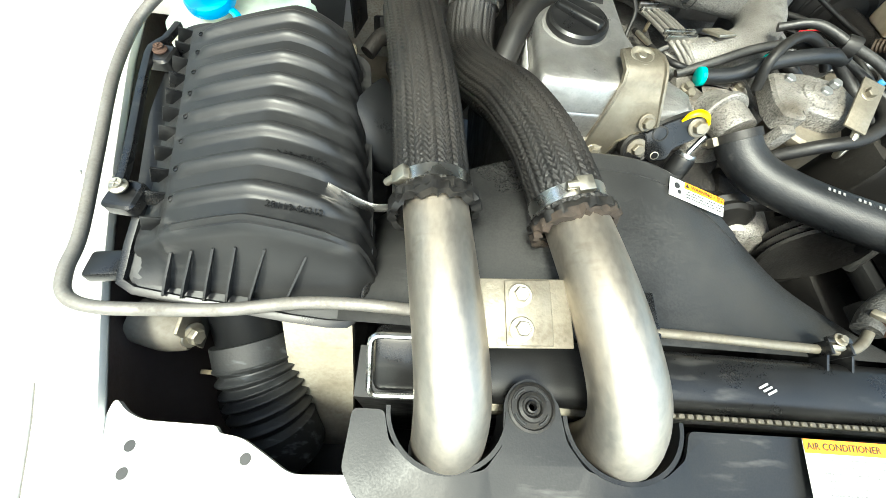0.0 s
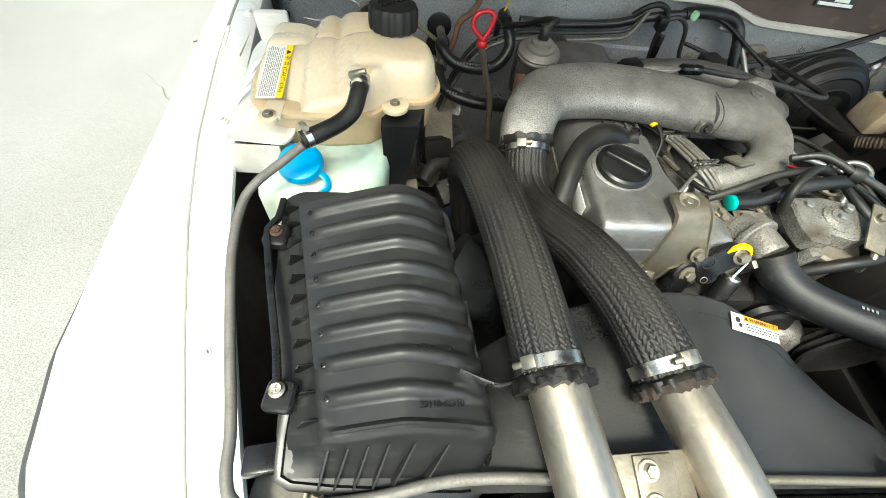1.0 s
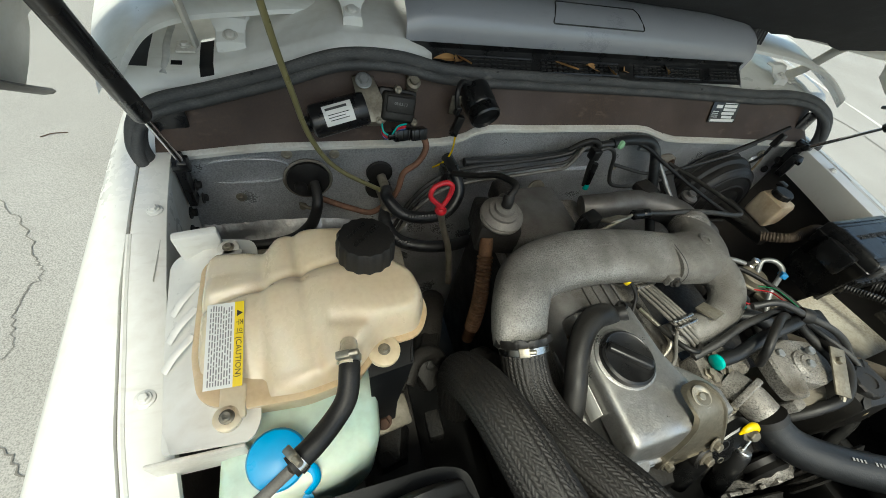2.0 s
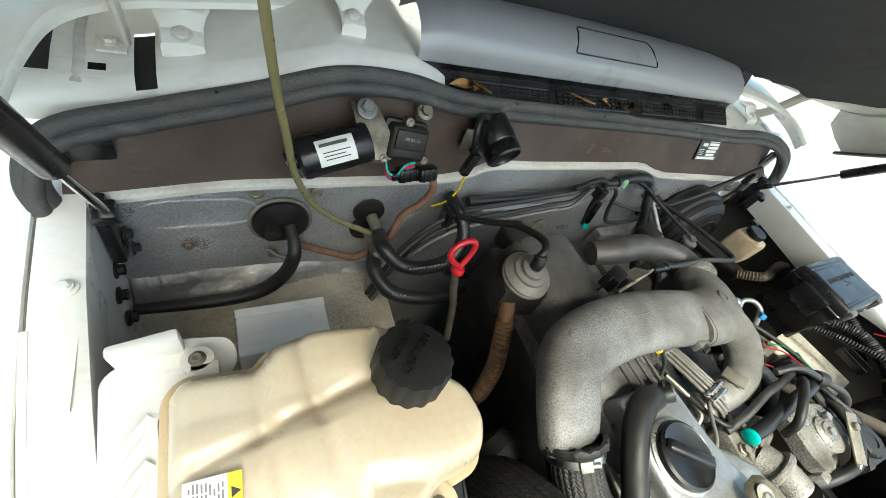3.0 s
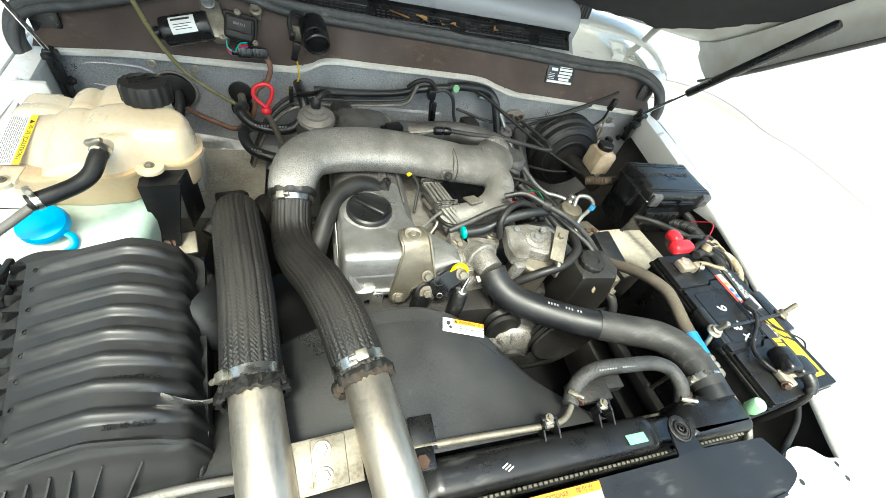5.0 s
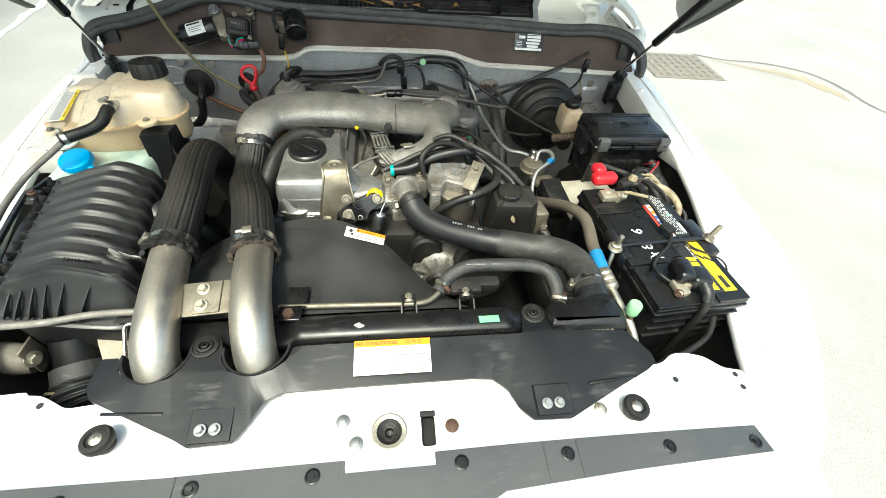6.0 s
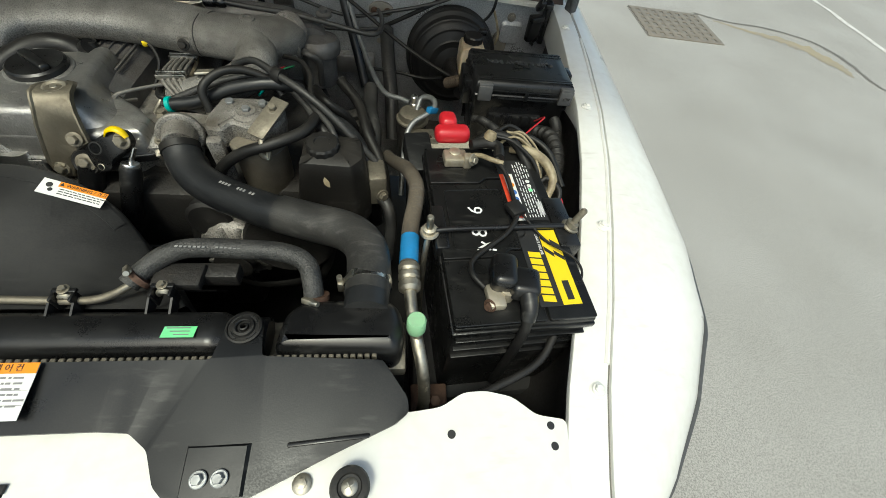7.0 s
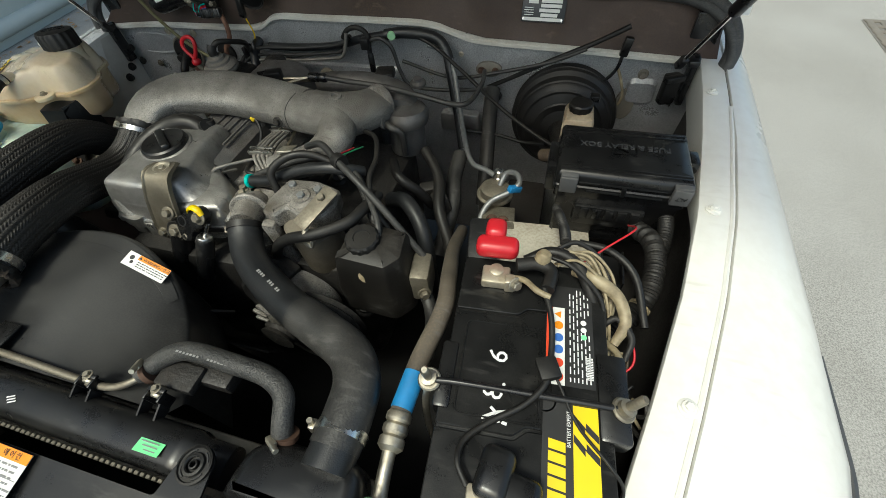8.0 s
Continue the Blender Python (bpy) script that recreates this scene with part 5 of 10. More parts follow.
# corrugated intake snorkel
sn = thing("intake_hose", (-0.47, 0.13, 0.76), "black corrugated rubber intake hose with grey bloom", "intake hose")
bm = B()
tube(bm, [(-0.506, 0.225, 0.85), (-0.502, 0.198, 0.818), (-0.498, 0.185, 0.805)], 0.036, seg=30, steps=4)
part("collar", bm, "plastic_grey", sn)
bm = B()
tube(bm, [(-0.5, 0.19, 0.81), (-0.487, 0.152, 0.79), (-0.468, 0.112, 0.766), (-0.455, 0.085, 0.735)], 0.041, seg=34, n=90, relief=lambda a, s: 0.0035 * math.cos(2 * math.pi * s / 0.0125) if 0.022 < s < 0.1 else 0.002)
part("bellows", bm, "bloom", sn, "corrugated bellows")
# wiring sleeve beside it
bm = B()
tube(bm, [(-0.522, 0.21, 0.83), (-0.523, 0.17, 0.8), (-0.52, 0.12, 0.76), (-0.5, 0.09, 0.7)], 0.011, seg=14, n=110, relief=lambda a, s: 0.0012 * math.cos(2 * math.pi * s / 0.0045))
tagged(part("wiring_sleeve", bm, "rubber"), "black corrugated wiring sleeve with a yellow tie", "wiring")
bm = B()
lathe(bm, (-0.522, 0.155, 0.79), (0, 0.8, 0.5), [(0.0125, 0), (0.0125, 0.004)], 16)
box(bm, (-0.54, 0.153, 0.793), (0.022, 0.005, 0.002), 0.0005)
tagged(part("cable_tie", bm, "cream"), "yellowed cable tie round the wiring sleeve", "cable tie")
# headlamp rear and its mounting bolt
hm = thing("front_bracket", (-0.55, 0.18, 0.85), "cream plastic lamp body with a bolted steel bracket", "bracket")
bm = B()
tube(bm, [(-0.595, 0.19, 0.855), (-0.565, 0.185, 0.85), (-0.545, 0.185, 0.845)], [0.022, 0.024, 0.02], seg=18, steps=4)
part("lamp_body", bm, "ledge", hm)
bm = B()
box(bm, (-0.538, 0.185, 0.86), (0.004, 0.03, 0.055), 0.001)
part("steel_plate", bm, "bracket", hm)
bolt(hm, (-0.535, 0.176, 0.864), (0.9, -0.3, 0.25), 0.008)

# thin coolant pipe running along the wing and across the front of the filter box
PIPE = [(-0.572, 0.514, 1.024), (-0.595, 0.503, 1.008), (-0.628, 0.487, 0.986), (-0.642, 0.462, 0.974), (-0.638, 0.4, 0.968), (-0.62, 0.32, 0.962), (-0.595, 0.23, 0.961), (-0.588, 0.195, 0.964), (-0.578, 0.175, 0.965), (-0.556, 0.168, 0.965), (-0.52, 0.17, 0.962), (-0.466, 0.176, 0.957), (-0.414, 0.186, 0.956), (-0.361, 0.189, 0.955), (-0.29, 0.187, 0.952)]
cable("coolant_pipe", PIPE, 0.0052, "pipe_steel", "thin grey steel coolant pipe bent round the filter box", "pipe", 12)

# ---- coolant expansion tank ----
tank = thing("coolant_tank", (-0.54, 0.68, 0.94), "amber translucent plastic coolant tank with a black cap", "coolant tank")
TANK = round_outline([(-0.648, 0.596), (-0.62, 0.585), (-0.56, 0.582), (-0.505, 0.592), (-0.478, 0.622), (-0.432, 0.628), (-0.418, 0.655), (-0.425, 0.69), (-0.452, 0.715), (-0.462, 0.748), (-0.5, 0.768), (-0.55, 0.776), (-0.582, 0.768), (-0.594, 0.754), (-0.646, 0.76), (-0.656, 0.748), (-0.657, 0.64)], 0.012, 5)


def tank_top(p):
    z = interp(p.x, (-0.665, -0.63, -0.56, -0.5, -0.42), (1.036, 1.041, 1.048, 1.056, 1.05))
    z -= 0.3 * max(0.0, 0.69 - p.y) * max(0.0, min(1.0, (-0.49 - p.x) / 0.13))
    z -= 0.006 * max(0, min(1, (p.y - 0.7) / 0.02)) * (1 if p.x < -0.5 else 0)
    z -= 0.011 * max(0.0, min(1.0, (0.66 - p.y) / 0.06)) ** 1.5
    g1 = p.y - (0.688 + 0.03 * math.sin((p.x + 0.64) * 8))
    g2 = p.x + 0.592
    g3 = p.x + 0.552 - 0.1 * (0.69 - p.y)
    g4 = (p.y - 0.632) + 0.25 * (p.x + 0.5)
    z -= (0.006 * math.exp(-(g1 / 0.005) ** 2) + 0.006 * math.exp(-(g1 / 0.017) ** 2)) * (1 if p.x < -0.43 else 0)
    z -= (0.006 * math.exp(-(g2 / 0.005) ** 2) + 0.005 * math.exp(-(g2 / 0.014) ** 2)) * (1 if p.y > 0.69 else 0.5)
    z -= 0.006 * max(0.0, min(1.0, (-0.59 - p.x) / 0.008))
    z -= (0.0045 * math.exp(-(g3 / 0.005) ** 2) + 0.004 * math.exp(-(g3 / 0.014) ** 2)) * (1 if p.y > 0.69 else 0.6)
    z -= 0.004 * math.exp(-(g4 / 0.008) ** 2) * (1 if p.x > -0.53 else 0)
    return z


bm = B()
rows = []
for inset, z in ((0.02, 0.94), (0.008, 0.945), (0.003, 0.955), (0.002, 0.98), (0.0, 0.997), (-0.006, 0.999), (-0.006, 1.004), (0.0, 1.0055), (0.004, 1.0045)):
    rows.append(ring_at(TANK, inset, z))
loft(bm, rows)
part("lower_half", bm, "amber_low", tank, "darker stained lower half", sharp=60)
STEP = 0.003
OL = np.array(TANK)
NXT = np.roll(OL, -1, axis=0)


def edge_distance(x, y):
    """Distance to the tank's outline (negative outside) and the nearest point on it."""
    d = NXT - OL
    t = np.clip(((x - OL[:, 0]) * d[:, 0] + (y - OL[:, 1]) * d[:, 1]) / (d ** 2).sum(1), 0, 1)
    q = OL + d * t[:, None]
    r = np.hypot(q[:, 0] - x, q[:, 1] - y)
    k = int(r.argmin())
    cross = (OL[:, 1] > y) != (NXT[:, 1] > y)
    with np.errstate(divide="ignore", invalid="ignore"):
        xi = OL[:, 0] + (y - OL[:, 1]) / (NXT[:, 1] - OL[:, 1]) * d[:, 0]
    inside = int((cross & (x < xi)).sum()) % 2
    return (r[k] if inside else -r[k]), q[k]


bm = B()
grid = {}
for i in range(90):
    for j in range(70):
        x, y = -0.672 + STEP * i, 0.576 + STEP * j
        e, q = edge_distance(x, y)
        if e < -STEP * 1.4:
            continue
        if e < STEP * 0.25:
            x, y, e = float(q[0]), float(q[1]), 0.0
        # rounded shoulder, then the domed lobes of the top
        R = 0.015
        s = math.sqrt(max(0.0, 1 - (1 - min(1.0, e / R)) ** 2))
        grid[i, j] = bm.verts.new((x, y, 1.005 + (tank_top(V(x, y, 0)) - 1.005) * s))
for (i, j), v in grid.items():
    c = [grid.get(k) for k in ((i, j), (i + 1, j), (i + 1, j + 1), (i, j + 1))]
    if None not in c:
        bm.faces.new(c)
bmesh.ops.remove_doubles(bm, verts=bm.verts, dist=0.0003)
body = part("upper_half", bm, "amber", tank, sharp=70)
bm = B()
lathe(bm, (-0.481, 0.707, 1.028), (0, 0.08, 1), [(0.03, 0), (0.027, 0.012), (0.027, 0.026), (0.024, 0.03)], 32)
part("neck", bm, "amber", tank)
bm = B()
lathe(bm, (-0.481, 0.7085, 1.0545), (0, 0.08, 1), [(0.0305, 0), (0.0322, 0.002), (0.0318, 0.024), (0.0295, 0.0285), (0.02, 0.0295), (0.0, 0.0295)], 96, lobes=16, depth=0.025)
cap = part("cap", bm, "rubber", tank, "black screw cap with moulded warning words")
CM = on_plane((-0.481, 0.711, 1.0845), (0.72, 0.69, -0.055), (-0.69, 0.72, -0.058))
words("CAUTION", 0.009, CM, "plastic", cap, "moulded_lettering", 0.0006)
words("COOLANT", 0.0062, CM @ pose(0, 0.013, 0), "plastic", cap, "moulded_lettering", 0.0006)
# fixing ears
for x, y, z, sx in ((-0.474, 0.611, 1.004, 1), (-0.636, 0.78, 1.0, 0), (-0.627, 0.573, 1.003, 0)):
    bm = B()
    r = 0.018 if sx else 0.0125
    lathe(bm, (x, y, z - 0.004), (0, 0, 1), [(r - 0.001, 0), (r, 0.001), (r, 0.006), (r - 0.002, 0.0075)], 24)
    box(bm, (x + (-0.008 if sx else 0.004), y + (0.014 if y < 0.7 else -0.02), z), (0.032 if sx else 0.024, 0.034, 0.007), 0.003)
    ear = part("ear", bm, "amber" if y < 0.6 or sx else "white_dirty", tank)
    bm = B()
    lathe(bm, (x, y, z + 0.003), (0, 0, 1), [(0.0068, 0), (0.0068, 0.0012), (0.0045, 0.002), (0.0045, 0.004), (0.0035, 0.005), (0.0, 0.0044)], 18)
    box(bm, (x, y, z + 0.0073), (0.006, 0.0011, 0.0008), 0.0002, pose(0, 0, 0))
    part("screw", bm, "bracket", ear)
# hose spigot, hose and clamps
bm = B()
tube(bm, [(-0.512, 0.61, 1.04), (-0.514, 0.596, 1.046), (-0.516, 0.585, 1.046)], 0.0085, seg=16, steps=4)
part("spigot", bm, "amber", tank)
hose = thing("overflow_hose", (-0.53, 0.55, 1.0), "short black rubber hose from the coolant tank to a steel pipe", "hose")
bm = B()
tube(bm, [(-0.5135, 0.597, 1.0465), (-0.515, 0.58, 1.044), (-0.52, 0.56, 1.034), (-0.532, 0.545, 1.028), (-0.552, 0.527, 1.026), (-0.572, 0.514, 1.024)], 0.0102, seg=18, steps=6)
part("hose", bm, "rubber", hose)
clamp(hose, (-0.514, 0.591, 1.0468), (0.1, 1, 0.1), 0.0106, 0.007, 1.2)
clamp(hose, (-0.566, 0.518, 1.0245), (0.8, 0.6, 0.1), 0.0106, 0.007, 1.2)
# caution label
LM = on_plane((-0.629, 0.64, 1.0205), (0.05, 1, 0.28), (-1, 0.05, -0.17))
slab("label", 0, 0, 0.084, 0.036, "label", tank, LM @ pose(0, 0, 0.0005), label="white caution label with a yellow heading")
slab("label_heading", 0, -0.0135, 0.084, 0.009, "label_yellow", tank, LM @ pose(0, 0, 0.0009))
words("\u25b2 \uc8fc \uc758 (CAUTION)", 0.0076, LM @ pose(0, -0.0135, 0.0015, 0, 0, 180), "ink", tank, "heading", 0.0001)
rnd = random.Random(3)
bm = B()
for i in range(9):
    x = -0.039
    while x < 0.035:
        w = rnd.uniform(0.002, 0.007)
        box(bm, (x + w / 2, -0.006 + 0.0025 * i, 0.0012), (w, 0.0011, 0.0001), 0)
        x += w + rnd.uniform(0.0008, 0.002)
part("small_print", bm, "ink_grey", tank, m=LM)
shift(tank, 0.0, 0.0, 0.008)
shift(hose, 0.0, 0.0, 0.006)

# white sheet-metal carrier left of the tank
carrier = thing("tank_carrier", (-0.68, 0.68, 0.95), "white-painted sheet-metal carrier bolted beside the coolant tank", "bracket")
bm = B()
ol = round_outline([(-0.69, 0.56), (-0.61, 0.556), (-0.602, 0.575), (-0.605, 0.61), (-0.66, 0.625), (-0.668, 0.75), (-0.615, 0.765), (-0.605, 0.785), (-0.612, 0.805), (-0.66, 0.812), (-0.715, 0.8), (-0.71, 0.7)], 0.01)
plate(bm, dense(ol, 0.02), 0.003, lambda x, y: 0.984 + 0.008 * max(0, (y - 0.7) / 0.1) - 0.9 * max(0, -0.68 - x))
part("plate", bm, "white", carrier)
for y in (0.68, 0.715, 0.75):
    bm = B()
    tube(bm, [(-0.702, y - 0.03, 0.966), (-0.69, y - 0.018, 0.978), (-0.672, y, 0.985)], 0.003, seg=8, steps=4, shape=(1.5, 0.5))
    part("bead", bm, "white", carrier)
bm = B()
box(bm, (0, 0, 0), (0.05, 0.012, 0.05), 0.004, pose(-0.672, 0.8, 1.0, 8, 0, 8))
part("upright_lug", bm, "white", carrier)
bm = B()
box(bm, (-0.66, 0.555, 0.955), (0.085, 0.004, 0.05), 0.0015)
part("front_flange", bm, "white_dirty", carrier)

# washer tank
wash = thing("washer_tank", (-0.57, 0.56, 0.82), "pale green translucent washer tank with a blue cap", "washer tank")
bm = B()
ol = round_outline([(-0.65, 0.51), (-0.62, 0.495), (-0.54, 0.505), (-0.485, 0.535), (-0.478, 0.62), (-0.5, 0.64), (-0.65, 0.64)], 0.02, 5)
rows = [ring_at(ol, i, z) for i, z in ((0.02, 0.77), (0.004, 0.775), (0.0, 0.79), (0.0, 0.93), (0.004, 0.945), (0.012, 0.951), (0.03, 0.953), (0.07, 0.955), (0.115, 0.956))]
loft(bm, rows)
part("tank", bm, "washer", wash, sharp=60)
bm = B()
lathe(bm, (-0.59, 0.545, 0.93), (0, -0.25, 1), [(0.021, 0), (0.021, 0.038), (0.023, 0.041)], 28)
part("filler_neck", bm, "washer", wash)
bm = B()
lathe(bm, (-0.59, 0.538, 0.966), (0, -0.25, 1), [(0.026, 0), (0.0285, 0.001), (0.0285, 0.007), (0.0265, 0.011), (0.018, 0.0135), (0.0, 0.014)], 40)
cap = part("cap", bm, "blue", wash, "bright blue snap cap")
bm = B()
tube(bm, [(-0.568, 0.528, 0.966), (-0.558, 0.522, 0.962), (-0.556, 0.512, 0.955), (-0.566, 0.504, 0.949)], 0.003, seg=8, shape=(1.6, 0.6))
lathe(bm, (-0.566, 0.5, 0.942), (0, -0.4, 1), [(0.006, 0), (0.006, 0.003)], 14)
part("strap", bm, "blue", cap)
# black upright bracket at the tank's corner
br = thing("tank_bracket", (-0.46, 0.6, 0.9), "black steel bracket carrying the coolant tank", "bracket")
bm = B()
loft(bm, [[V(-0.492, 0.622, 0.996), V(-0.435, 0.63, 0.996), V(-0.435, 0.633, 0.996), V(-0.492, 0.625, 0.996)], [V(-0.492, 0.592, 0.99), V(-0.44, 0.6, 0.99), V(-0.44, 0.603, 0.986), V(-0.492, 0.595, 0.986)], [V(-0.487, 0.578, 0.91), V(-0.455, 0.584, 0.91), V(-0.455, 0.588, 0.91), V(-0.487, 0.582, 0.91)], [V(-0.488, 0.565, 0.885), V(-0.458, 0.572, 0.885), V(-0.458, 0.576, 0.882), V(-0.488, 0.569, 0.882)]])
part("plate", bm, "plastic_grey", br)
bm = B()
box(bm, (0, 0, 0), (0.003, 0.05, 0.1), 0.001, pose(-0.437, 0.625, 0.945, 0, 0, -12))
part("web", bm, "plastic_grey", br)
bolt(br, (-0.474, 0.57, 0.888), (0, -0.6, 0.8), 0.007, "rust")
bm = B()
box(bm, (0, 0, 0), (0.05, 0.04, 0.012), 0.003, pose(-0.462, 0.58, 0.876, 20, 0, 10))
part("foot", bm, "bracket", br)

# ---- intercooler pipes and braided hoses ----
def braid(a, s):
    """Height of the woven sleeve: slanted strands in columns that alternate their slant."""
    n = 30
    q = a / (2 * math.pi) * n
    c = math.floor(q)
    f = q - c
    t = (s / 0.0056 + (f if c % 2 else -f) * 1.9) % 1.0
    return 0.0028 * (math.sin(math.pi * t) ** 0.7) * (0.15 + 0.85 * math.sin(math.pi * f) ** 0.6) - 0.0014


def charge_hose(name, pts, label, top_clamp=None):
    ho = thing(name, pts[0], label, "hose", "braided charge-air hoses")
    bm = B()
    length = even_path(pts, 8)[1]
    tube(bm, pts, 0.0305, seg=168, n=int(length / 0.0011), relief=braid)
    part("sleeve", bm, "braid", ho, "woven black sleeve", sharp=80)
    e, d = Vector(pts[0]), (Vector(pts[0]) - Vector(pts[1])).normalized()
    rnd = random.Random(len(name))
    for k in range(2):
        bm = B()
        ring = []
        for j in range(60):
            a = 2 * math.pi * j / 60
            ring.append((0.029 + 0.004 * rnd.random(), 0.034 + 0.0045 * rnd.random(), 0.004 * rnd.random()))
        m = Matrix.Translation(e + d * (0.001 + 0.004 * k)) @ frame_of(d)
        rows = []
        for j in range(61):
            ri, ro, h = ring[j % 60]
            a = 2 * math.pi * j / 60
            u = V(math.cos(a), math.sin(a), 0)
            rows.append([m @ (u * ri + V(0, 0, -0.006)), m @ (u * ro + V(0, 0, -0.003)), m @ (u * ro + V(0, 0, 0.002 + h)), m @ (u * (ri - 0.001) + V(0, 0, 0.003 + h))])
        loft(bm, rows, closed=True, caps=False)
        part("frayed_edge", bm, "frayed" if k and name == "charge_hose_bent" else "rubber", ho, "frayed end of the sleeve", sharp=60)
    return ho, e, d


h1, e1, d1 = charge_hose("charge_hose", [(-0.316, 0.262, 0.998), (-0.322, 0.31, 1.0), (-0.331, 0.38, 1.001), (-0.345, 0.46, 0.998), (-0.358, 0.53, 0.985), (-0.364, 0.575, 0.955), (-0.362, 0.6, 0.91), (-0.352, 0.605, 0.85), (-0.34, 0.6, 0.78)], "thick black braided hose running back along the filter box")
clamp(h1, e1 - d1 * 0.012, d1, 0.0312, 0.011, 2.4)
bm = B()
tube(bm, [(-0.349, 0.262, 0.988), (-0.366, 0.258, 0.992), (-0.384, 0.262, 0.997), (-0.4, 0.268, 1.0)], 0.004, seg=8, shape=(0.3, 1.4))
part("clamp_tail", bm, "bright", h1)
h2, e2, d2 = charge_hose("charge_hose_bent", [(-0.2, 0.264, 0.992), (-0.209, 0.3, 0.996), (-0.222, 0.35, 0.993), (-0.243, 0.41, 0.98), (-0.265, 0.462, 0.957), (-0.279, 0.51, 0.938), (-0.285, 0.55, 0.934), (-0.285, 0.585, 0.945), (-0.283, 0.612, 0.962)], "thick black braided hose in an S bend up to the intake")
clamp(h2, e2 - d2 * 0.014, d2, 0.0312, 0.012, 1.6)


def charge_pipe(pts, label):
    cp = thing("intercooler_pipe", pts[-1], label, "pipe", "steel intercooler pipes")
    bm = B()
    tube(bm, pts, 0.0262, seg=40, steps=10)
    part("pipe", bm, "steel", cp, sharp=60)
    return cp


charge_pipe([(-0.316, 0.272, 0.998), (-0.306, 0.21, 0.996), (-0.298, 0.16, 0.992), (-0.293, 0.122, 0.982), (-0.292, 0.1, 0.958), (-0.292, 0.092, 0.92), (-0.292, 0.09, 0.86)], "brushed stainless intercooler pipe bending down at the front, stained")
charge_pipe([(-0.2, 0.274, 0.992), (-0.19, 0.21, 1.0), (-0.181, 0.16, 0.999), (-0.174, 0.124, 0.988), (-0.171, 0.102, 0.962), (-0.17, 0.094, 0.92), (-0.17, 0.092, 0.86)], "brushed stainless intercooler pipe bending down at the front, stained")
bp = thing("pipe_bracket", (-0.245, 0.18, 0.985), "bare steel plate with two bolts joining the intercooler pipes", "bracket")
PM = on_plane((-0.246, 0.18, 0.992), (1, 0.06, 0.03), (0.05, 1, 0.2))
bm = B()
box(bm, (0, 0, 0), (0.072, 0.05, 0.003), 0.001, PM)
part("plate", bm, "bracket", bp)
bm = B()
box(bm, (0.004, 0, 0.003), (0.034, 0.047, 0.003), 0.0015, PM)
part("strap", bm, "bracket", bp)
for y in (0.012, -0.012):
    at = PM @ V(-0.002, y, 0.0045)
    bolt(bp, at, PM.to_3x3() @ V(0, 0, 1), 0.0058, "zinc")

# ---- radiator and its top cover ----
def cover_z(x, y):
    return interp(y, (-0.01, 0.02, 0.045, 0.052, 0.06, 0.12, 0.14), (0.951, 0.957, 0.9635, 0.967, 0.9705, 0.9735, 0.974)) - 0.012 * (x / 0.4) ** 2 - max(0.0, min(1.0, (0.165 - abs(x)) / 0.04)) * interp(y, (0.046, 0.052, 0.064, 0.085), (0.0145, 0.011, 0.004, 0.0))


cov = thing("radiator_cover", (0, 0.06, 0.955), "black plastic cover over the radiator, scuffed and dusty", "radiator cover")
COVER = [(-0.36, 0.112), (-0.338, 0.112), (-0.333, 0.093), (-0.316, 0.08), (-0.29, 0.074), (-0.268, 0.079), (-0.256, 0.094), (-0.255, 0.122), (-0.248, 0.134), (-0.236, 0.139), (-0.224, 0.134), (-0.216, 0.122), (-0.212, 0.098), (-0.2, 0.082), (-0.173, 0.075), (-0.146, 0.08), (-0.13, 0.092), (-0.124, 0.11), (0.188, 0.112), (0.194, 0.146), (0.203, 0.158), (0.215, 0.16), (0.226, 0.152), (0.232, 0.115), (0.345, 0.111), (0.369, 0.075), (0.37, 0.062), (0.358, 0.053), (0.31, 0.034), (0.23, -0.001), (0.18, 0.0), (0.165, 0.014), (0.153, 0.04), (0.135, 0.054), (0.11, 0.056), (-0.13, 0.055), (-0.152, 0.046), (-0.165, 0.024), (-0.18, 0.002), (-0.23, 0.001), (-0.247, 0.011), (-0.275, 0.024), (-0.33, 0.05), (-0.352, 0.06), (-0.362, 0.075)]
bm = B()
plate(bm, dense(round_outline(COVER, 0.004, 3), 0.012), 0.003, cover_z)
cov_body = part("cover", bm, "plastic_grey", cov)
# collars round the pipes
for cx in (-0.294, -0.171):
    bm = B()
    rows = []
    for k in range(25):
        a = math.pi * (1.0 + k / 24)
        x, y = cx + 0.043 * math.cos(a), 0.115 + 0.041 * math.sin(a)
        z = cover_z(x, y)
        rows.append([V(x, y, z + 0.001), V(x, y, z - 0.03), V(x - 0.003 * math.cos(a), y - 0.003 * math.sin(a), z - 0.03), V(x - 0.003 * math.cos(a), y - 0.003 * math.sin(a), z + 0.001)])
    loft(bm, rows, closed=True)
    part("pipe_collar", bm, "plastic_grey", cov_body)
# bolt pockets at the front
for x0 in (-0.207, 0.21):
    bm = B()
    z = cover_z(x0, 0.01)
    loft(bm, [[V(x0 - 0.026, 0.004, z - 0.004), V(x0 + 0.026, 0.004, z - 0.004), V(x0 + 0.026, 0.043, z + 0.004), V(x0 - 0.026, 0.043, z + 0.004)], [V(x0 - 0.023, 0.004, z + 0.0015), V(x0 + 0.023, 0.004, z + 0.0015), V(x0 + 0.023, 0.04, z + 0.008), V(x0 - 0.023, 0.04, z + 0.008)]])
    part("pocket", bm, "plastic_grey", cov_body)
    for dx in (-0.01, 0.006):
        bolt(cov, (x0 + dx, 0.017, cover_z(x0, 0.017) + 0.004), (0, -0.15, 1), 0.0045, "bolt_grey")
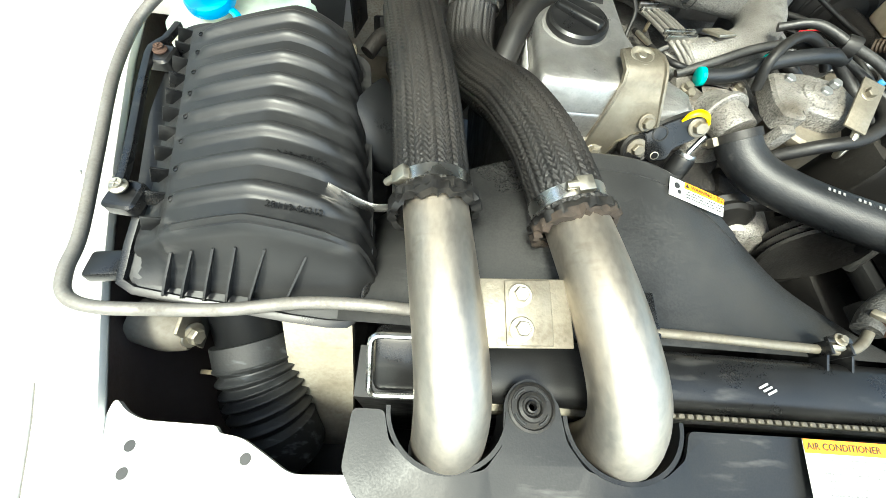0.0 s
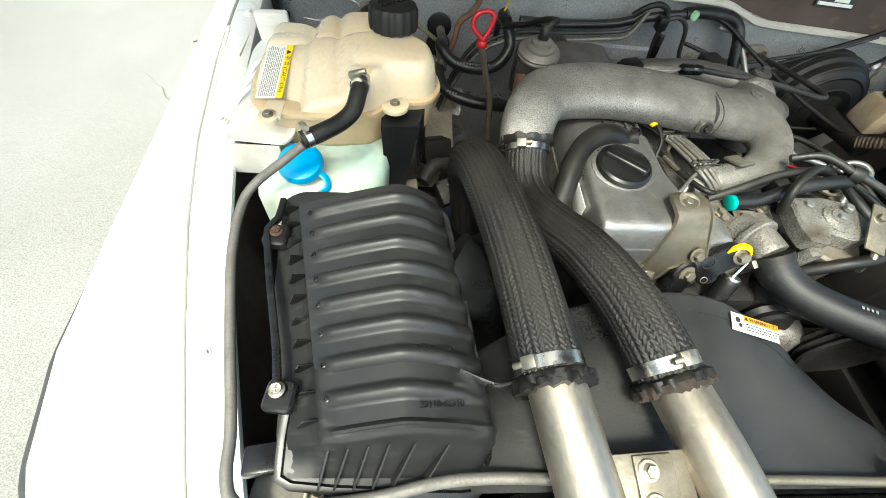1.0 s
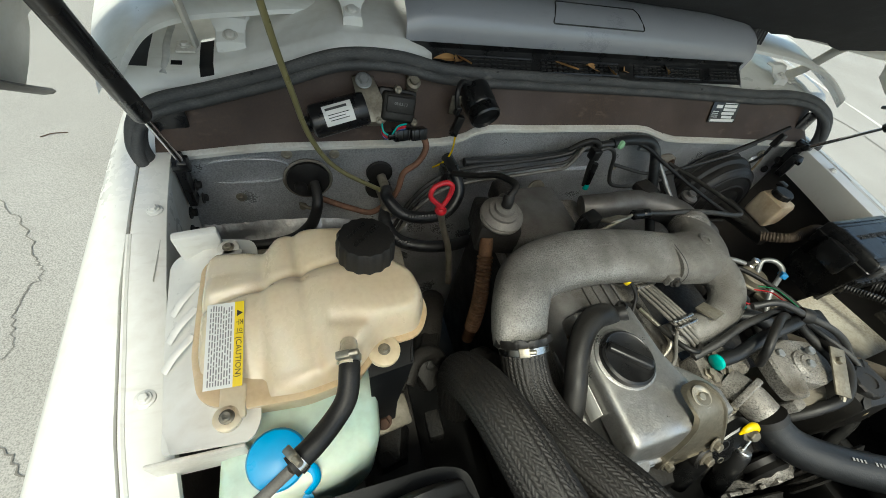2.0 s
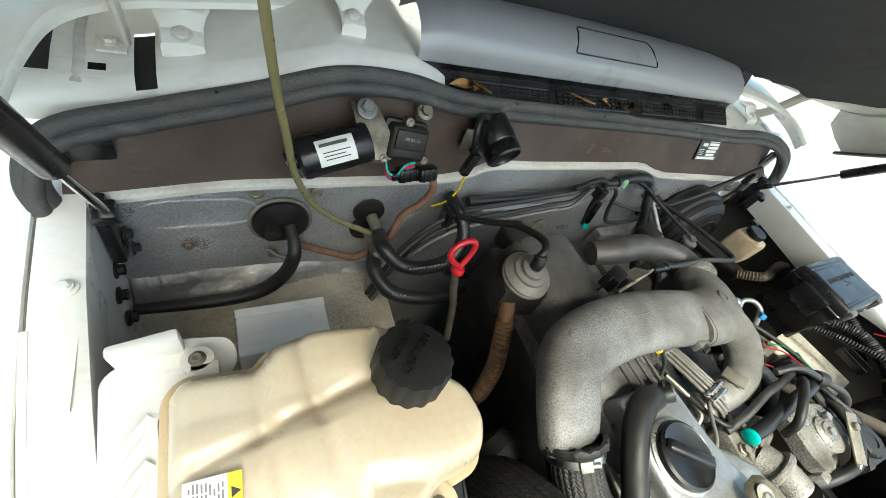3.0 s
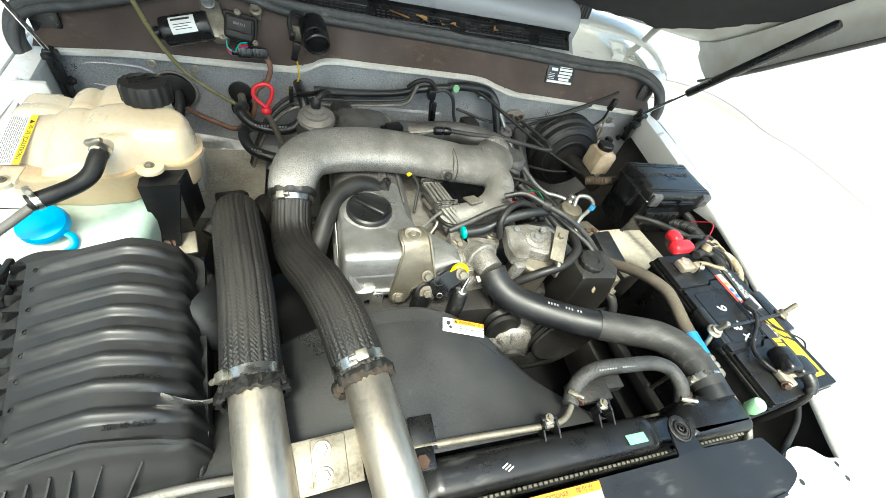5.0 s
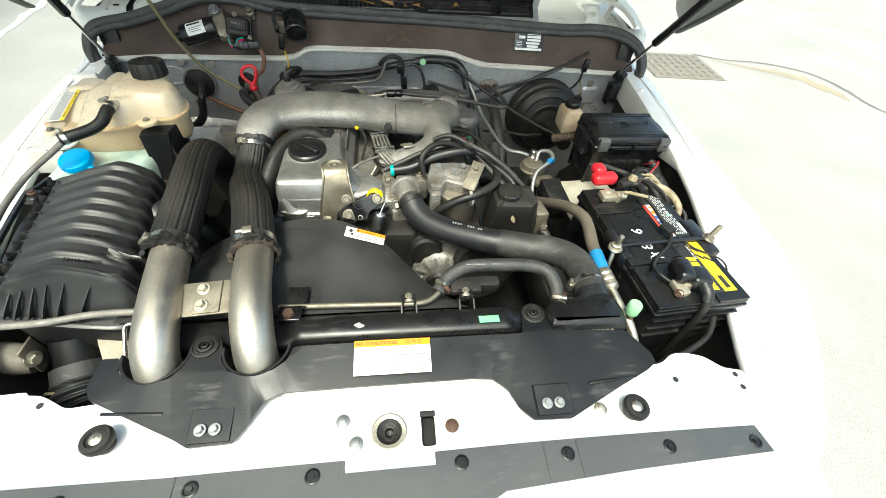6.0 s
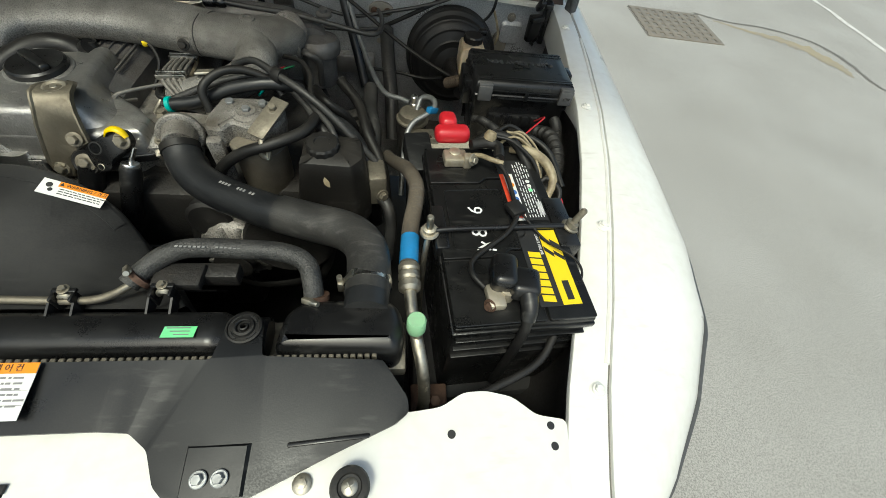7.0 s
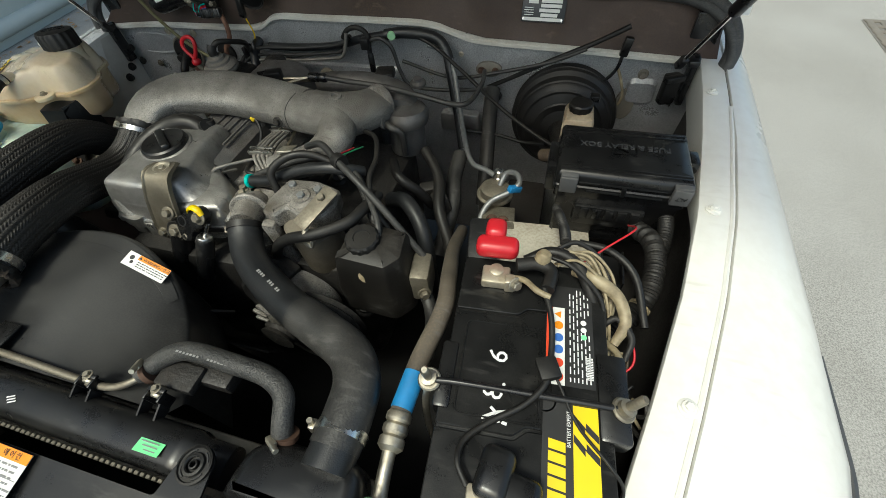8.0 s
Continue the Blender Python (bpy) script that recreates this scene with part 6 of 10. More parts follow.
for x in (0.3, -0.3):
    bm = B()
    box(bm, (0, 0, 0), (0.07, 0.004, 0.003), 0.001, pose(x, 0.042, cover_z(x, 0.042), 0, 0, 4 if x > 0 else -4))
    part("crease", bm, "plastic", cov_body)
# radiator mounting grommets
for x, y in ((-0.236, 0.119), (0.2105, 0.143)):
    z = cover_z(x, y) + 0.0005
    g = thing("mount_grommet", (x, y, z), "black rubber radiator mount set in the cover's tab", "grommet", "radiator mounts")
    bm = B()
    lathe(bm, (x, y, z), (0, 0, 1), [(0.0165, 0), (0.0168, 0.002), (0.015, 0.0028), (0.0142, 0.0012), (0.0105, 0.0012), (0.0098, 0.004), (0.0075, 0.0046), (0.0066, 0.0035), (0.0066, 0.0005), (0.0045, 0.0005), (0.004, 0.004), (0.0028, 0.0045), (0.0022, 0.0)], 40)
    part("grommet", bm, "rubber", g)
    for k in range(4):
        bm = B()
        a = radians(45 + 90 * k)
        tube(bm, [(x + 0.0124 * math.cos(a + b), y + 0.0124 * math.sin(a + b), z + 0.0012) for b in (-0.4, -0.13, 0.13, 0.4)], 0.0011, seg=6)
        part("slot", bm, "ink", g)
# air-conditioner label
AM = on_plane((0.005, 0.087, cover_z(0.005, 0.087) + 0.0012), (1, -0.005, 0), (0.005, 1, 0.16))
slab("label", 0, 0, 0.1, 0.046, "label", cov, AM, label="white air-conditioner label with an orange heading")
slab("label_heading", 0, 0.0185, 0.1, 0.009, "label_orange", cov, AM, 0.0005)
words("AIR CONDITIONER", 0.0064, AM @ pose(-0.0205, 0.0183, 0.0012), "ink", cov, "heading", 0.0001)
words("\uc5d0 \uc5b4 \ucee8", 0.0068, AM @ pose(0.028, 0.0183, 0.0012), "ink", cov, "heading", 0.0001)
rnd = random.Random(5)
bm = B()
for i in range(6):
    x = 0.006
    while x < 0.042:
        w = rnd.uniform(0.002, 0.008)
        box(bm, (x + w / 2, 0.0105 - 0.0045 * i, 0.0008), (w, 0.0016, 0.0001), 0)
        x += w + rnd.uniform(0.0008, 0.0022)
for i, line in enumerate(("\u2022 High pressure refrigerant", "   is charged.", "\u2022 Repair must be done by", "   qualified person only.", "\u2022 Consult service manual.", "Refrigerant   R-134a", "Charge   750\u00b150g")):
    words(line, 0.0034, AM @ pose(-0.0235, 0.0105 - 0.0043 * i, 0.001), "ink_grey", cov, "print_line", 0.0001)
part("small_print", bm, "ink_grey", cov, m=AM)
bm = B()
for y in (0.0005, -0.0115):
    box(bm, (0, y, 0.0008), (0.098, 0.0004, 0.0001), 0)
box(bm, (0.001, -0.004, 0.0008), (0.0004, 0.036, 0.0001), 0)
part("rules", bm, "ink_grey", cov, m=AM)

rad = thing("radiator", (0.05, 0.15, 0.6), "radiator with a black plastic top tank and crimped seam", "radiator")
bm = B()
rows = []
for x in (-0.3, -0.15, -0.138, -0.13, -0.12, 0.17, 0.18, 0.19, 0.225):
    w, h = (0.026, 0.016) if x < -0.135 else (0.021 + 0.003 * (x > -0.125), 0.0235) if x < 0.185 else (0.02, 0.014)
    rows.append([V(x, 0.15 + w * math.cos(a) * (abs(math.cos(a)) ** -0.35 if abs(math.cos(a)) > 1e-3 else 1), 0.935 + h * math.sin(a) * (abs(math.sin(a)) ** -0.3 if abs(math.sin(a)) > 1e-3 else 1)) for a in np.linspace(0, 2 * math.pi, 28, endpoint=False)])
loft(bm, rows)
part("top_tank", bm, "plastic", rad, sharp=50)
bm = B()
ol = round_outline([(0.234, 0.125), (0.362, 0.122), (0.368, 0.15), (0.362, 0.175), (0.35, 0.186), (0.262, 0.186), (0.24, 0.17)], 0.012, 4)
loft(bm, [ring_at(ol, i, z) for i, z in ((0.0, 0.9), (0.0, 0.944), (0.002, 0.951), (0.006, 0.9565), (0.011, 0.9595), (0.016, 0.961))])
part("end_tank", bm, "plastic", rad)
bm = B()
box(bm, (0.05, 0.15, 0.9), (0.64, 0.06, 0.022), 0.004)
part("header_plate", bm, "bracket", rad)
tooth = None
for k in range(64):
    x = -0.118 + 0.0072 * k
    bm = B()
    box(bm, (0, 0, 0), (0.0052, 0.004, 0.009), 0.0008, seg=1)
    if tooth is None:
        tooth = part("crimp_tooth", bm, "bracket", rad, m=Matrix.Translation((x, 0.1225, 0.9445)))
    else:
        bm.free()
        o = new("crimp_tooth", tooth.data)
        o.parent = rad
        o.location = (x + 0.118, 0.0, 0.0)
bm = B()
box(bm, (0.0, 0.15, 0.64), (0.74, 0.045, 0.5), 0)
part("core", bm, "fins", rad)
slab("label", 0, 0, 0.03, 0.0125, "label_green", rad, on_plane((0.147, 0.1445, 0.9603), (1, 0, 0), (0, 1, -0.15)), label="small green sticker")
bm = B()
for i in range(3):
    box(bm, (0.146 + 0.002 * i, 0.1485 - 0.0035 * i, 0.9612), (0.022 - 0.004 * i, 0.001, 0.0001), 0)
part("sticker_print", bm, "ink_grey", rad)
bm = B()
for i in range(3):
    box(bm, (0, 0, 0), (0.009, 0.0015, 0.0002), 0, pose(-0.045 + 0.003 * i, 0.1475 - 0.0022 * i, 0.9595, 0, 0, 25))
part("chalk_mark", bm, "paint_mark", rad)
# fixing clip with a rusty bolt at the left of the tank
bm = B()
box(bm, (-0.142, 0.172, 0.957), (0.034, 0.026, 0.006), 0.004, seg=3)
box(bm, (-0.135, 0.2, 0.957), (0.03, 0.04, 0.003), 0.001)
part("clip", bm, "plastic", rad)
bolt(rad, (-0.142, 0.168, 0.96), (0, 0, 1), 0.0085, "rust", False)
# left end of the radiator tank in its pale crimped header, as a box
ib = thing("tank_left_end", (-0.34, 0.145, 0.95), "black left end of the radiator tank in a pale crimped metal rim", "box")
IM = on_plane((-0.327, 0.146, 0.945), (1, 0.03, 0), (-0.03, 1, 0.9))
bm = B()
ol = round_outline([(-0.027, -0.026), (0.033, -0.026), (0.033, 0.026), (-0.027, 0.026)], 0.008)
tube(bm, [IM @ V(x, y, 0.002) for x, y in ol] + [IM @ V(*ol[0], 0.002)], 0.0026, seg=8, steps=1)
part("rim", bm, "bright", ib)
bm = B()
box(bm, (0.003, 0, -0.012), (0.056, 0.05, 0.024), 0.006, IM)
part("body", bm, "plastic", ib)

# ---- fan shroud ----
shroud = thing("fan_shroud", (-0.13, 0.27, 0.8), "large dusty black plastic fan shroud behind the radiator", "fan shroud")
REAR = [(-0.4, 0.30, 0.865), (-0.34, 0.33, 0.905), (-0.28, 0.352, 0.935), (-0.2, 0.368, 0.952), (-0.13, 0.374, 0.956), (-0.07, 0.366, 0.95), (-0.01, 0.338, 0.928), (0.03, 0.3, 0.912), (0.06, 0.262, 0.908), (0.095, 0.222, 0.916), (0.125, 0.192, 0.925)]
rear = smooth_path(REAR, 5)
nr = len(rear) - 1
rows = []
for k, p in enumerate(rear):
    f = k / nr
    q = V(-0.385 + 0.515 * f, 0.178, 0.945)
    row = []
    for j in range(15):
        t = j / 14
        c = q.lerp(p, t)
        c.z += 0.012 * math.sin(math.pi * t) * (1 - f)
        row.append(c)
    d = (p - q).normalized()
    row += [p + V(0, 0, -0.0015) + d * 0.003, p + V(0, 0, -0.006) + d * 0.0045, p + d * 0.005 + V(0, 0, -0.03), p + d * 0.006 + V(0, 0, -0.11)]
    rows.append(row)
bm = B()
loft(bm, rows, closed=False)
part("shell", bm, "shroud", shroud, sharp=50)
# raised band along the rear edge
bm = B()
loft(bm, [[p.lerp(q, 0.012) + V(0, 0, 0.0022), p.lerp(q, 0.11) + V(0, 0, 0.0028 + 0.0), p.lerp(q, 0.115) + V(0, 0, 0.0)] for p, q in ((rear[k], V(-0.385 + 0.515 * k / nr, 0.178, 0.945)) for k in range(8, 34))], closed=False)
part("edge_band", bm, "shroud", shroud)
WM = on_plane((-0.041, 0.3385, 0.9465), (0.066, -0.010, -0.016), (0.1, 1, 0.2))
slab("label", 0, 0, 0.07, 0.021, "label", shroud, WM, label="white warning sticker with an orange heading")
slab("label_heading", 0.009, 0.0068, 0.052, 0.0072, "label_orange", shroud, WM, 0.0005)
words("\u25b2 WARNING / \uacbd\uace0", 0.0058, WM @ pose(0.009, 0.0066, 0.0012), "ink", shroud, "heading", 0.0001)
bm = B()
rnd = random.Random(6)
for i in range(3):
    x = -0.014
    while x < 0.03:
        w = rnd.uniform(0.002, 0.006)
        box(bm, (x + w / 2, 0.0005 - 0.0032 * i, 0.0008), (w, 0.0012, 0.0001), 0)
        x += w + rnd.uniform(0.0006, 0.0015)
lathe(bm, (-0.026, 0.003, 0.0006), (0, 0, 1), [(0.0036, 0), (0.0036, 0.0003)], 8)
lathe(bm, (-0.0225, -0.003, 0.0006), (0, 0, 1), [(0.0026, 0), (0.0026, 0.0003)], 8)
part("small_print", bm, "ink", shroud, m=WM)

# bleed pipe, its clips and the small radiator hose
cable("bleed_pipe", [(-0.16, 0.186, 0.955), (-0.08, 0.185, 0.9545), (0.0, 0.183, 0.954), (0.045, 0.183, 0.954), (0.065, 0.19, 0.953), (0.082, 0.206, 0.953)], 0.0042, "bracket", "thin corroded steel bleed pipe along the radiator", "pipe", 10)
for x, y in ((0.03, 0.184), (0.118, 0.19)):
    cl = thing("pipe_clip", (x, y, 0.95), "black plastic pipe clip on the shroud edge", "clip", "pipe clips")
    bm = B()
    for s in (-1, 1):
        box(bm, (x + s * 0.009, y - 0.002, 0.955), (0.003, 0.012, 0.022), 0.001)
    box(bm, (x, y + 0.004, 0.965), (0.022, 0.005, 0.004), 0.001)
    part("clip", bm, "plastic", cl)
    bm = B()
    tube(bm, [(x - 0.006, y, 0.955), (x - 0.003, y - 0.001, 0.962), (x + 0.004, y - 0.001, 0.962), (x + 0.006, y, 0.954)], 0.003, seg=8)
    part("spring", bm, "zinc", cl)
    bolt(cl, (x, y + 0.004, 0.967), (0, 0, 1), 0.0036, "bracket")
    for s in (-1, 1):
        bm = B()
        loft(bm, [[V(x + s * 0.011 + d, y - 0.008, 0.962), V(x + s * 0.011 + d, y - 0.034, 0.951), V(x + s * 0.011 + d, y - 0.034, 0.945), V(x + s * 0.011 + d, y - 0.008, 0.945)] for d in (-0.0011, 0.0011)])
        part("rib", bm, "plastic", cl)
bm = B()
box(bm, (0.122, 0.215, 0.95), (0.05, 0.03, 0.012), 0.003, pose(0, 0, 0))
box(bm, (0.135, 0.225, 0.94), (0.09, 0.02, 0.02), 0.003)
tagged(part("shroud_bracket", bm, "engine"), "dusty black bracket behind the radiator", "bracket")
sh = thing("heater_hose", (0.18, 0.22, 0.95), "curved grey-black radiator hose with printed marks", "hose")
SP = [(0.076, 0.203, 0.9525), (0.088, 0.219, 0.957), (0.107, 0.233, 0.965), (0.135, 0.239, 0.971), (0.19, 0.237, 0.973), (0.232, 0.234, 0.972), (0.257, 0.222, 0.969), (0.266, 0.2, 0.962), (0.268, 0.18, 0.942)]
bm = B()
tube(bm, SP, 0.0108, seg=20, steps=8)
part("hose", bm, "hose_mesh", sh)
clamp(sh, (0.087, 0.2085, 0.955), (0.6, 0.6, 0.25), 0.0112, 0.006, 1.0, material="rust")
clamp(sh, (0.2715, 0.19, 0.951), (0, 0.6, 0.8), 0.0112, 0.006, 1.0, material="rust")
bm = B()
for i in range(22):
    if i in (7, 8, 15):
        continue
    x = 0.125 + 0.0045 * i
    box(bm, (x, 0.2325 - 0.00005 * i, 0.9825 - 0.00004 * i), (0.003, 0.0022, 0.0003), 0)
part("printed_marks", bm, "marks", sh)

# main radiator hose
mh = thing("radiator_hose", (0.2, 0.36, 0.9), "thick black radiator hose with a worn grey elbow", "hose")
HP = [(0.045, 0.446, 0.935), (0.056, 0.425, 0.924), (0.078, 0.4, 0.918), (0.125, 0.368, 0.92), (0.19, 0.334, 0.928), (0.25, 0.31, 0.936), (0.296, 0.288, 0.945), (0.32, 0.258, 0.952), (0.326, 0.222, 0.954), (0.325, 0.17, 0.953)]
bm = B()
tube(bm, HP, 0.0245, seg=36, steps=10)
part("hose", bm, "hose", mh)
bm = B()
tube(bm, [(0.205, 0.328, 0.93), (0.25, 0.31, 0.936), (0.296, 0.288, 0.945), (0.32, 0.258, 0.952), (0.326, 0.222, 0.954), (0.325, 0.19, 0.953)], 0.0256, seg=36, steps=10)
part("outer_sleeve", bm, "rubber_grey", mh, "worn grey outer sleeve")
clamp(mh, (0.0455, 0.445, 0.9345), (0.3, -0.8, -0.45), 0.0252, 0.01, 3.4, material="rubber")
clamp(mh, (0.3255, 0.205, 0.952), (0, 1, -0.1), 0.0262, 0.01, 0.0)
bm = B()
for i in range(12):
    if i in (4, 5, 9):
        continue
    box(bm, (0, 0, 0), (0.0028, 0.0042, 0.0006), 0, pose(0.122 + 0.0044 * i, 0.3695 - 0.0023 * i, 0.9452 + 0.00045 * i, 0, 0, -28))
part("printed_marks", bm, "marks", mh)

# crank pulley, viscous fan and belts, deep behind the shroud
pul = thing("pulley", (0.18, 0.36, 0.72), "dark steel belt pulley at the front of the engine", "pulley", "belt pulleys")
bm = B()
lathe(bm, (0.195, 0.37, 0.84), (0, -1, 0.1), [(0.062, 0), (0.066, 0.003), (0.06, 0.008), (0.066, 0.013), (0.06, 0.018), (0.066, 0.023), (0.062, 0.026), (0.05, 0.024), (0.02, 0.02), (0.0, 0.02)], 44)
part("wheel", bm, "engine", pul)
bm = B()
lathe(bm, (0.075, 0.4, 0.85), (0, -1, 0.15), [(0.03, 0), (0.034, 0.004), (0.03, 0.012), (0.034, 0.02), (0.028, 0.024), (0.016, 0.022), (0.0, 0.026)], 36)
part("idler", bm, "rubber", pul)
bm = B()
lathe(bm, (-0.15, 0.37, 0.7), (0, -1, 0), [(0.06, 0), (0.07, 0.01), (0.07, 0.03), (0.04, 0.045), (0.0, 0.045)], 36)
fan = tagged(part("cooling_fan", bm, "engine"), "black cooling fan behind the shroud", "fan")
for k in range(9):
    bm = B()
    box(bm, (0.13, 0, 0), (0.15, 0.004, 0.05), 0.001, Matrix.Translation((-0.15, 0.345, 0.7)) @ Matrix.Rotation(2 * math.pi * k / 9, 4, "Y") @ Matrix.Rotation(0.5, 4, "X"))
    part("blade", bm, "engine", fan)
bm = B()
tube(bm, [(0.26, 0.352, 0.84), (0.2, 0.35, 0.905), (0.1, 0.385, 0.885), (0.04, 0.385, 0.8), (0.1, 0.365, 0.7), (0.22, 0.352, 0.74), (0.26, 0.352, 0.84)], 0.006, seg=8, steps=8, shape=(0.6, 1.6))
tagged(part("drive_belt", bm, "rubber"), "black ribbed drive belt", "belt")

# ---- engine ----
eng = thing("engine_block", (-0.05, 0.65, 0.5), "grimy dark engine block and cylinder head", "engine")
bm = B()
box(bm, (-0.08, 0.68, 0.68), (0.3, 0.5, 0.4), 0.03)
box(bm, (0.1, 0.62, 0.7), (0.22, 0.36, 0.32), 0.03)
box(bm, (-0.07, 0.435, 0.8), (0.26, 0.06, 0.16), 0.015)
part("block", bm, "engine", eng)
bm = B()
ol = round_outline([(-0.215, 0.45), (-0.03, 0.45), (0.0, 0.5), (0.0, 0.92), (-0.215, 0.92)], 0.02)
loft(bm, [[V(x, y, z) for x, y in ol] for z in (0.86, 0.905)])
part("cylinder_head", bm, "cast_rough", eng)
rnd = random.Random(12)
for k in range(26):
    bm = B()
    x, y = rnd.uniform(-0.2, 0.3), rnd.uniform(0.42, 0.8)
    if y < 0.62 and x < 0.02:
        y += 0.25
    z = rnd.uniform(0.8, 0.865)
    if k % 3:
        box(bm, (0, 0, 0), (rnd.uniform(0.02, 0.05), rnd.uniform(0.02, 0.06), rnd.uniform(0.02, 0.05)), 0.005, pose(x, y, z, rnd.uniform(-20, 20), rnd.uniform(-20, 20), rnd.uniform(0, 90)))
    else:
        lathe(bm, (x, y, z - 0.02), (rnd.uniform(-0.4, 0.4), -0.4, 1), [(0.014, 0), (0.016, 0.004), (0.016, 0.03), (0.01, 0.035), (0.009, 0.045)], 16)
    part("casting_boss", bm, "engine", eng)

# valve cover: bright front hood over the oil filler, dark rear part
vc = thing("valve_cover", (-0.12, 0.55, 0.9), "bright cast-aluminium valve cover with a black oil cap", "valve cover")


def dense_ring(ring, k=4):
    n = len(ring)
    out = []
    for i in range(n):
        a, b, c, d = ring[i - 1], ring[i], ring[(i + 1) % n], ring[(i + 2) % n]
        for j in range(k):
            t = j / k
            out.append(0.5 * ((2 * b) + (c - a) * t + (2 * a - 5 * b + 4 * c - d) * t * t + (3 * b - a - 3 * c + d) * t ** 3))
    return out


# front hood: a flanged lower casting with a raised plateau round the filler
LOW = round_outline([(-0.219, 0.433), (-0.08, 0.436), (0.0, 0.455), (0.002, 0.5), (-0.03, 0.532), (-0.088, 0.572), (-0.092, 0.645), (-0.206, 0.645), (-0.219, 0.56)], 0.011, 4)
bm = B()
loft(bm, [ring_at(LOW, i, z) for i, z in ((0.0, 0.905), (0.0, 0.912), (0.0012, 0.9135), (0.005, 0.914), (0.009, 0.94), (0.0105, 0.9445), (0.0135, 0.9475), (0.018, 0.949), (0.05, 0.95), (0.1, 0.951))])
part("lower_hood", bm, "cast_bright", vc, sharp=32)
HIGH = (
    (0.945, [(-0.2125, 0.443), (-0.1, 0.446), (-0.05, 0.466), (-0.044, 0.5), (-0.06, 0.522), (-0.09, 0.562), (-0.096, 0.638), (-0.2, 0.638), (-0.2125, 0.56)]),
    (0.956, [(-0.212, 0.446), (-0.102, 0.449), (-0.066, 0.47), (-0.06, 0.5), (-0.07, 0.519), (-0.092, 0.56), (-0.097, 0.636), (-0.2, 0.636), (-0.212, 0.56)]),
    (0.972, [(-0.21, 0.451), (-0.106, 0.454), (-0.082, 0.474), (-0.077, 0.5), (-0.083, 0.516), (-0.096, 0.556), (-0.1, 0.633), (-0.198, 0.633), (-0.21, 0.56)]),
    (0.9765, [(-0.2085, 0.4535), (-0.1075, 0.4565), (-0.085, 0.476), (-0.08, 0.5), (-0.086, 0.514), (-0.098, 0.554), (-0.102, 0.631), (-0.1965, 0.631), (-0.2085, 0.56)]),
    (0.979, [(-0.2055, 0.458), (-0.11, 0.461), (-0.09, 0.479), (-0.086, 0.5), (-0.091, 0.512), (-0.102, 0.552), (-0.105, 0.628), (-0.194, 0.628), (-0.2055, 0.56)]),
    (0.9802, [(-0.2, 0.465), (-0.114, 0.468), (-0.098, 0.484), (-0.095, 0.5), (-0.098, 0.511), (-0.108, 0.55), (-0.11, 0.622), (-0.189, 0.622), (-0.2, 0.56)]),
)
bm = B()
loft(bm, [[V(x, y, z) for x, y in round_outline(o, 0.009, 4)] for z, o in HIGH])
front = part("front_hood", bm, "cast_bright", vc, sharp=34)
bm = B()
ol = round_outline([(-0.08, 0.434), (0.003, 0.453), (0.005, 0.502), (-0.03, 0.536)], 0.012, 4)
loft(bm, [ring_at(ol, 0, 0.904), ring_at(ol, 0, 0.9125)])
part("gasket", bm, "rubber", vc)
# curved hollow pressed into the front face
bm = B()
tube(bm, [(-0.199, 0.452, 0.955), (-0.196, 0.445, 0.942), (-0.19, 0.4405, 0.925), (-0.182, 0.4385, 0.914)], [0.003, 0.007, 0.009, 0.01], seg=14, steps=5, shape=(1, 0.5))
part("corner_hollow", bm, "cast", vc)
# corner pad with its bolt
bm = B()
loft(bm, [dense_ring([V(-0.21, 0.437, z), V(-0.165, 0.43, z), V(-0.16, 0.46, z), V(-0.2, 0.465, z)], 5) for z in (0.9, 0.917, 0.92)])
part("corner_pad", bm, "cast_bright", vc)
bolt(vc, (-0.19, 0.446, 0.921), (0, -0.2, 1), 0.0065, "bracket")
bolt(vc, (-0.118, 0.438, 0.905), (0, -0.8, 0.6), 0.0065, "bracket")
for k, x in enumerate((-0.185, -0.155)):
    bm = B()
    box(bm, (x, 0.436, 0.895), (0.022, 0.006, 0.03), 0.002)
    part("lug", bm, "cast_bright", vc)
# rear dark part
bm = B()
sect = [(-0.212, 0.885), (-0.212, 0.925), (-0.2, 0.945), (-0.18, 0.955), (-0.12, 0.957), (-0.095, 0.953), (-0.075, 0.935), (-0.07, 0.885)]
loft(bm, [[V(x, y, z + 0.01 * (y > 0.72)) for x, z in sect] for y in (0.56, 0.6, 0.7, 0.73, 0.9)])
rear_part = part("rear_cover", bm, "cover_dark", vc)
for k in range(4):
    bm = B()
    box(bm, (-0.145 + 0.018 * k, 0.7, 0.9575), (0.004, 0.2, 0.004), 0.001)
    part("rib", bm, "cover_dark", rear_part)
bm = B()
box(bm, (0, 0, 0), (0.001, 0.06, 0.034), 0.0003, pose(-0.2145, 0.53, 0.94, 0, -3, 0))
part("torn_label", bm, "label", vc, "scuffed remains of a paper label")
# oil cap
cap = B()
O = V(-0.161, 0.553, 0.9795)
lathe(cap, O, (0, -0.05, 1), [(0.043, 0), (0.043, 0.0015), (0.0405, 0.003), (0.037, 0.003)], 48)
part("filler_ring", cap, "cast_bright", vc)
cap = B()
lathe(cap, O + V(0, 0, 0.0015), (0, -0.05, 1), [(0.0375, 0), (0.0382, 0.003), (0.0372, 0.008), (0.034, 0.0105), (0.0325, 0.0095), (0.0, 0.0095)], 60)
oc = part("oil_cap", cap, "plastic", vc, "black ribbed oil filler cap")
cap = B()
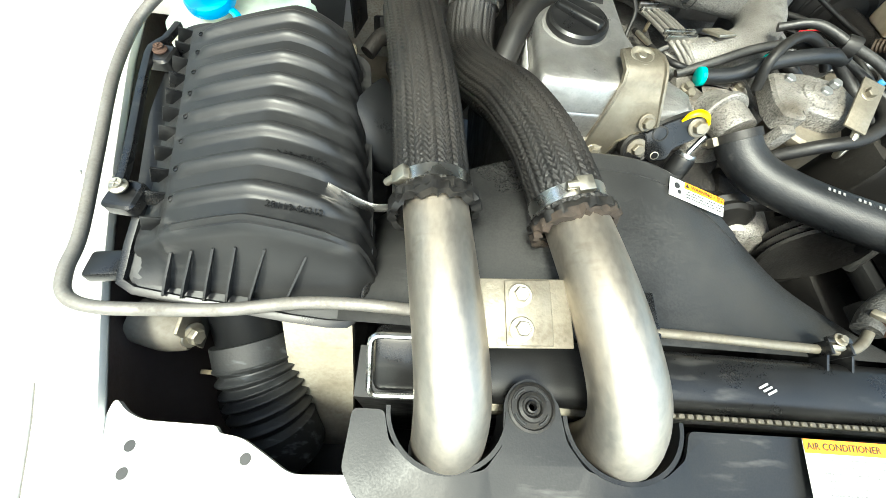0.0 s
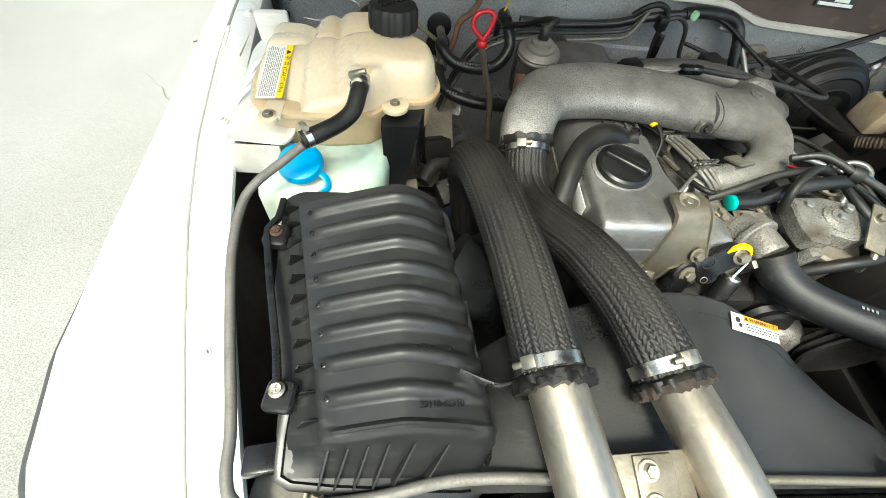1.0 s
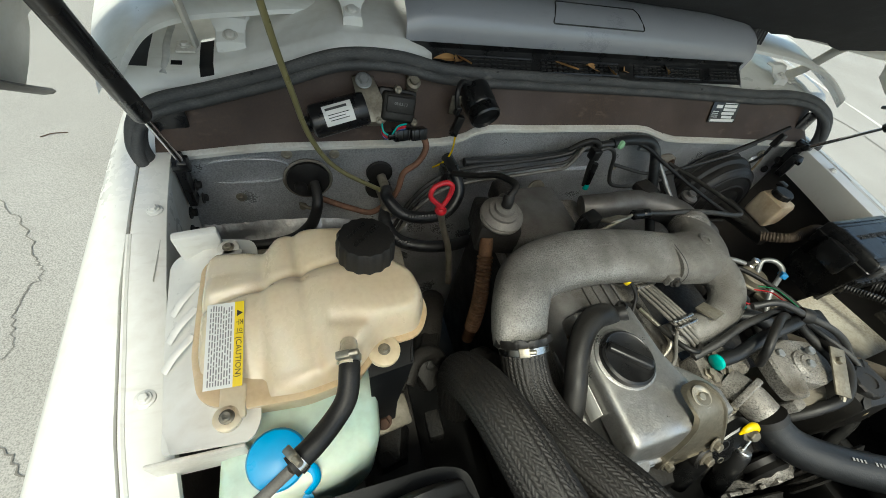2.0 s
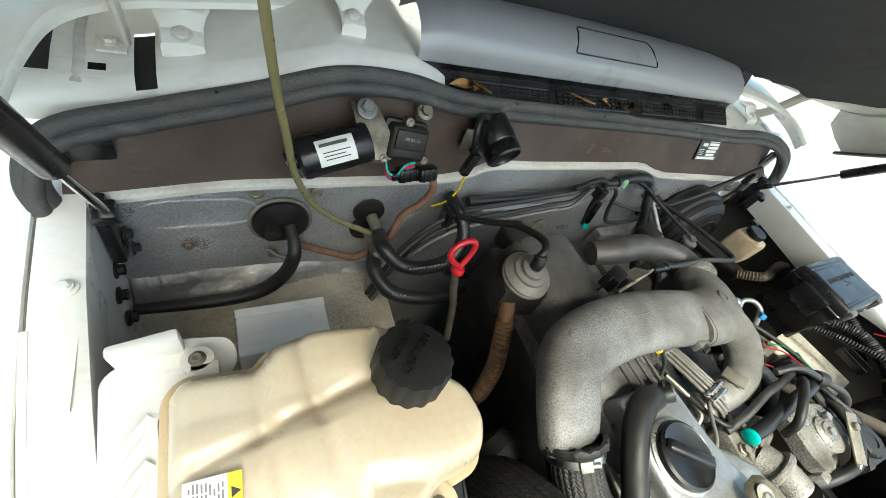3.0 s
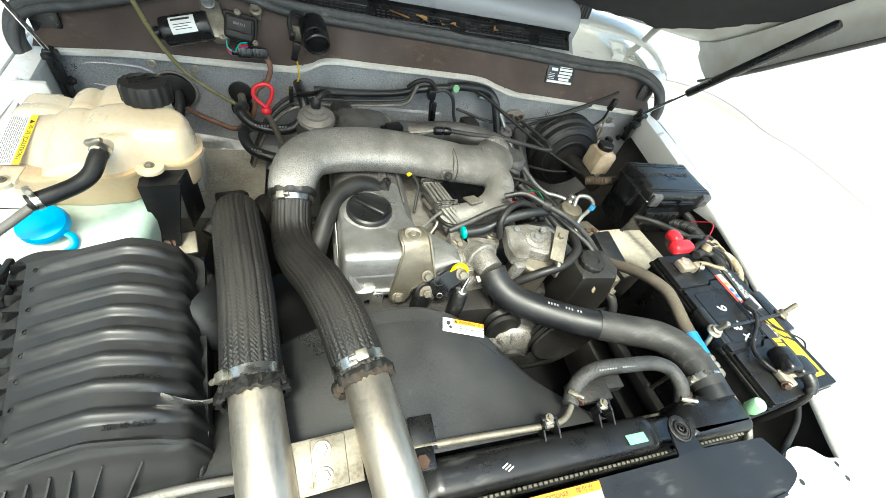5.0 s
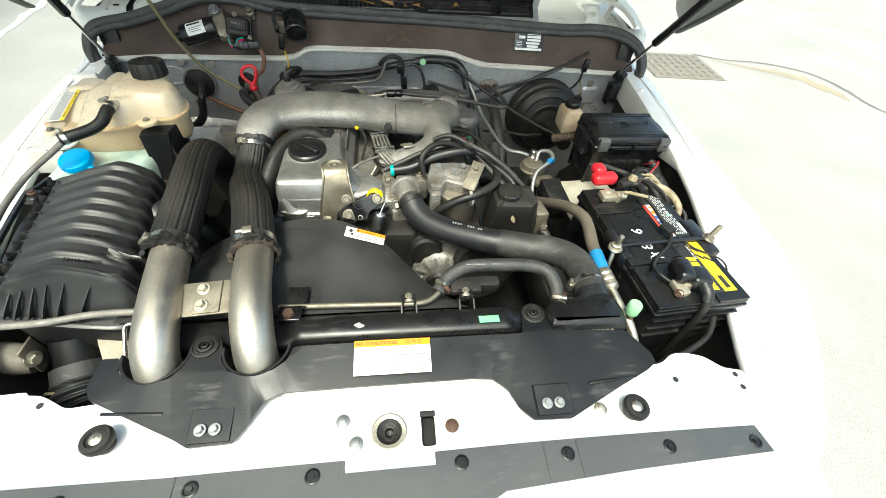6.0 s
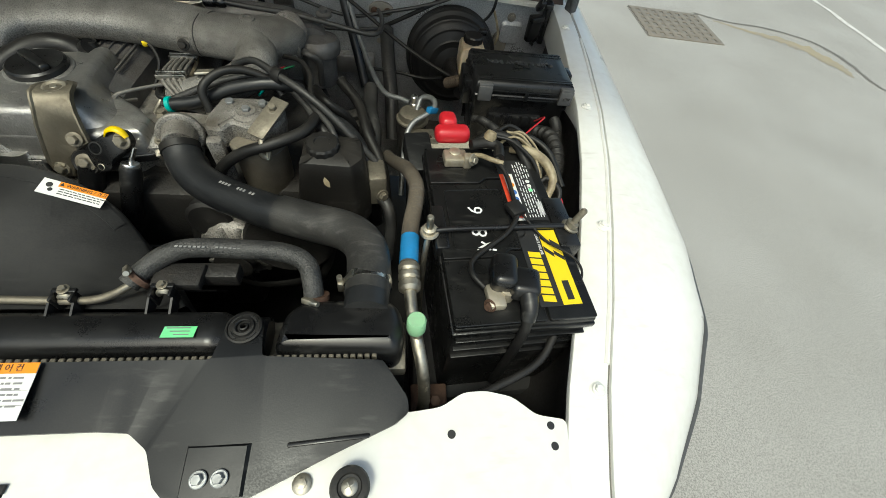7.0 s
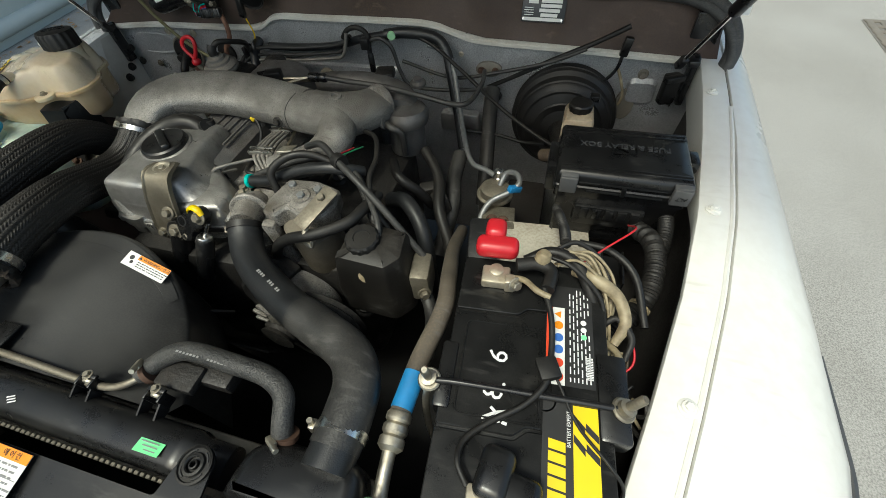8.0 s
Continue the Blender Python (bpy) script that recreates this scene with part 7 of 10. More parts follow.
GM = Matrix.Translation(O + V(0, 0, 0.012)) @ Matrix.Rotation(radians(-38), 4, "Z")
box(cap, (0, 0, 0.001), (0.062, 0.014, 0.011), 0.004, GM, seg=3)
part("grip", cap, "plastic", oc)
cap = B()
tube(cap, [GM @ V(0.008, 0.018, -0.0015), GM @ V(0.018, 0.015, -0.0015), GM @ V(0.018, 0.022, -0.0015), GM @ V(0.008, 0.024, -0.0015), GM @ V(0.008, 0.018, -0.0015)], 0.0007, seg=6, steps=2)
part("oil_symbol", cap, "plastic_grey", oc)
# breather hose
bh = thing("breather_hose", (-0.21, 0.56, 0.94), "black rubber breather hose looping over the valve cover", "hose")
bm = B()
tube(bm, [(-0.134, 0.616, 0.966), (-0.152, 0.62, 0.978), (-0.175, 0.616, 0.983), (-0.2, 0.6, 0.981), (-0.222, 0.57, 0.971), (-0.236, 0.535, 0.954), (-0.246, 0.51, 0.93), (-0.255, 0.5, 0.88)], [0.0155, 0.017, 0.0165, 0.0155, 0.015, 0.015, 0.015], seg=22, steps=8)
part("hose", bm, "rubber", bh)
bm = B()
tube(bm, [(-0.134, 0.618, 0.966), (-0.13, 0.618, 0.977), (-0.12, 0.616, 0.984)], 0.012, seg=16)
lathe(bm, (-0.122, 0.626, 0.98), (0, 0, 1), [(0.008, 0), (0.008, 0.008), (0.005, 0.009), (0.005, 0.004), (0.0, 0.004)], 16)
part("elbow", bm, "rubber", bh)
# oil-filler side bracket: lifting strap on the cover's front
lb = thing("lifting_bracket", (-0.1, 0.465, 0.93), "brownish zinc-plated steel lifting bracket bolted to the engine", "bracket")
bm = B()
LB = [((-0.112, 0.503, 0.991), (-0.09, 0.506, 0.992)), ((-0.121, 0.497, 0.993), (-0.081, 0.502, 0.994)), ((-0.124, 0.486, 0.9945), (-0.076, 0.489, 0.9955)), ((-0.1235, 0.474, 0.994), (-0.074, 0.476, 0.9945)), ((-0.121, 0.466, 0.99), (-0.073, 0.467, 0.989)), ((-0.121, 0.459, 0.98), (-0.071, 0.458, 0.978)), ((-0.126, 0.45, 0.958), (-0.067, 0.447, 0.96)), ((-0.131, 0.443, 0.932), (-0.063, 0.438, 0.943)), ((-0.134, 0.44, 0.918), (-0.078, 0.436, 0.934)), ((-0.136, 0.437, 0.906), (-0.098, 0.4345, 0.917)), ((-0.134, 0.4345, 0.893), (-0.103, 0.433, 0.897)), ((-0.127, 0.433, 0.882), (-0.109, 0.432, 0.884))]
rows = []
for a, b in LB:
    a, b = V(*a), V(*b)
    up = V(0, -0.0035, 0.0035)
    rows.append([a, a + up * 1.5, a + up * 1.5 + V(0.0025, 0, 0), a + up + V(0.004, 0, 0), b + up + V(-0.004, 0, 0), b + up * 1.5 + V(-0.0025, 0, 0), b + up * 1.5, b])
loft(bm, rows)
part("strap", bm, "gold_zinc", lb, sharp=50)
bm = B()
lathe(bm, (-0.1, 0.484, 0.9975), (0, -0.1, 1), [(0.014, 0), (0.014, 0.001), (0.011, 0.0015), (0.006, -0.001), (0.004, 0.002), (0.0, 0.002)], 24)
part("eye", bm, "zinc", lb)
bolt(lb, (-0.079, 0.434, 0.951), (0.1, -0.8, 0.5), 0.0065, "bracket")
bolt(lb, (-0.121, 0.4305, 0.901), (0, -0.9, 0.4), 0.0065, "bracket")
# tensioner arm with its yellow ring, and shock strut
tn = thing("belt_tensioner", (-0.03, 0.42, 0.92), "black belt tensioner arm with a yellow ring", "tensioner")
TM = on_plane((-0.041, 0.432, 0.936), (0.9, 0.08, 0.32), (-0.25, 0.55, 0.8))
ARM = [(-0.031, -0.012), (-0.026, -0.024), (-0.008, -0.026), (0.0, -0.013), (0.026, -0.006), (0.036, 0.004), (0.034, 0.018), (0.022, 0.025), (-0.004, 0.02), (-0.032, 0.012)]
bm = B()
loft(bm, [[TM @ V(px, py, h) for px, py in ring] for ring, h in ((round_outline(ARM, 0.005, 4), -0.008), (round_outline(ARM, 0.005, 4), 0.004), (round_outline([(0.92 * x, 0.92 * y) for x, y in ARM], 0.005, 4), 0.006))])
arm = part("arm", bm, "plastic", tn, "black cast tensioner arm")
for x, y, r in ((-0.014, 0.008, 0.0075), (-0.02, -0.017, 0.004)):
    bm = B()
    lathe(bm, TM @ V(x, y, 0.0055), TM.to_3x3() @ V(0, 0, 1), [(r * 1.25, 0), (r * 1.2, 0.0012), (r, 0.0014), (r * 0.95, -0.004), (0.0, -0.004)], 20)
    part("arm_hole", bm, "dark" if r > 0.005 else "zinc", arm)
bm = B()
tube(bm, [TM @ V(0.008, 0.018, 0.008), TM @ V(0.016, 0.0235, 0.01), TM @ V(0.026, 0.024, 0.01), TM @ V(0.034, 0.018, 0.009), TM @ V(0.0365, 0.009, 0.007)], [0.001, 0.0032, 0.0042, 0.0042, 0.003], seg=10, steps=5, shape=(1.2, 0.7))
part("ring", bm, "yellow", tn, "bright yellow ring")
bolt(tn, TM @ V(0.027, 0.007, 0.0055), TM.to_3x3() @ V(0, 0, 1), 0.0075, "bracket")
bm = B()
lathe(bm, (-0.077, 0.434, 0.914), (0.05, -0.85, 0.5), [(0.0185, 0), (0.019, 0.004), (0.019, 0.012), (0.0165, 0.0145), (0.0145, 0.0135), (0.0, 0.0135)], 30)
part("pivot", bm, "rubber", tn)
bm = B()
lathe(bm, (-0.0765, 0.4225, 0.9207), (0.05, -0.85, 0.5), [(0.0125, 0), (0.0125, 0.0018), (0.0085, 0.0024), (0.0085, 0.0022)], 24)
lathe(bm, (-0.0765, 0.4215, 0.9215), (0.05, -0.85, 0.5), [(0.0072, 0), (0.0072, 0.006), (0.006, 0.007), (0.0, 0.007)], 6)
part("pivot_bolt", bm, "bracket", tn)
bm = B()
tube(bm, [(-0.077, 0.428, 0.912), (-0.084, 0.42, 0.89), (-0.092, 0.41, 0.86)], 0.0155, seg=18)
part("pivot_stem", bm, "plastic", tn)
bm = B()
cyl(bm, (-0.006, 0.43, 0.945), (-0.016, 0.42, 0.926), 0.0032, seg=12)
part("damper_rod", bm, "bright", tn)
bm = B()
lathe(bm, (-0.016, 0.42, 0.927), (-0.25, -0.45, -1), [(0.005, 0), (0.0105, 0.001), (0.0115, 0.003), (0.0112, 0.006)], 22)
part("damper_eye", bm, "bright", tn)
bm = B()
lathe(bm, (-0.017, 0.4185, 0.923), (-0.25, -0.45, -1), [(0.009, 0), (0.0125, 0.002), (0.0135, 0.006), (0.0135, 0.08), (0.01, 0.085)], 24)
part("damper", bm, "plastic", tn)

# intake crossover
im = thing("intake_manifold", (-0.1, 0.7, 0.95), "dusty cast-aluminium intake pipe arching over the engine", "intake pipe")
bm = B()
tube(bm, [(-0.283, 0.612, 0.955), (-0.282, 0.632, 0.972), (-0.272, 0.66, 0.985), (-0.25, 0.69, 0.989), (-0.205, 0.707, 0.99), (-0.14, 0.714, 0.99), (-0.07, 0.711, 0.987), (0.0, 0.703, 0.982), (0.03, 0.697, 0.98)], [0.031, 0.0325, 0.034, 0.036, 0.037, 0.037, 0.036, 0.036], seg=40, steps=8, shape=(1.2, 0.74), square=2.7)
arch = part("arch", bm, "cast", im, sharp=60)
bm = B()
tube(bm, [(0.016, 0.698, 0.981), (0.06, 0.695, 0.979), (0.1, 0.7, 0.975), (0.135, 0.735, 0.968), (0.146, 0.77, 0.962)], [0.037, 0.039, 0.041, 0.036, 0.031], seg=40, steps=8, shape=(1.2, 0.76), square=2.7)
part("plenum", bm, "cast", im, sharp=60)
bm = B()
tube(bm, [(0.075, 0.7, 0.978), (0.108, 0.672, 0.974), (0.116, 0.64, 0.966), (0.1, 0.61, 0.955), (0.065, 0.59, 0.946), (0.02, 0.585, 0.935), (-0.01, 0.585, 0.92)], [0.036, 0.035, 0.032, 0.029, 0.026, 0.024, 0.024], seg=30, steps=8, shape=(1.0, 0.85))
part("outlet_horn", bm, "cast", im, sharp=60)
bm = B()
lathe(bm, (0.146, 0.765, 0.962), (0.45, 0.9, -0.15), [(0.033, 0), (0.035, 0.003), (0.035, 0.014), (0.03, 0.016), (0.02, 0.01), (0.0, 0.01)], 36)
part("flange", bm, "cast_rough", im)
bm = B()
lathe(bm, (0.165, 0.74, 0.955), (1, 0.05, 0.0), [(0.022, 0), (0.024, 0.002), (0.024, 0.008), (0.016, 0.01), (0.012, 0.006), (0.0, 0.006)], 30)
part("plug", bm, "cast", im)
# joint line between the two castings
bm = B()
rows = []
for k in range(37):
    a = 2 * math.pi * k / 36
    p = V(0.021, 0.6975 + 0.0452 * math.copysign(abs(math.cos(a)) ** 0.74, math.cos(a)), 0.9805 + 0.0286 * math.copysign(abs(math.sin(a)) ** 0.74, math.sin(a)))
    rows.append([p + V(-0.001, 0, 0), p + V(0, 0.0006 * math.cos(a), 0.0006 * math.sin(a)), p + V(0.001, 0, 0)])
loft(bm, rows, closed=False)
part("joint", bm, "ink", im)
for x, y, z, r in ((-0.249, 0.716, 1.017, 0.0105), (0.117, 0.652, 0.991, 0.0085), (0.095, 0.715, 1.006, 0.013)):
    bm = B()
    lathe(bm, (x, y - 0.004, z - 0.012), (0.1, -0.1, 1), [(r * 1.25, 0), (r, 0.01), (r * 0.9, 0.014), (r * 0.5, 0.0145), (r * 0.45, 0.012), (0.0, 0.012)], 20)
    part("boss", bm, "cast", im)
bm = B()
box(bm, (0.003, 0.659, 0.979), (0.024, 0.014, 0.02), 0.004)
part("joint_lug", bm, "cast", im)
bolt(im, (0.003, 0.652, 0.981), (0, -1, 0.35), 0.006, "engine")
bm = B()
lathe(bm, (-0.005, 0.59, 0.945), (0, -0.6, 0.8), [(0.012, 0), (0.012, 0.006), (0.01, 0.01), (0, 0.01)], 16)
part("boss", bm, "cast_rough", im)
# raised casting figures, worn past reading
bm = B()
rnd = random.Random(8)
for j, (y, n, x0) in enumerate(((0.728, 11, -0.155), (0.715, 6, -0.14))):
    for i in range(n):
        box(bm, (x0 + 0.0068 * i, y, 1.0178 - 0.0004 * j), (0.005, 0.0018, 0.003), 0.0003)
        box(bm, (x0 + 0.0068 * i + rnd.uniform(-0.0015, 0.0015), y + 0.003, 1.0176 - 0.0004 * j), (0.0014, 0.006, 0.0014), 0.0003)
        box(bm, (x0 + 0.0068 * i, y + 0.006, 1.0173 - 0.0004 * j), (0.0042, 0.0014, 0.0014), 0.0003)
part("cast_marks", bm, "cast", im)
# cut end of the sleeve and clamp at the arch
clamp(h2, (-0.2825, 0.604, 0.958), (0, 0.85, 0.55), 0.0325, 0.011, 1.1)
bm = B()
rnd = random.Random(2)
m = Matrix.Translation((-0.2825, 0.613, 0.964)) @ frame_of((0, 0.85, 0.55))
rows = []
jag = [(rnd.uniform(0.001, 0.006), rnd.uniform(0.0, 0.003)) for _ in range(50)]
for j in range(51):
    a = 2 * math.pi * j / 50
    u = V(math.cos(a), math.sin(a), 0)
    h, o = jag[j % 50]
    rows.append([m @ (u * 0.033 + V(0, 0, -0.008)), m @ (u * (0.0365 + o) + V(0, 0, -0.004)), m @ (u * (0.036 + o) + V(0, 0, h)), m @ (u * 0.0325 + V(0, 0, h))])
loft(bm, rows, closed=True, caps=False)
part("frayed_edge", bm, "braid", h2, sharp=60)

# injector pipes
ip = thing("injector_pipes", (0.0, 0.65, 0.9), "bundle of thin steel injector pipes with clamps", "pipe")
for k in range(5):
    o = V(0.0078 * (k - 2), 0.002 * (k - 2), -0.0012 * abs(k - 2))
    bm = B()
    tube(bm, [V(-0.05, 0.79, 0.9) + o, V(-0.03, 0.73, 0.928) + o, V(-0.019, 0.675, 0.944) + o, V(-0.012, 0.625, 0.955) + o, V(-0.003, 0.591, 0.957) + o, V(0.014, 0.57, 0.945) + o * 0.9, V(0.034, 0.558, 0.92) + o * 0.8, V(0.04, 0.55, 0.885) + o * 0.8], 0.0029, seg=10, steps=6)
    part("pipe", bm, "pipe_steel", ip)
for p in ((-0.018, 0.676, 0.947), (-0.006, 0.594, 0.96)):
    for k in range(2):
        bm = B()
        box(bm, (0, 0.005 * (2 * k - 1), 0), (0.044, 0.005, 0.009), 0.0015, Matrix.Translation(p) @ pose(0, 0, 0, 4, 0, 8))
        part("pipe_clamp", bm, "bright", ip)
bm = B()
tube(bm, [(-0.067, 0.673, 0.968), (-0.058, 0.668, 0.962), (-0.05, 0.655, 0.948), (-0.054, 0.64, 0.93), (-0.06, 0.62, 0.915)], 0.003, seg=8)
tagged(part("return_line", bm, "rubber"), "thin black return line with a yellow clip", "hose")
bm = B()
box(bm, (0, 0, 0), (0.016, 0.012, 0.01), 0.003, pose(-0.067, 0.675, 0.968, 10, 0, 30))
tagged(part("yellow_clip", bm, "label_yellow"), "small yellow plastic clip on the return line", "clip")
cable("fuel_pipe", [(0.0, 0.6, 0.945), (-0.03, 0.575, 0.95), (-0.06, 0.545, 0.955), (-0.072, 0.538, 0.95), (-0.078, 0.55, 0.935), (-0.07, 0.58, 0.92)], 0.0028, "pipe_steel", "thin bent steel fuel pipe beside the oil cap", "pipe")
bm = B()
box(bm, (-0.02, 0.718, 0.94), (0.012, 0.01, 0.012), 0.002)
tube(bm, [(-0.02, 0.718, 0.94), (-0.008, 0.705, 0.94), (-0.006, 0.69, 0.93), (-0.015, 0.67, 0.915)], 0.003, seg=8)
tagged(part("connector", bm, "cream"), "small yellowed plastic connector", "connector")
cable("fuel_line", [(0.03, 0.57, 0.93), (0.0, 0.55, 0.945), (-0.02, 0.56, 0.945), (-0.03, 0.6, 0.935), (-0.035, 0.66, 0.92)], 0.0042, "rubber", "thin black fuel line by the injectors")
cable("fuel_line", [(-0.01, 0.545, 0.938), (0.03, 0.552, 0.955), (0.08, 0.565, 0.972), (0.13, 0.57, 0.982), (0.17, 0.575, 0.975)], 0.006, "rubber_grey", "braided grey fuel line over the engine")
cable("fuel_line", [(-0.04, 0.64, 0.93), (-0.03, 0.6, 0.935), (-0.025, 0.575, 0.93), (-0.04, 0.56, 0.91)], 0.0036, "zinc", "bent steel fuel pipe")
th = thing("vacuum_hose", (0.09, 0.53, 0.95), "black vacuum hose with a teal end fitting", "hose")
bm = B()
tube(bm, [(0.008, 0.5278, 0.9505), (0.014, 0.528, 0.951), (0.05, 0.53, 0.957), (0.1, 0.541, 0.975), (0.15, 0.546, 0.985), (0.18, 0.552, 0.982), (0.2, 0.57, 0.965)], 0.0095, seg=18, steps=8)
part("hose", bm, "hose", th)
bm = B()
lathe(bm, (0.006, 0.5275, 0.9503), (1, 0.04, 0.12), [(0.0095, 0), (0.0115, 0.0015), (0.0115, 0.007), (0.01, 0.008)], 24)
part("end_fitting", bm, "teal", th)
cable("vacuum_hose", [(0.075, 0.51, 0.955), (0.07, 0.52, 0.985), (0.09, 0.54, 1.0), (0.12, 0.555, 1.0), (0.155, 0.56, 0.985), (0.175, 0.55, 0.965)], 0.0062, "rubber", "black vacuum hose looped over the engine")
cable("fuel_hose", [(0.19, 0.56, 0.972), (0.215, 0.535, 0.955), (0.24, 0.5, 0.94), (0.275, 0.475, 0.915), (0.31, 0.47, 0.88)], 0.0075, "rubber_grey", "grey rubber fuel hose")
cable("fuel_hose", [(0.16, 0.575, 0.985), (0.2, 0.55, 0.975), (0.235, 0.51, 0.965), (0.26, 0.475, 0.955), (0.27, 0.44, 0.93)], 0.0045, "rubber_grey", "thin grey fuel hose")
cable("fuel_hose", [(0.148, 0.69, 0.955), (0.185, 0.66, 0.965), (0.212, 0.6, 0.972), (0.22, 0.55, 0.972), (0.24, 0.51, 0.955), (0.27, 0.49, 0.92)], 0.0042, "rubber", "thin black hose beside the fuel filter")
cable("fuel_hose", [(0.1, 0.585, 0.99), (0.135, 0.577, 1.004), (0.172, 0.55, 1.0), (0.21, 0.525, 0.992), (0.25, 0.505, 0.97), (0.29, 0.487, 0.935), (0.325, 0.474, 0.9)], 0.0055, "rubber_grey", "grey rubber hose draped over the fuel filter")
for c0, pts in (("green_wire", [(0.176, 0.625, 0.97), (0.186, 0.61, 0.982), (0.182, 0.59, 0.99), (0.175, 0.565, 0.998)]), ("red", [(0.162, 0.62, 0.97), (0.172, 0.605, 0.982), (0.17, 0.585, 0.99), (0.168, 0.566, 0.998)])):
    cable("wire", pts, 0.0011, c0, "thin coloured wire above the fuel hoses")
bm = B()
lathe(bm, (0.168, 0.556, 0.996), (0.8, -0.45, 0.05), [(0.0115, 0), (0.012, 0.002), (0.012, 0.014), (0.0115, 0.016)], 16)
tagged(part("tape_wrap", bm, "rubber"), "black tape binding the fuel hoses", "tape")
cable("fuel_hose", [(0.07, 0.446, 0.84), (0.078, 0.443, 0.875), (0.1, 0.438, 0.913), (0.135, 0.434, 0.942), (0.178, 0.438, 0.957), (0.218, 0.466, 0.961), (0.23, 0.5, 0.96), (0.235, 0.54, 0.95)], 0.0085, "rubber", "black fuel hose round the filter")
cable("wire", [(0.115, 0.63, 0.94), (0.135, 0.61, 0.955), (0.15, 0.59, 0.965)], 0.0016, "red", "thin red wire under the intake pipe")
cable("wire", [(0.12, 0.6, 0.93), (0.14, 0.6, 0.95), (0.15, 0.605, 0.94)], 0.0024, "teal", "thin green wire under the intake pipe")

# flanged casting between the valve cover and the filter
bm = B()
ol = round_outline([(-0.02, 0.5), (0.03, 0.49), (0.05, 0.5), (0.085, 0.51), (0.09, 0.54), (0.05, 0.556), (-0.01, 0.55)], 0.008, 4)
loft(bm, [ring_at(ol, i, z) for i, z in ((0.0, 0.89), (0.0, 0.93), (0.003, 0.936), (0.01, 0.938), (0.06, 0.94))])
fc = tagged(part("flange_casting", bm, "cast_rough"), "rough aluminium flange casting beside the valve cover", "casting")
for x, y in ((-0.002, 0.518), (0.03, 0.512), (0.07, 0.53), (0.022, 0.54)):
    bm = B()
    lathe(bm, (x, y, 0.936), (0, -0.1, 1), [(0.009, 0), (0.0088, 0.004), (0.006, 0.005), (0.006, 0.01), (0.0, 0.0105)], 6)
    part("bolt", bm, "bracket", fc)
# bracket of the manifold, pale yellow clip
bm = B()
box(bm, (0, 0, 0), (0.026, 0.032, 0.004), 0.001, pose(0.045, 0.6, 0.966, -20, 0, 15))
box(bm, (0, 0, 0), (0.02, 0.004, 0.036), 0.001, pose(0.046, 0.585, 0.945, -10, 0, 15))
tagged(part("manifold_bracket", bm, "zinc"), "small bent steel bracket under the intake horn", "bracket")

# thermostat housing
ts = thing("thermostat_housing", (0.03, 0.46, 0.9), "rough cast-aluminium thermostat housing on the engine", "housing")
bm = B()
tube(bm, [(0.03, 0.5, 0.925), (0.036, 0.475, 0.937), (0.044, 0.449, 0.937)], [0.025, 0.0235, 0.0225], seg=26, steps=6)
part("outlet", bm, "cast_rough", ts)
bm = B()
lathe(bm, (0.034, 0.482, 0.934), (0.25, -0.85, 0.2), [(0.031, 0), (0.032, 0.002), (0.032, 0.007), (0.03, 0.009), (0.024, 0.009)], 30)
part("outlet_flange", bm, "cast_rough", ts)
bm = B()
box(bm, (0, 0, 0), (0.075, 0.06, 0.05), 0.012, pose(0.012, 0.492, 0.905, 10, 0, 12))
box(bm, (0, 0, 0), (0.06, 0.02, 0.09), 0.008, pose(0.035, 0.46, 0.86, 0, 0, 10))
part("housing", bm, "cast_rough", ts)
for x, y, z in ((0.008, 0.47, 0.928), (0.0, 0.51, 0.936), (0.045, 0.5, 0.93)):
    bolt(ts, (x, y, z), (0, -0.3, 1), 0.006, "bracket")

# fuel filter
ff = thing("fuel_filter", (0.15, 0.49, 0.83), "fuel filter canister under a rough cast-aluminium head", "fuel filter")
bm = B()
lathe(bm, (0.155, 0.488, 0.84), (0, -0.05, 1), [(0.03, 0), (0.037, 0.003), (0.039, 0.009), (0.039, 0.088), (0.0415, 0.092), (0.0415, 0.1), (0.038, 0.104)], 40)
part("canister", bm, "canister", ff, "dusty steel canister")
bm = B()
ol = round_outline([(0.09, 0.486), (0.094, 0.462), (0.118, 0.456), (0.128, 0.476), (0.16, 0.464), (0.19, 0.47), (0.2, 0.494), (0.192, 0.528), (0.15, 0.54), (0.1, 0.536)], 0.006, 3)
loft(bm, [ring_at(ol, i, z) for i, z in ((0.003, 0.94), (0.0, 0.943), (0.0, 0.964), (0.003, 0.968), (0.009, 0.97), (0.06, 0.971), (0.1, 0.972))])
part("head", bm, "cast_rough", ff, sharp=30)
bm = B()
lathe(bm, (0.155, 0.487, 0.928), (0, -0.05, 1), [(0.0395, 0), (0.0425, 0.001), (0.0425, 0.007), (0.0395, 0.008)], 40)
part("band", bm, "bolt_grey", ff)
bm = B()
lathe(bm, (0.146, 0.496, 0.968), (0.03, -0.1, 1), [(0.022, 0), (0.021, 0.004), (0.014, 0.007), (0.013, 0.009), (0.0, 0.009)], 24)
part("bleed_boss", bm, "cast_rough", ff)
for x, y in ((0.146, 0.495), (0.166, 0.512), (0.116, 0.52)):
    bolt(ff, (x, y, 0.975 if x > 0.12 else 0.969), (0.03, -0.1, 1), 0.0065, "bolt_grey", False)
bm = B()
box(bm, (0, 0, 0), (0.022, 0.016, 0.14), 0.005, pose(0.104, 0.46, 0.885, 6, 0, 10))
part("mounting_leg", bm, "cast_rough", ff)
bm = B()
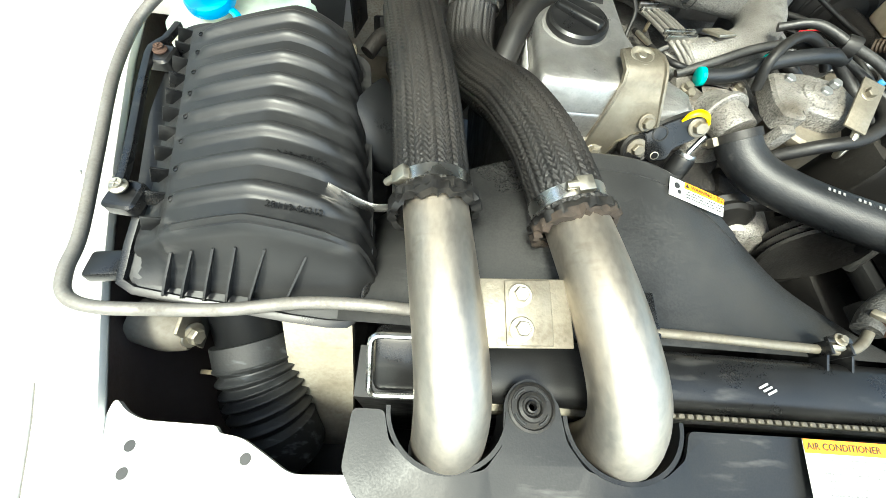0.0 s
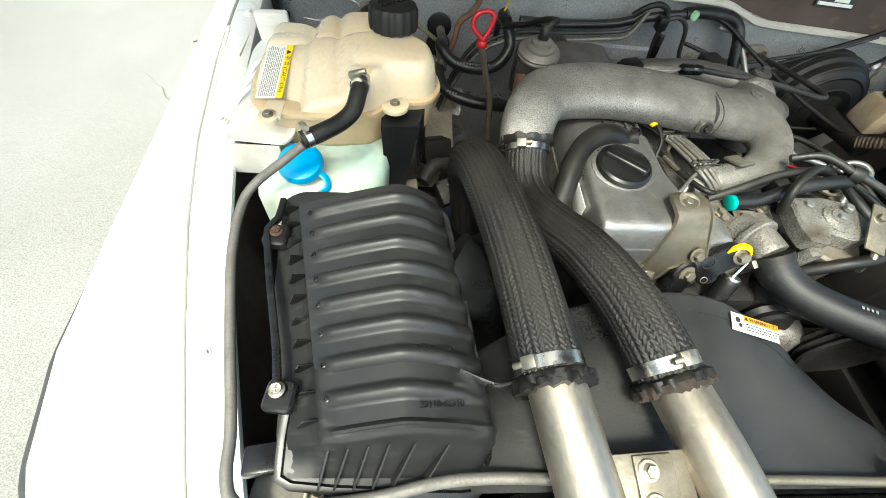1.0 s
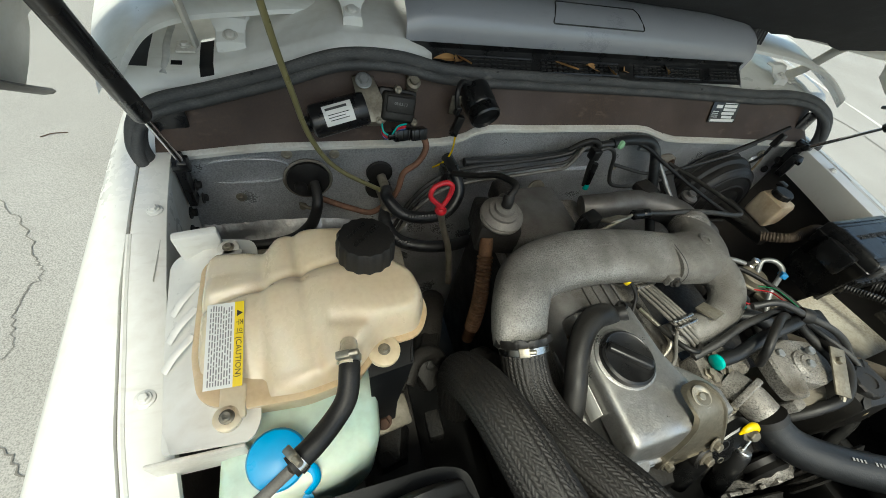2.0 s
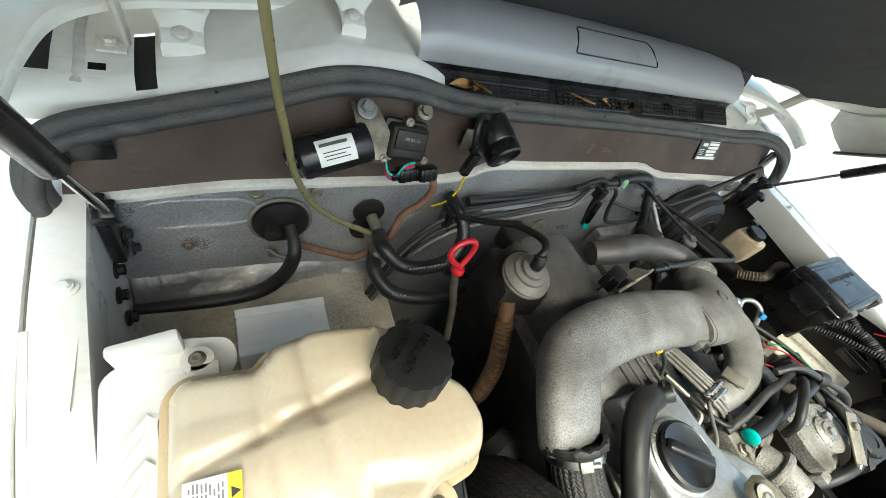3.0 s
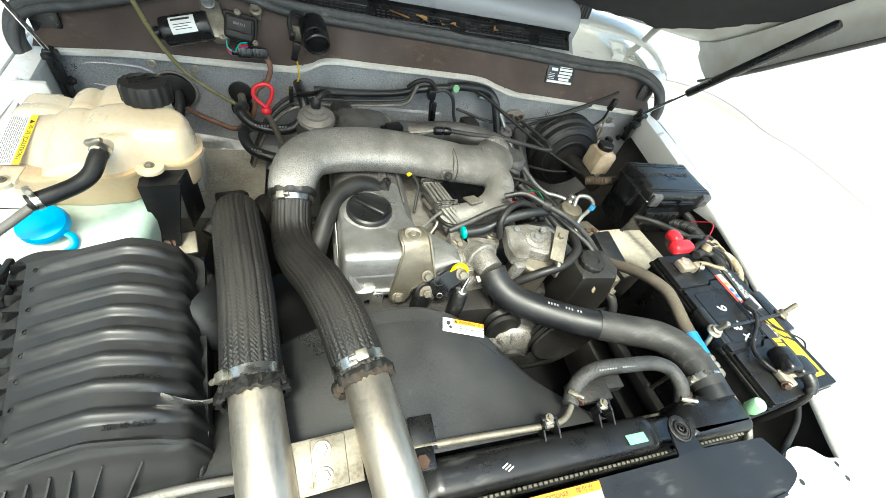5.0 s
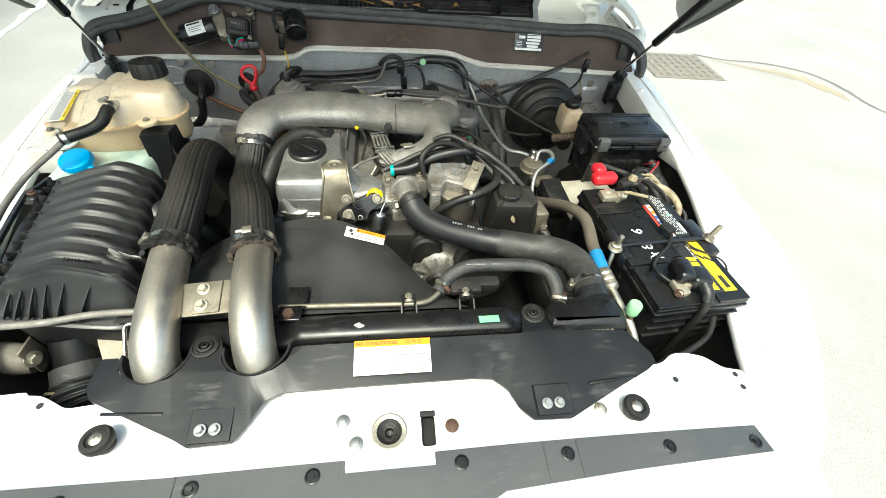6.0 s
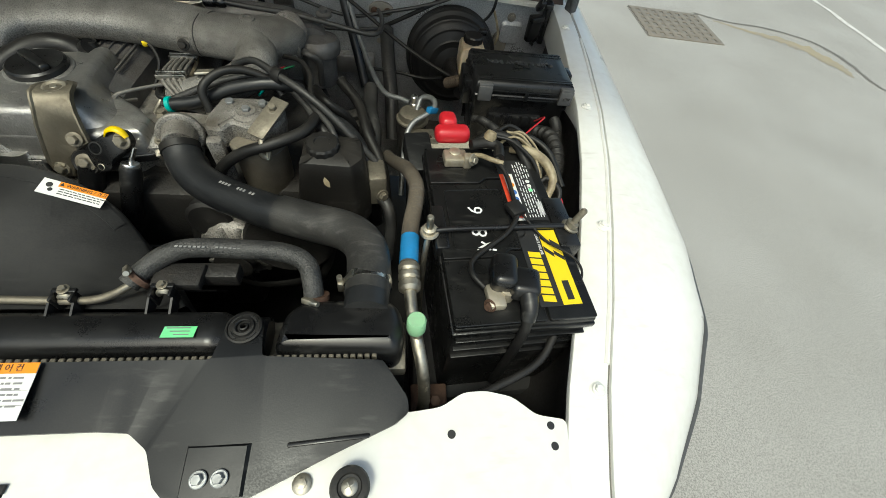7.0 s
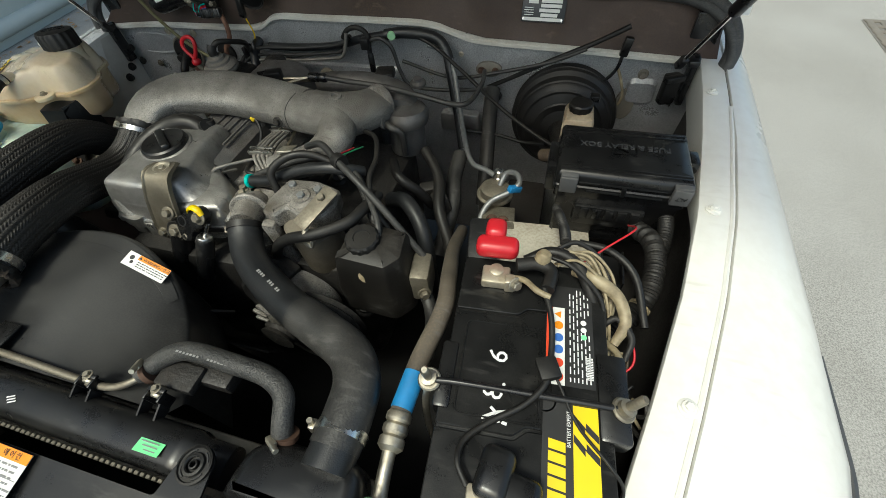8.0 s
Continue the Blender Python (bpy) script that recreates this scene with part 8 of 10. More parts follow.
box(bm, (0, 0, 0), (0.026, 0.07, 0.003), 0.001, pose(0.182, 0.474, 0.98, 18, 6, -25))
part("strap", bm, "bracket", ff)
bolt(ff, (0.187, 0.488, 0.985), (0, -0.3, 1), 0.006, "bracket")
bm = B()
tube(bm, [(0.176, 0.45, 0.968), (0.174, 0.44, 0.958), (0.172, 0.437, 0.945), (0.178, 0.438, 0.935), (0.182, 0.442, 0.945)], 0.004, seg=8)
part("lever", bm, "zinc", ff)

shift(ff, -0.01, -0.006, 0.0)
# alternator below the radiator hose
al = thing("alternator", (0.11, 0.4, 0.78), "finned cast-aluminium alternator below the radiator hose", "alternator")
bm = B()
lathe(bm, (0.105, 0.36, 0.79), (0.1, 1, 0), [(0.03, 0), (0.055, 0.006), (0.062, 0.014), (0.064, 0.03), (0.064, 0.07), (0.06, 0.08)], 40)
part("housing", bm, "cast_rough", al)
for k in range(14):
    a = 2 * math.pi * k / 14
    bm = B()
    box(bm, (0.048, 0, 0), (0.026, 0.006, 0.008), 0.002, Matrix.Translation((0.105, 0.36, 0.79)) @ Matrix.Rotation(a, 4, "Y") @ Matrix.Rotation(radians(6), 4, "Z"))
    part("fin", bm, "cast_rough", al)
bm = B()
lathe(bm, (0.103, 0.352, 0.79), (-0.1, -1, 0), [(0.026, 0), (0.03, 0.002), (0.026, 0.008), (0.03, 0.014), (0.024, 0.016), (0.01, 0.014), (0.0, 0.018)], 30)
part("pulley", bm, "engine", al)

# power-steering reservoir
ps = thing("steering_fluid_reservoir", (0.25, 0.45, 0.83), "dusty black power-steering reservoir with a ribbed cap", "reservoir")
bm = B()
o1 = round_outline([(0.206, 0.405), (0.295, 0.4), (0.318, 0.43), (0.31, 0.49), (0.23, 0.5), (0.205, 0.47)], 0.01, 4)
loft(bm, [ring_at(o1, i, z) for i, z in ((0.004, 0.82), (0.0, 0.825), (0.0, 0.88), (0.006, 0.915), (0.009, 0.935), (0.012, 0.943), (0.02, 0.947), (0.06, 0.949), (0.1, 0.95))])
part("body", bm, "plastic_dusty", ps)
bm = B()
lathe(bm, (0.247, 0.447, 0.946), (0, -0.06, 1), [(0.023, 0), (0.0245, 0.001), (0.0245, 0.011), (0.022, 0.014), (0.012, 0.0145), (0.011, 0.0125), (0.0, 0.0125)], 60, lobes=14, depth=0.03)
part("cap", bm, "rubber", ps, "ribbed black cap")
bm = B()
lathe(bm, (0.259, 0.4105, 0.916), (0.1, -1, 0.22), [(0.011, 0), (0.011, 0.0015), (0.0, 0.002)], 18)
part("sticker", bm, "cream", ps, "small round cream sticker")
bm = B()
box(bm, (0, 0, 0), (0.03, 0.05, 0.06), 0.006, pose(0.325, 0.455, 0.875, 0, 0, 8))
part("bracket", bm, "bracket", ps)
bolt(ps, (0.335, 0.43, 0.87), (0.5, -0.8, 0.1), 0.007, "bracket")
bm = B()
tube(bm, [(0.33, 0.44, 0.86), (0.345, 0.42, 0.85), (0.35, 0.4, 0.82), (0.345, 0.38, 0.76)], 0.01, seg=14)
tagged(part("steering_hose", bm, "rubber_grey"), "grey-black rubber power-steering hose", "hose")

# hoses and pulleys deep between the engine and the battery
for pts, r, mt in (
        ([(0.21, 0.62, 0.86), (0.25, 0.6, 0.88), (0.29, 0.56, 0.86), (0.31, 0.52, 0.8), (0.32, 0.5, 0.72)], 0.014, "hose"),
        ([(0.24, 0.75, 0.88), (0.28, 0.7, 0.86), (0.3, 0.63, 0.84), (0.33, 0.58, 0.8), (0.34, 0.54, 0.74)], 0.011, "rubber"),
        ([(0.2, 0.68, 0.9), (0.225, 0.64, 0.9), (0.26, 0.64, 0.87), (0.275, 0.66, 0.82), (0.26, 0.7, 0.78)], 0.009, "rubber"),
        ([(0.3, 0.8, 0.84), (0.3, 0.74, 0.82), (0.31, 0.68, 0.8), (0.3, 0.6, 0.74)], 0.016, "rubber_grey")):
    cable("engine_hose", pts, r, mt, "dusty black hose low beside the engine", "hose", 14)

# vacuum valve on its box
vv = thing("egr_valve", (-0.24, 0.79, 0.9), "grey round vacuum valve on a dark rectangular housing", "valve")
bm = B()
lathe(bm, (-0.238, 0.797, 0.968), (-0.02, -0.12, 1), [(0.026, 0), (0.036, 0.003), (0.037, 0.007), (0.035, 0.01), (0.036, 0.013), (0.033, 0.016), (0.026, 0.02), (0.025, 0.024), (0.018, 0.026), (0.017, 0.031), (0.009, 0.033), (0.008, 0.037), (0.0, 0.037)], 44)
part("diaphragm", bm, "pipe_steel", vv)
bm = B()
tube(bm, [(-0.239, 0.7925, 1.003), (-0.239, 0.793, 1.012), (-0.238, 0.798, 1.02)], 0.009, seg=14)
part("boot", bm, "rubber", vv)
bm = B()
box(bm, (0, 0, 0), (0.075, 0.09, 0.06), 0.01, pose(-0.234, 0.812, 0.935, -6, 0, -12))
part("housing", bm, "engine", vv)
bm = B()
box(bm, (0, 0, 0), (0.05, 0.14, 0.05), 0.014, pose(-0.17, 0.85, 0.93, 0, 0, 12), seg=3)
part("rear_duct", bm, "engine", vv)
shift(vv, 0, 0.026, 0.006)
# corrugated copper-brown pipe
bm = B()
tube(bm, [(-0.262, 0.805, 0.95), (-0.266, 0.772, 0.905), (-0.27, 0.745, 0.86), (-0.272, 0.73, 0.8), (-0.272, 0.725, 0.74)], 0.0125, seg=20, n=190, relief=lambda a, s: 0.0018 * math.cos(2 * math.pi * s / 0.007) if 0.03 < s < 0.19 else -0.001)
tagged(part("egr_pipe", bm, "copper"), "brown heat-stained corrugated pipe", "pipe")
# clutter deep to the left of the engine
tb = thing("turbocharger", (-0.33, 0.62, 0.75), "rusty turbocharger and hoses low beside the engine", "turbocharger")
bm = B()
lathe(bm, (-0.32, 0.66, 0.8), (0.3, -1, 0.1), [(0.02, 0), (0.05, 0.01), (0.058, 0.03), (0.05, 0.05), (0.03, 0.055), (0.03, 0.075)], 32)
part("housing", bm, "engine", tb)
bm = B()
tube(bm, [(-0.375, 0.69, 0.76), (-0.365, 0.72, 0.79), (-0.345, 0.77, 0.79), (-0.325, 0.81, 0.75)], 0.026, seg=18)
part("exhaust_elbow", bm, "engine", tb)
bm = B()
tube(bm, [(-0.43, 0.62, 0.86), (-0.41, 0.65, 0.87), (-0.38, 0.66, 0.86), (-0.36, 0.65, 0.83)], 0.012, seg=14)
part("coolant_line", bm, "engine", tb)
for k in range(7):
    rnd = random.Random(30 + k)
    bm = B()
    x, y, z = rnd.uniform(-0.46, -0.3), rnd.uniform(0.52, 0.75), rnd.uniform(0.72, 0.82)
    box(bm, (0, 0, 0), (rnd.uniform(0.02, 0.06), rnd.uniform(0.02, 0.05), rnd.uniform(0.02, 0.05)), 0.005, pose(x, y, z, rnd.uniform(-30, 30), rnd.uniform(-30, 30), rnd.uniform(0, 90)))
    part("casting", bm, "engine", tb)

# ---- battery ----
bat = thing("battery", (0.4935, 0.302, 0.755), "black car battery with yellow, red and white labels", "battery")
BM = pose(0.4935, 0.302, 0, 0, 0, 4.4)
bm = B()
box(bm, (0, 0, 0.85), (0.166, 0.297, 0.19), 0.006, BM)
part("case", bm, "battery", bat)
bm = B()
box(bm, (0, 0, 0.9415), (0.173, 0.304, 0.009), 0.002, BM)
box(bm, (0, 0, 0.9495), (0.169, 0.3, 0.012), 0.003, BM)
lidb = part("lid", bm, "battery", bat)
for ol in ([(0.0262, -0.149), (0.084, -0.149), (0.084, 0.149), (0.0262, 0.149)],
           [(-0.084, 0.149), (-0.084, 0.0732), (-0.012, 0.0732), (-0.002, 0.082), (0.0228, 0.082), (0.0228, 0.149)],
           [(-0.084, 0.0694), (-0.084, -0.0584), (-0.009, -0.0584), (0.003, -0.0482), (0.0228, -0.0482), (0.0228, 0.0782), (-0.0004, 0.0782), (-0.0104, 0.0694)],
           [(-0.084, -0.0622), (-0.084, -0.149), (0.0228, -0.149), (0.0228, -0.052), (0.0046, -0.052), (-0.0076, -0.0622)]):
    ol = round_outline(ol, 0.003, 3)
    bm = B()
    loft(bm, [[V(x, y, 0.953) for x, y in ol], [V(x, y, 0.9592) for x, y in ol], ring_at(ol, 0.0008, 0.96)])
    part("lid_panel", bm, "battery", lidb, m=BM)
bm = B()
ol = round_outline([(-0.068, -0.046), (0.014, -0.046), (0.014, 0.058), (-0.068, 0.058)], 0.008)
tube(bm, [BM @ V(x, y, 0.9601) for x, y in ol] + [BM @ V(*ol[0], 0.9601)], 0.0012, seg=6, steps=1)
part("lid_seam", bm, "battery", lidb)
bm = B()
for x in (-0.0245, 0.0):
    lathe(bm, BM @ V(x + 0.02, -0.02, 0.96), (0, 0, 1), [(0.011, 0), (0.011, 0.0008), (0.0095, 0.0008), (0.009, 0.0003), (0.0, 0.0003)], 24)
part("vent_plug", bm, "battery", lidb)
for k in range(3):
    bm = B()
    box(bm, (0.0, -0.15, 0.925 - 0.022 * k), (0.16, 0.006, 0.003), 0.001, BM)
    part("case_rib", bm, "battery", bat)
# front label: lettering drawn as plain blocks
L1 = BM @ on_plane((0.0445, -0.0765, 0.9604), (0, 1, 0), (-1, 0, 0)) @ Matrix.Diagonal((0.87, 1.04, 1, 1))
slab("label", 0, 0, 0.13, 0.05, "ink", bat, L1, label="black and yellow battery label")
slab("label_panel", 0, -0.0135, 0.128, 0.0225, "label_yellow", bat, L1, 0.0005)
for k in range(7):
    x0 = -0.058 + 0.0121 * k
    bm = B()
    bm.faces.new([bm.verts.new(L1 @ V(x0 + px + 0.18 * py, 0.012 + py, 0.0008)) for px, py in ((0, -0.0075), (0.0098, -0.0075), (0.0098, 0.0075), (0, 0.0075))])
    part("brand_block", bm, "label_yellow", bat)
for dx in (0.022, 0.043):
    bm = B()
    pts = [(-0.016, -0.011), (-0.008, -0.011), (0.004, 0.0), (-0.002, 0.0), (0.012, 0.011), (0.004, 0.011), (-0.009, 0.001), (-0.003, 0.001)]
    bm.faces.new([bm.verts.new(L1 @ V(dx + px, -0.0135 + py, 0.0012)) for px, py in pts])
    part("flash", bm, "ink", bat)
slab("model_block", -0.042, -0.0135, 0.03, 0.008, "ink", bat, L1, 0.001)
words("BATTERY EXPERT", 0.0048, L1 @ pose(0.038, 0.0015, 0.0008), "paint_mark", bat, "lettering", 0.0001)
# rear label with the safety signs
L2 = BM @ on_plane((0.0445, 0.058, 0.9604), (0, 1, 0), (-1, 0, 0)) @ Matrix.Diagonal((1.26, 1, 1, 1))
slab("label", 0, 0, 0.096, 0.05, "ink", bat, L2, label="battery safety label with white, red and black bands")
slab("label_red_band", -0.001, 0.0215, 0.05, 0.0065, "label_red", bat, L2, 0.0005)
slab("label_white_band", -0.012, 0.012, 0.072, 0.0135, "label", bat, L2, 0.0005)
for i, (x, mt) in enumerate(((0.017, "label_orange"), (0.006, "label_orange"), (-0.006, "label_blue"), (-0.017, "label_blue"), (-0.029, "label_red"), (-0.041, "label_red"))):
    bm = B()
    lathe(bm, L2 @ V(x, 0.0118, 0.001), (0, 0, 1), [(0.005, 0), (0.005, 0.0002)], 20 if i else 3)
    if mt == "label_red":
        lathe(bm, L2 @ V(x, 0.0118, 0.001), (0, 0, 1), [(0.005, 0), (0.005, 0.0003), (0.004, 0.0003), (0.004, 0)], 20)
    part("sign", bm, mt, bat)
bm = B()
rnd = random.Random(14)
for i in range(6):
    x = -0.044
    while x < 0.04:
        w = rnd.uniform(0.003, 0.008)
        if not (0.0 < x < 0.016 and i > 2):
            box(bm, (x + w / 2, -0.0005 - 0.004 * i, 0.0008), (w, 0.0012, 0.0002), 0, L2)
        x += w + rnd.uniform(0.001, 0.004)
for i in range(14):
    box(bm, (-0.04 + 0.0014 * i, -0.02, 0.0008), (0.0008, 0.007, 0.0002), 0, L2)
part("small_print", bm, "paint_mark", bat)
for x, mt in ((0.011, "label"), (0.004, "label"), (-0.003, "label_green")):
    bm = B()
    lathe(bm, L2 @ V(x, -0.015, 0.0008), (0, 0, 1), [(0.0032, 0), (0.0032, 0.0003)], 18)
    part("indicator_mark", bm, mt, bat)
# hand-painted date
words("6", 0.03, BM @ on_plane((-0.029, 0.019, 0.9606), (0.25, 1, 0), (-1, 0.25, 0)), "paint_mark", bat, "painted_figure", 0.0002)
words("8.", 0.03, BM @ on_plane((-0.03, -0.017, 0.9606), (0.2, 1, 0), (-1, 0.2, 0)), "paint_mark", bat, "painted_figure", 0.0002)
bm = B()
for a in ([(-0.04, -0.047), (-0.027, -0.04), (-0.016, -0.037)], [(-0.032, -0.035), (-0.026, -0.041), (-0.023, -0.049)], [(-0.02, -0.048), (-0.015, -0.049)]):
    tube(bm, [BM @ V(x, y, 0.9604) for x, y in a], 0.0015, seg=6, shape=(1, 0.3))
part("painted_stroke", bm, "paint_mark", bat)
# terminals
bm = B()
lathe(bm, BM @ V(-0.043, 0.122, 0.958), (0, 0, 1), [(0.0095, 0), (0.0088, 0.018), (0.0075, 0.019), (0.0, 0.019)], 24)
box(bm, (-0.043, 0.116, 0.968), (0.034, 0.026, 0.014), 0.003, BM)
box(bm, (-0.026, 0.108, 0.97), (0.012, 0.014, 0.02), 0.002, BM)
part("positive_clamp", bm, "lead", bat, "corroded terminal clamp")
bolt(bat, BM @ V(-0.02, 0.104, 0.975), (0.6, -0.6, 0.3), 0.006, "zinc")
bm = B()
lathe(bm, BM @ V(-0.02, -0.115, 0.958), (0, 0, 1), [(0.0095, 0), (0.0088, 0.018), (0.0, 0.019)], 24)
box(bm, (-0.035, -0.12, 0.968), (0.02, 0.03, 0.012), 0.003, BM)
part("negative_clamp", bm, "lead", bat, "corroded terminal clamp")
bolt(bat, BM @ V(-0.043, -0.13, 0.968), (-0.7, -0.6, 0.3), 0.005, "rust")

# red cap over the positive lead
rc = thing("terminal_cap", tuple(BM @ V(-0.044, 0.14, 0.975)), "red rubber cap over the positive battery lead", "terminal cap", "terminal caps")
bm = B()
RM = BM @ Matrix.Translation((-0.045, 0.151, 0.986))
box(bm, (0, -0.004, 0.002), (0.052, 0.026, 0.024), 0.009, RM, seg=4)
box(bm, (-0.004, 0.018, 0.008), (0.026, 0.03, 0.022), 0.009, RM, seg=4)
part("cap", bm, "red", rc)
nc = thing("terminal_cap", tuple(BM @ V(-0.012, -0.113, 0.972)), "black rubber cap over the negative battery lead", "terminal cap", "terminal caps")
bm = B()
NM = BM @ Matrix.Translation((-0.012, -0.105, 0.98)) @ pose(0, 0, 0, 0, 0, -12)
box(bm, (-0.012, 0.006, 0.0), (0.03, 0.044, 0.03), 0.009, NM, seg=4)
box(bm, (0.012, -0.004, -0.002), (0.034, 0.036, 0.026), 0.008, NM, seg=4)
tube(bm, [NM @ V(0.016, -0.018, -0.002), NM @ V(0.018, -0.032, -0.006), NM @ V(0.018, -0.042, -0.016)], [0.011, 0.0095, 0.008], seg=16)
part("cap", bm, "plastic", nc)
bm = B()
tube(bm, [NM @ V(0.018, -0.04, -0.014), NM @ V(0.018, -0.047, -0.035), NM @ V(0.018, -0.049, -0.09), NM @ V(0.016, -0.05, -0.19)], 0.0062, seg=14)
part("lead", bm, "rubber", nc)
# hold-down bar with its bolts
hb = thing("battery_clamp", (0.49, 0.285, 0.96), "thin steel hold-down bar with two threaded bolts across the battery", "clamp")
P0, P1 = V(0.398, 0.2745, 0.968), V(0.589, 0.2915, 0.966)
bm = B()
tube(bm, [P0 + V(0.006, 0, 0), P0 + V(0.03, 0.003, 0.001), P0.lerp(P1, 0.5) + V(0, 0, 0.001), P1 - V(0.006, 0.001, 0)], 0.0035, seg=10, steps=4)
part("bar", bm, "strut", hb, "dark lacquered bar")
for p, ax in ((P0, V(-0.05, -0.1, 1)), (P1, V(0.35, 0.1, 1))):
    bm = B()
    lathe(bm, p - ax.normalized() * 0.004, ax, [(0.012, 0), (0.0125, 0.002), (0.011, 0.004), (0.0085, 0.004), (0.0085, 0.01), (0.0045, 0.011), (0.0045, 0.032), (0.003, 0.034)], 18)
    part("nut_and_stud", bm, "zinc" if p is P0 else "bracket", hb)
bm = B()
tube(bm, [P0 + V(0, 0, -0.002), P0 + V(-0.004, -0.012, -0.04), P0 + V(-0.004, -0.02, -0.12), P0 + V(0.0, -0.02, -0.2)], 0.004, seg=10)
part("long_bolt", bm, "zinc", hb)
for x, y, w, h in ((0.086, -0.006, 0.03, 0.088), (-0.082, -0.008, 0.018, 0.073)):
    bm = B()
    box(bm, (x, y, 0.949), (w, h, 0.028), 0.004, BM)
    part("edge_pad", bm, "plastic", hb)
# thin cable over the battery, with a bit of tape
cable("battery_cable", [BM @ V(0.012, 0.1, 0.985), BM @ V(0.022, 0.065, 0.978), BM @ V(0.024, 0.03, 0.972), BM @ V(0.02, -0.005, 0.972), BM @ V(0.0, -0.03, 0.968), BM @ V(-0.03, -0.05, 0.966), BM @ V(-0.052, -0.07, 0.968), BM @ V(-0.056, -0.09, 0.972), BM @ V(-0.045, -0.108, 0.97)], 0.0033, "rubber", "thin black cable lying across the battery")
cable("battery_cable", [BM @ V(0.03, 0.0, 0.97), BM @ V(0.05, -0.04, 0.966), BM @ V(0.075, -0.07, 0.97), BM @ V(0.09, -0.085, 0.955), BM @ V(0.088, -0.1, 0.93)], 0.0016, "rubber", "thin black wire curling off the battery")
bm = B()
box(bm, (0.022, 0.0, 0.974), (0.022, 0.024, 0.01), 0.003, BM @ pose(0, 0, 0, 0, 0, 20))
tagged(part("tape_wrap", bm, "rubber"), "black tape wrapped round the battery cable", "tape")
# wiring bundle behind the battery
wb = thing("wiring_loom", (0.52, 0.47, 0.96), "tangle of black and cream wires behind the battery", "wiring")
for k, (mt, r, pts) in enumerate((
        ("rubber", 0.008, [(-0.02, 0.125, 0.985), (0.005, 0.13, 0.985), (0.02, 0.12, 0.985), (0.016, 0.095, 0.985)]),
        ("rubber", 0.007, [(-0.01, 0.14, 0.975), (0.02, 0.15, 0.985), (0.05, 0.14, 0.98), (0.07, 0.11, 0.96), (0.085, 0.09, 0.93)]),
        ("cream", 0.0036, [(-0.03, 0.115, 0.972), (-0.01, 0.108, 0.98), (0.005, 0.092, 0.985), (0.02, 0.086, 0.984)]),
        ("cream", 0.0026, [(0.03, 0.145, 0.985), (0.06, 0.15, 0.98), (0.08, 0.13, 0.968), (0.088, 0.1, 0.95)]),
        ("cream", 0.0024, [(0.035, 0.155, 0.98), (0.07, 0.16, 0.975), (0.09, 0.13, 0.96), (0.095, 0.1, 0.94), (0.09, 0.07, 0.92)]),
        ("cream", 0.002, [(0.04, 0.15, 0.99), (0.066, 0.146, 0.985), (0.084, 0.115, 0.97)]),
        ("cream", 0.004, [(0.088, 0.07, 0.93), (0.1, 0.05, 0.94), (0.1, 0.02, 0.945), (0.09, 0.0, 0.93)]),
        ("cream", 0.0018, [(0.025, 0.14, 0.975), (0.05, 0.135, 0.992), (0.078, 0.12, 0.975), (0.092, 0.09, 0.945), (0.1, 0.05, 0.9)]),
        ("cream", 0.0018, [(0.028, 0.135, 0.978), (0.062, 0.155, 0.987), (0.094, 0.14, 0.965), (0.1, 0.11, 0.94), (0.092, 0.08, 0.91)]),
        ("rubber", 0.003, [(0.02, 0.15, 0.985), (0.05, 0.165, 0.99), (0.085, 0.15, 0.97), (0.095, 0.12, 0.945)]),
        ("rubber", 0.0026, [(0.015, 0.14, 0.99), (0.045, 0.125, 0.99), (0.08, 0.1, 0.965), (0.09, 0.06, 0.92)]),
        ("rubber", 0.005, [(0.06, 0.2, 0.95), (0.1, 0.19, 0.95), (0.13, 0.16, 0.94), (0.14, 0.1, 0.92)]),
        ("rubber", 0.004, [(0.085, 0.085, 0.94), (0.1, 0.09, 0.95), (0.115, 0.07, 0.945), (0.11, 0.05, 0.93)]))):
    bm = B()
    tube(bm, [BM @ V(*p) for p in pts], r, seg=10)
    part("wire", bm, mt, wb)
bm = B()
lathe(bm, BM @ V(0.008, 0.132, 0.99), (0.3, 0.3, 1), [(0.009, 0), (0.0095, 0.006), (0.007, 0.012), (0.0, 0.013)], 16)
part("connector_stub", bm, "cream", wb)
for r, pts in ((0.0135, [(0.635, 0.615, 0.88), (0.648, 0.575, 0.9), (0.65, 0.53, 0.902), (0.64, 0.48, 0.893), (0.618, 0.445, 0.875), (0.59, 0.41, 0.85)]), (0.0105, [(0.672, 0.64, 0.9), (0.668, 0.6, 0.902), (0.662, 0.56, 0.89), (0.658, 0.52, 0.86)]), (0.0065, [(0.507, 0.615, 0.9), (0.511, 0.575, 0.925), (0.518, 0.53, 0.945), (0.52, 0.49, 0.962)])):
    bm = B()
    tube(bm, pts, r, seg=16, n=110, relief=lambda a, s: 0.0012 * math.cos(2 * math.pi * s / 0.005))
    tagged(part("corrugated_conduit", bm, "rubber"), "black corrugated wiring conduit", "conduit", "wiring conduits")
bm = B()
lathe(bm, (0.63, 0.462, 0.885), (0.55, 0.8, 0.3), [(0.0145, 0), (0.0148, 0.001), (0.0148, 0.005), (0.0145, 0.006)], 20)
tagged(part("tape_band", bm, "cream"), "yellowed tape band round the conduit", "tape")
rp = thing("relay_bracket", (0.6, 0.53, 0.85), "black bracket with a rusty bolt behind the battery", "bracket")
bm = B()
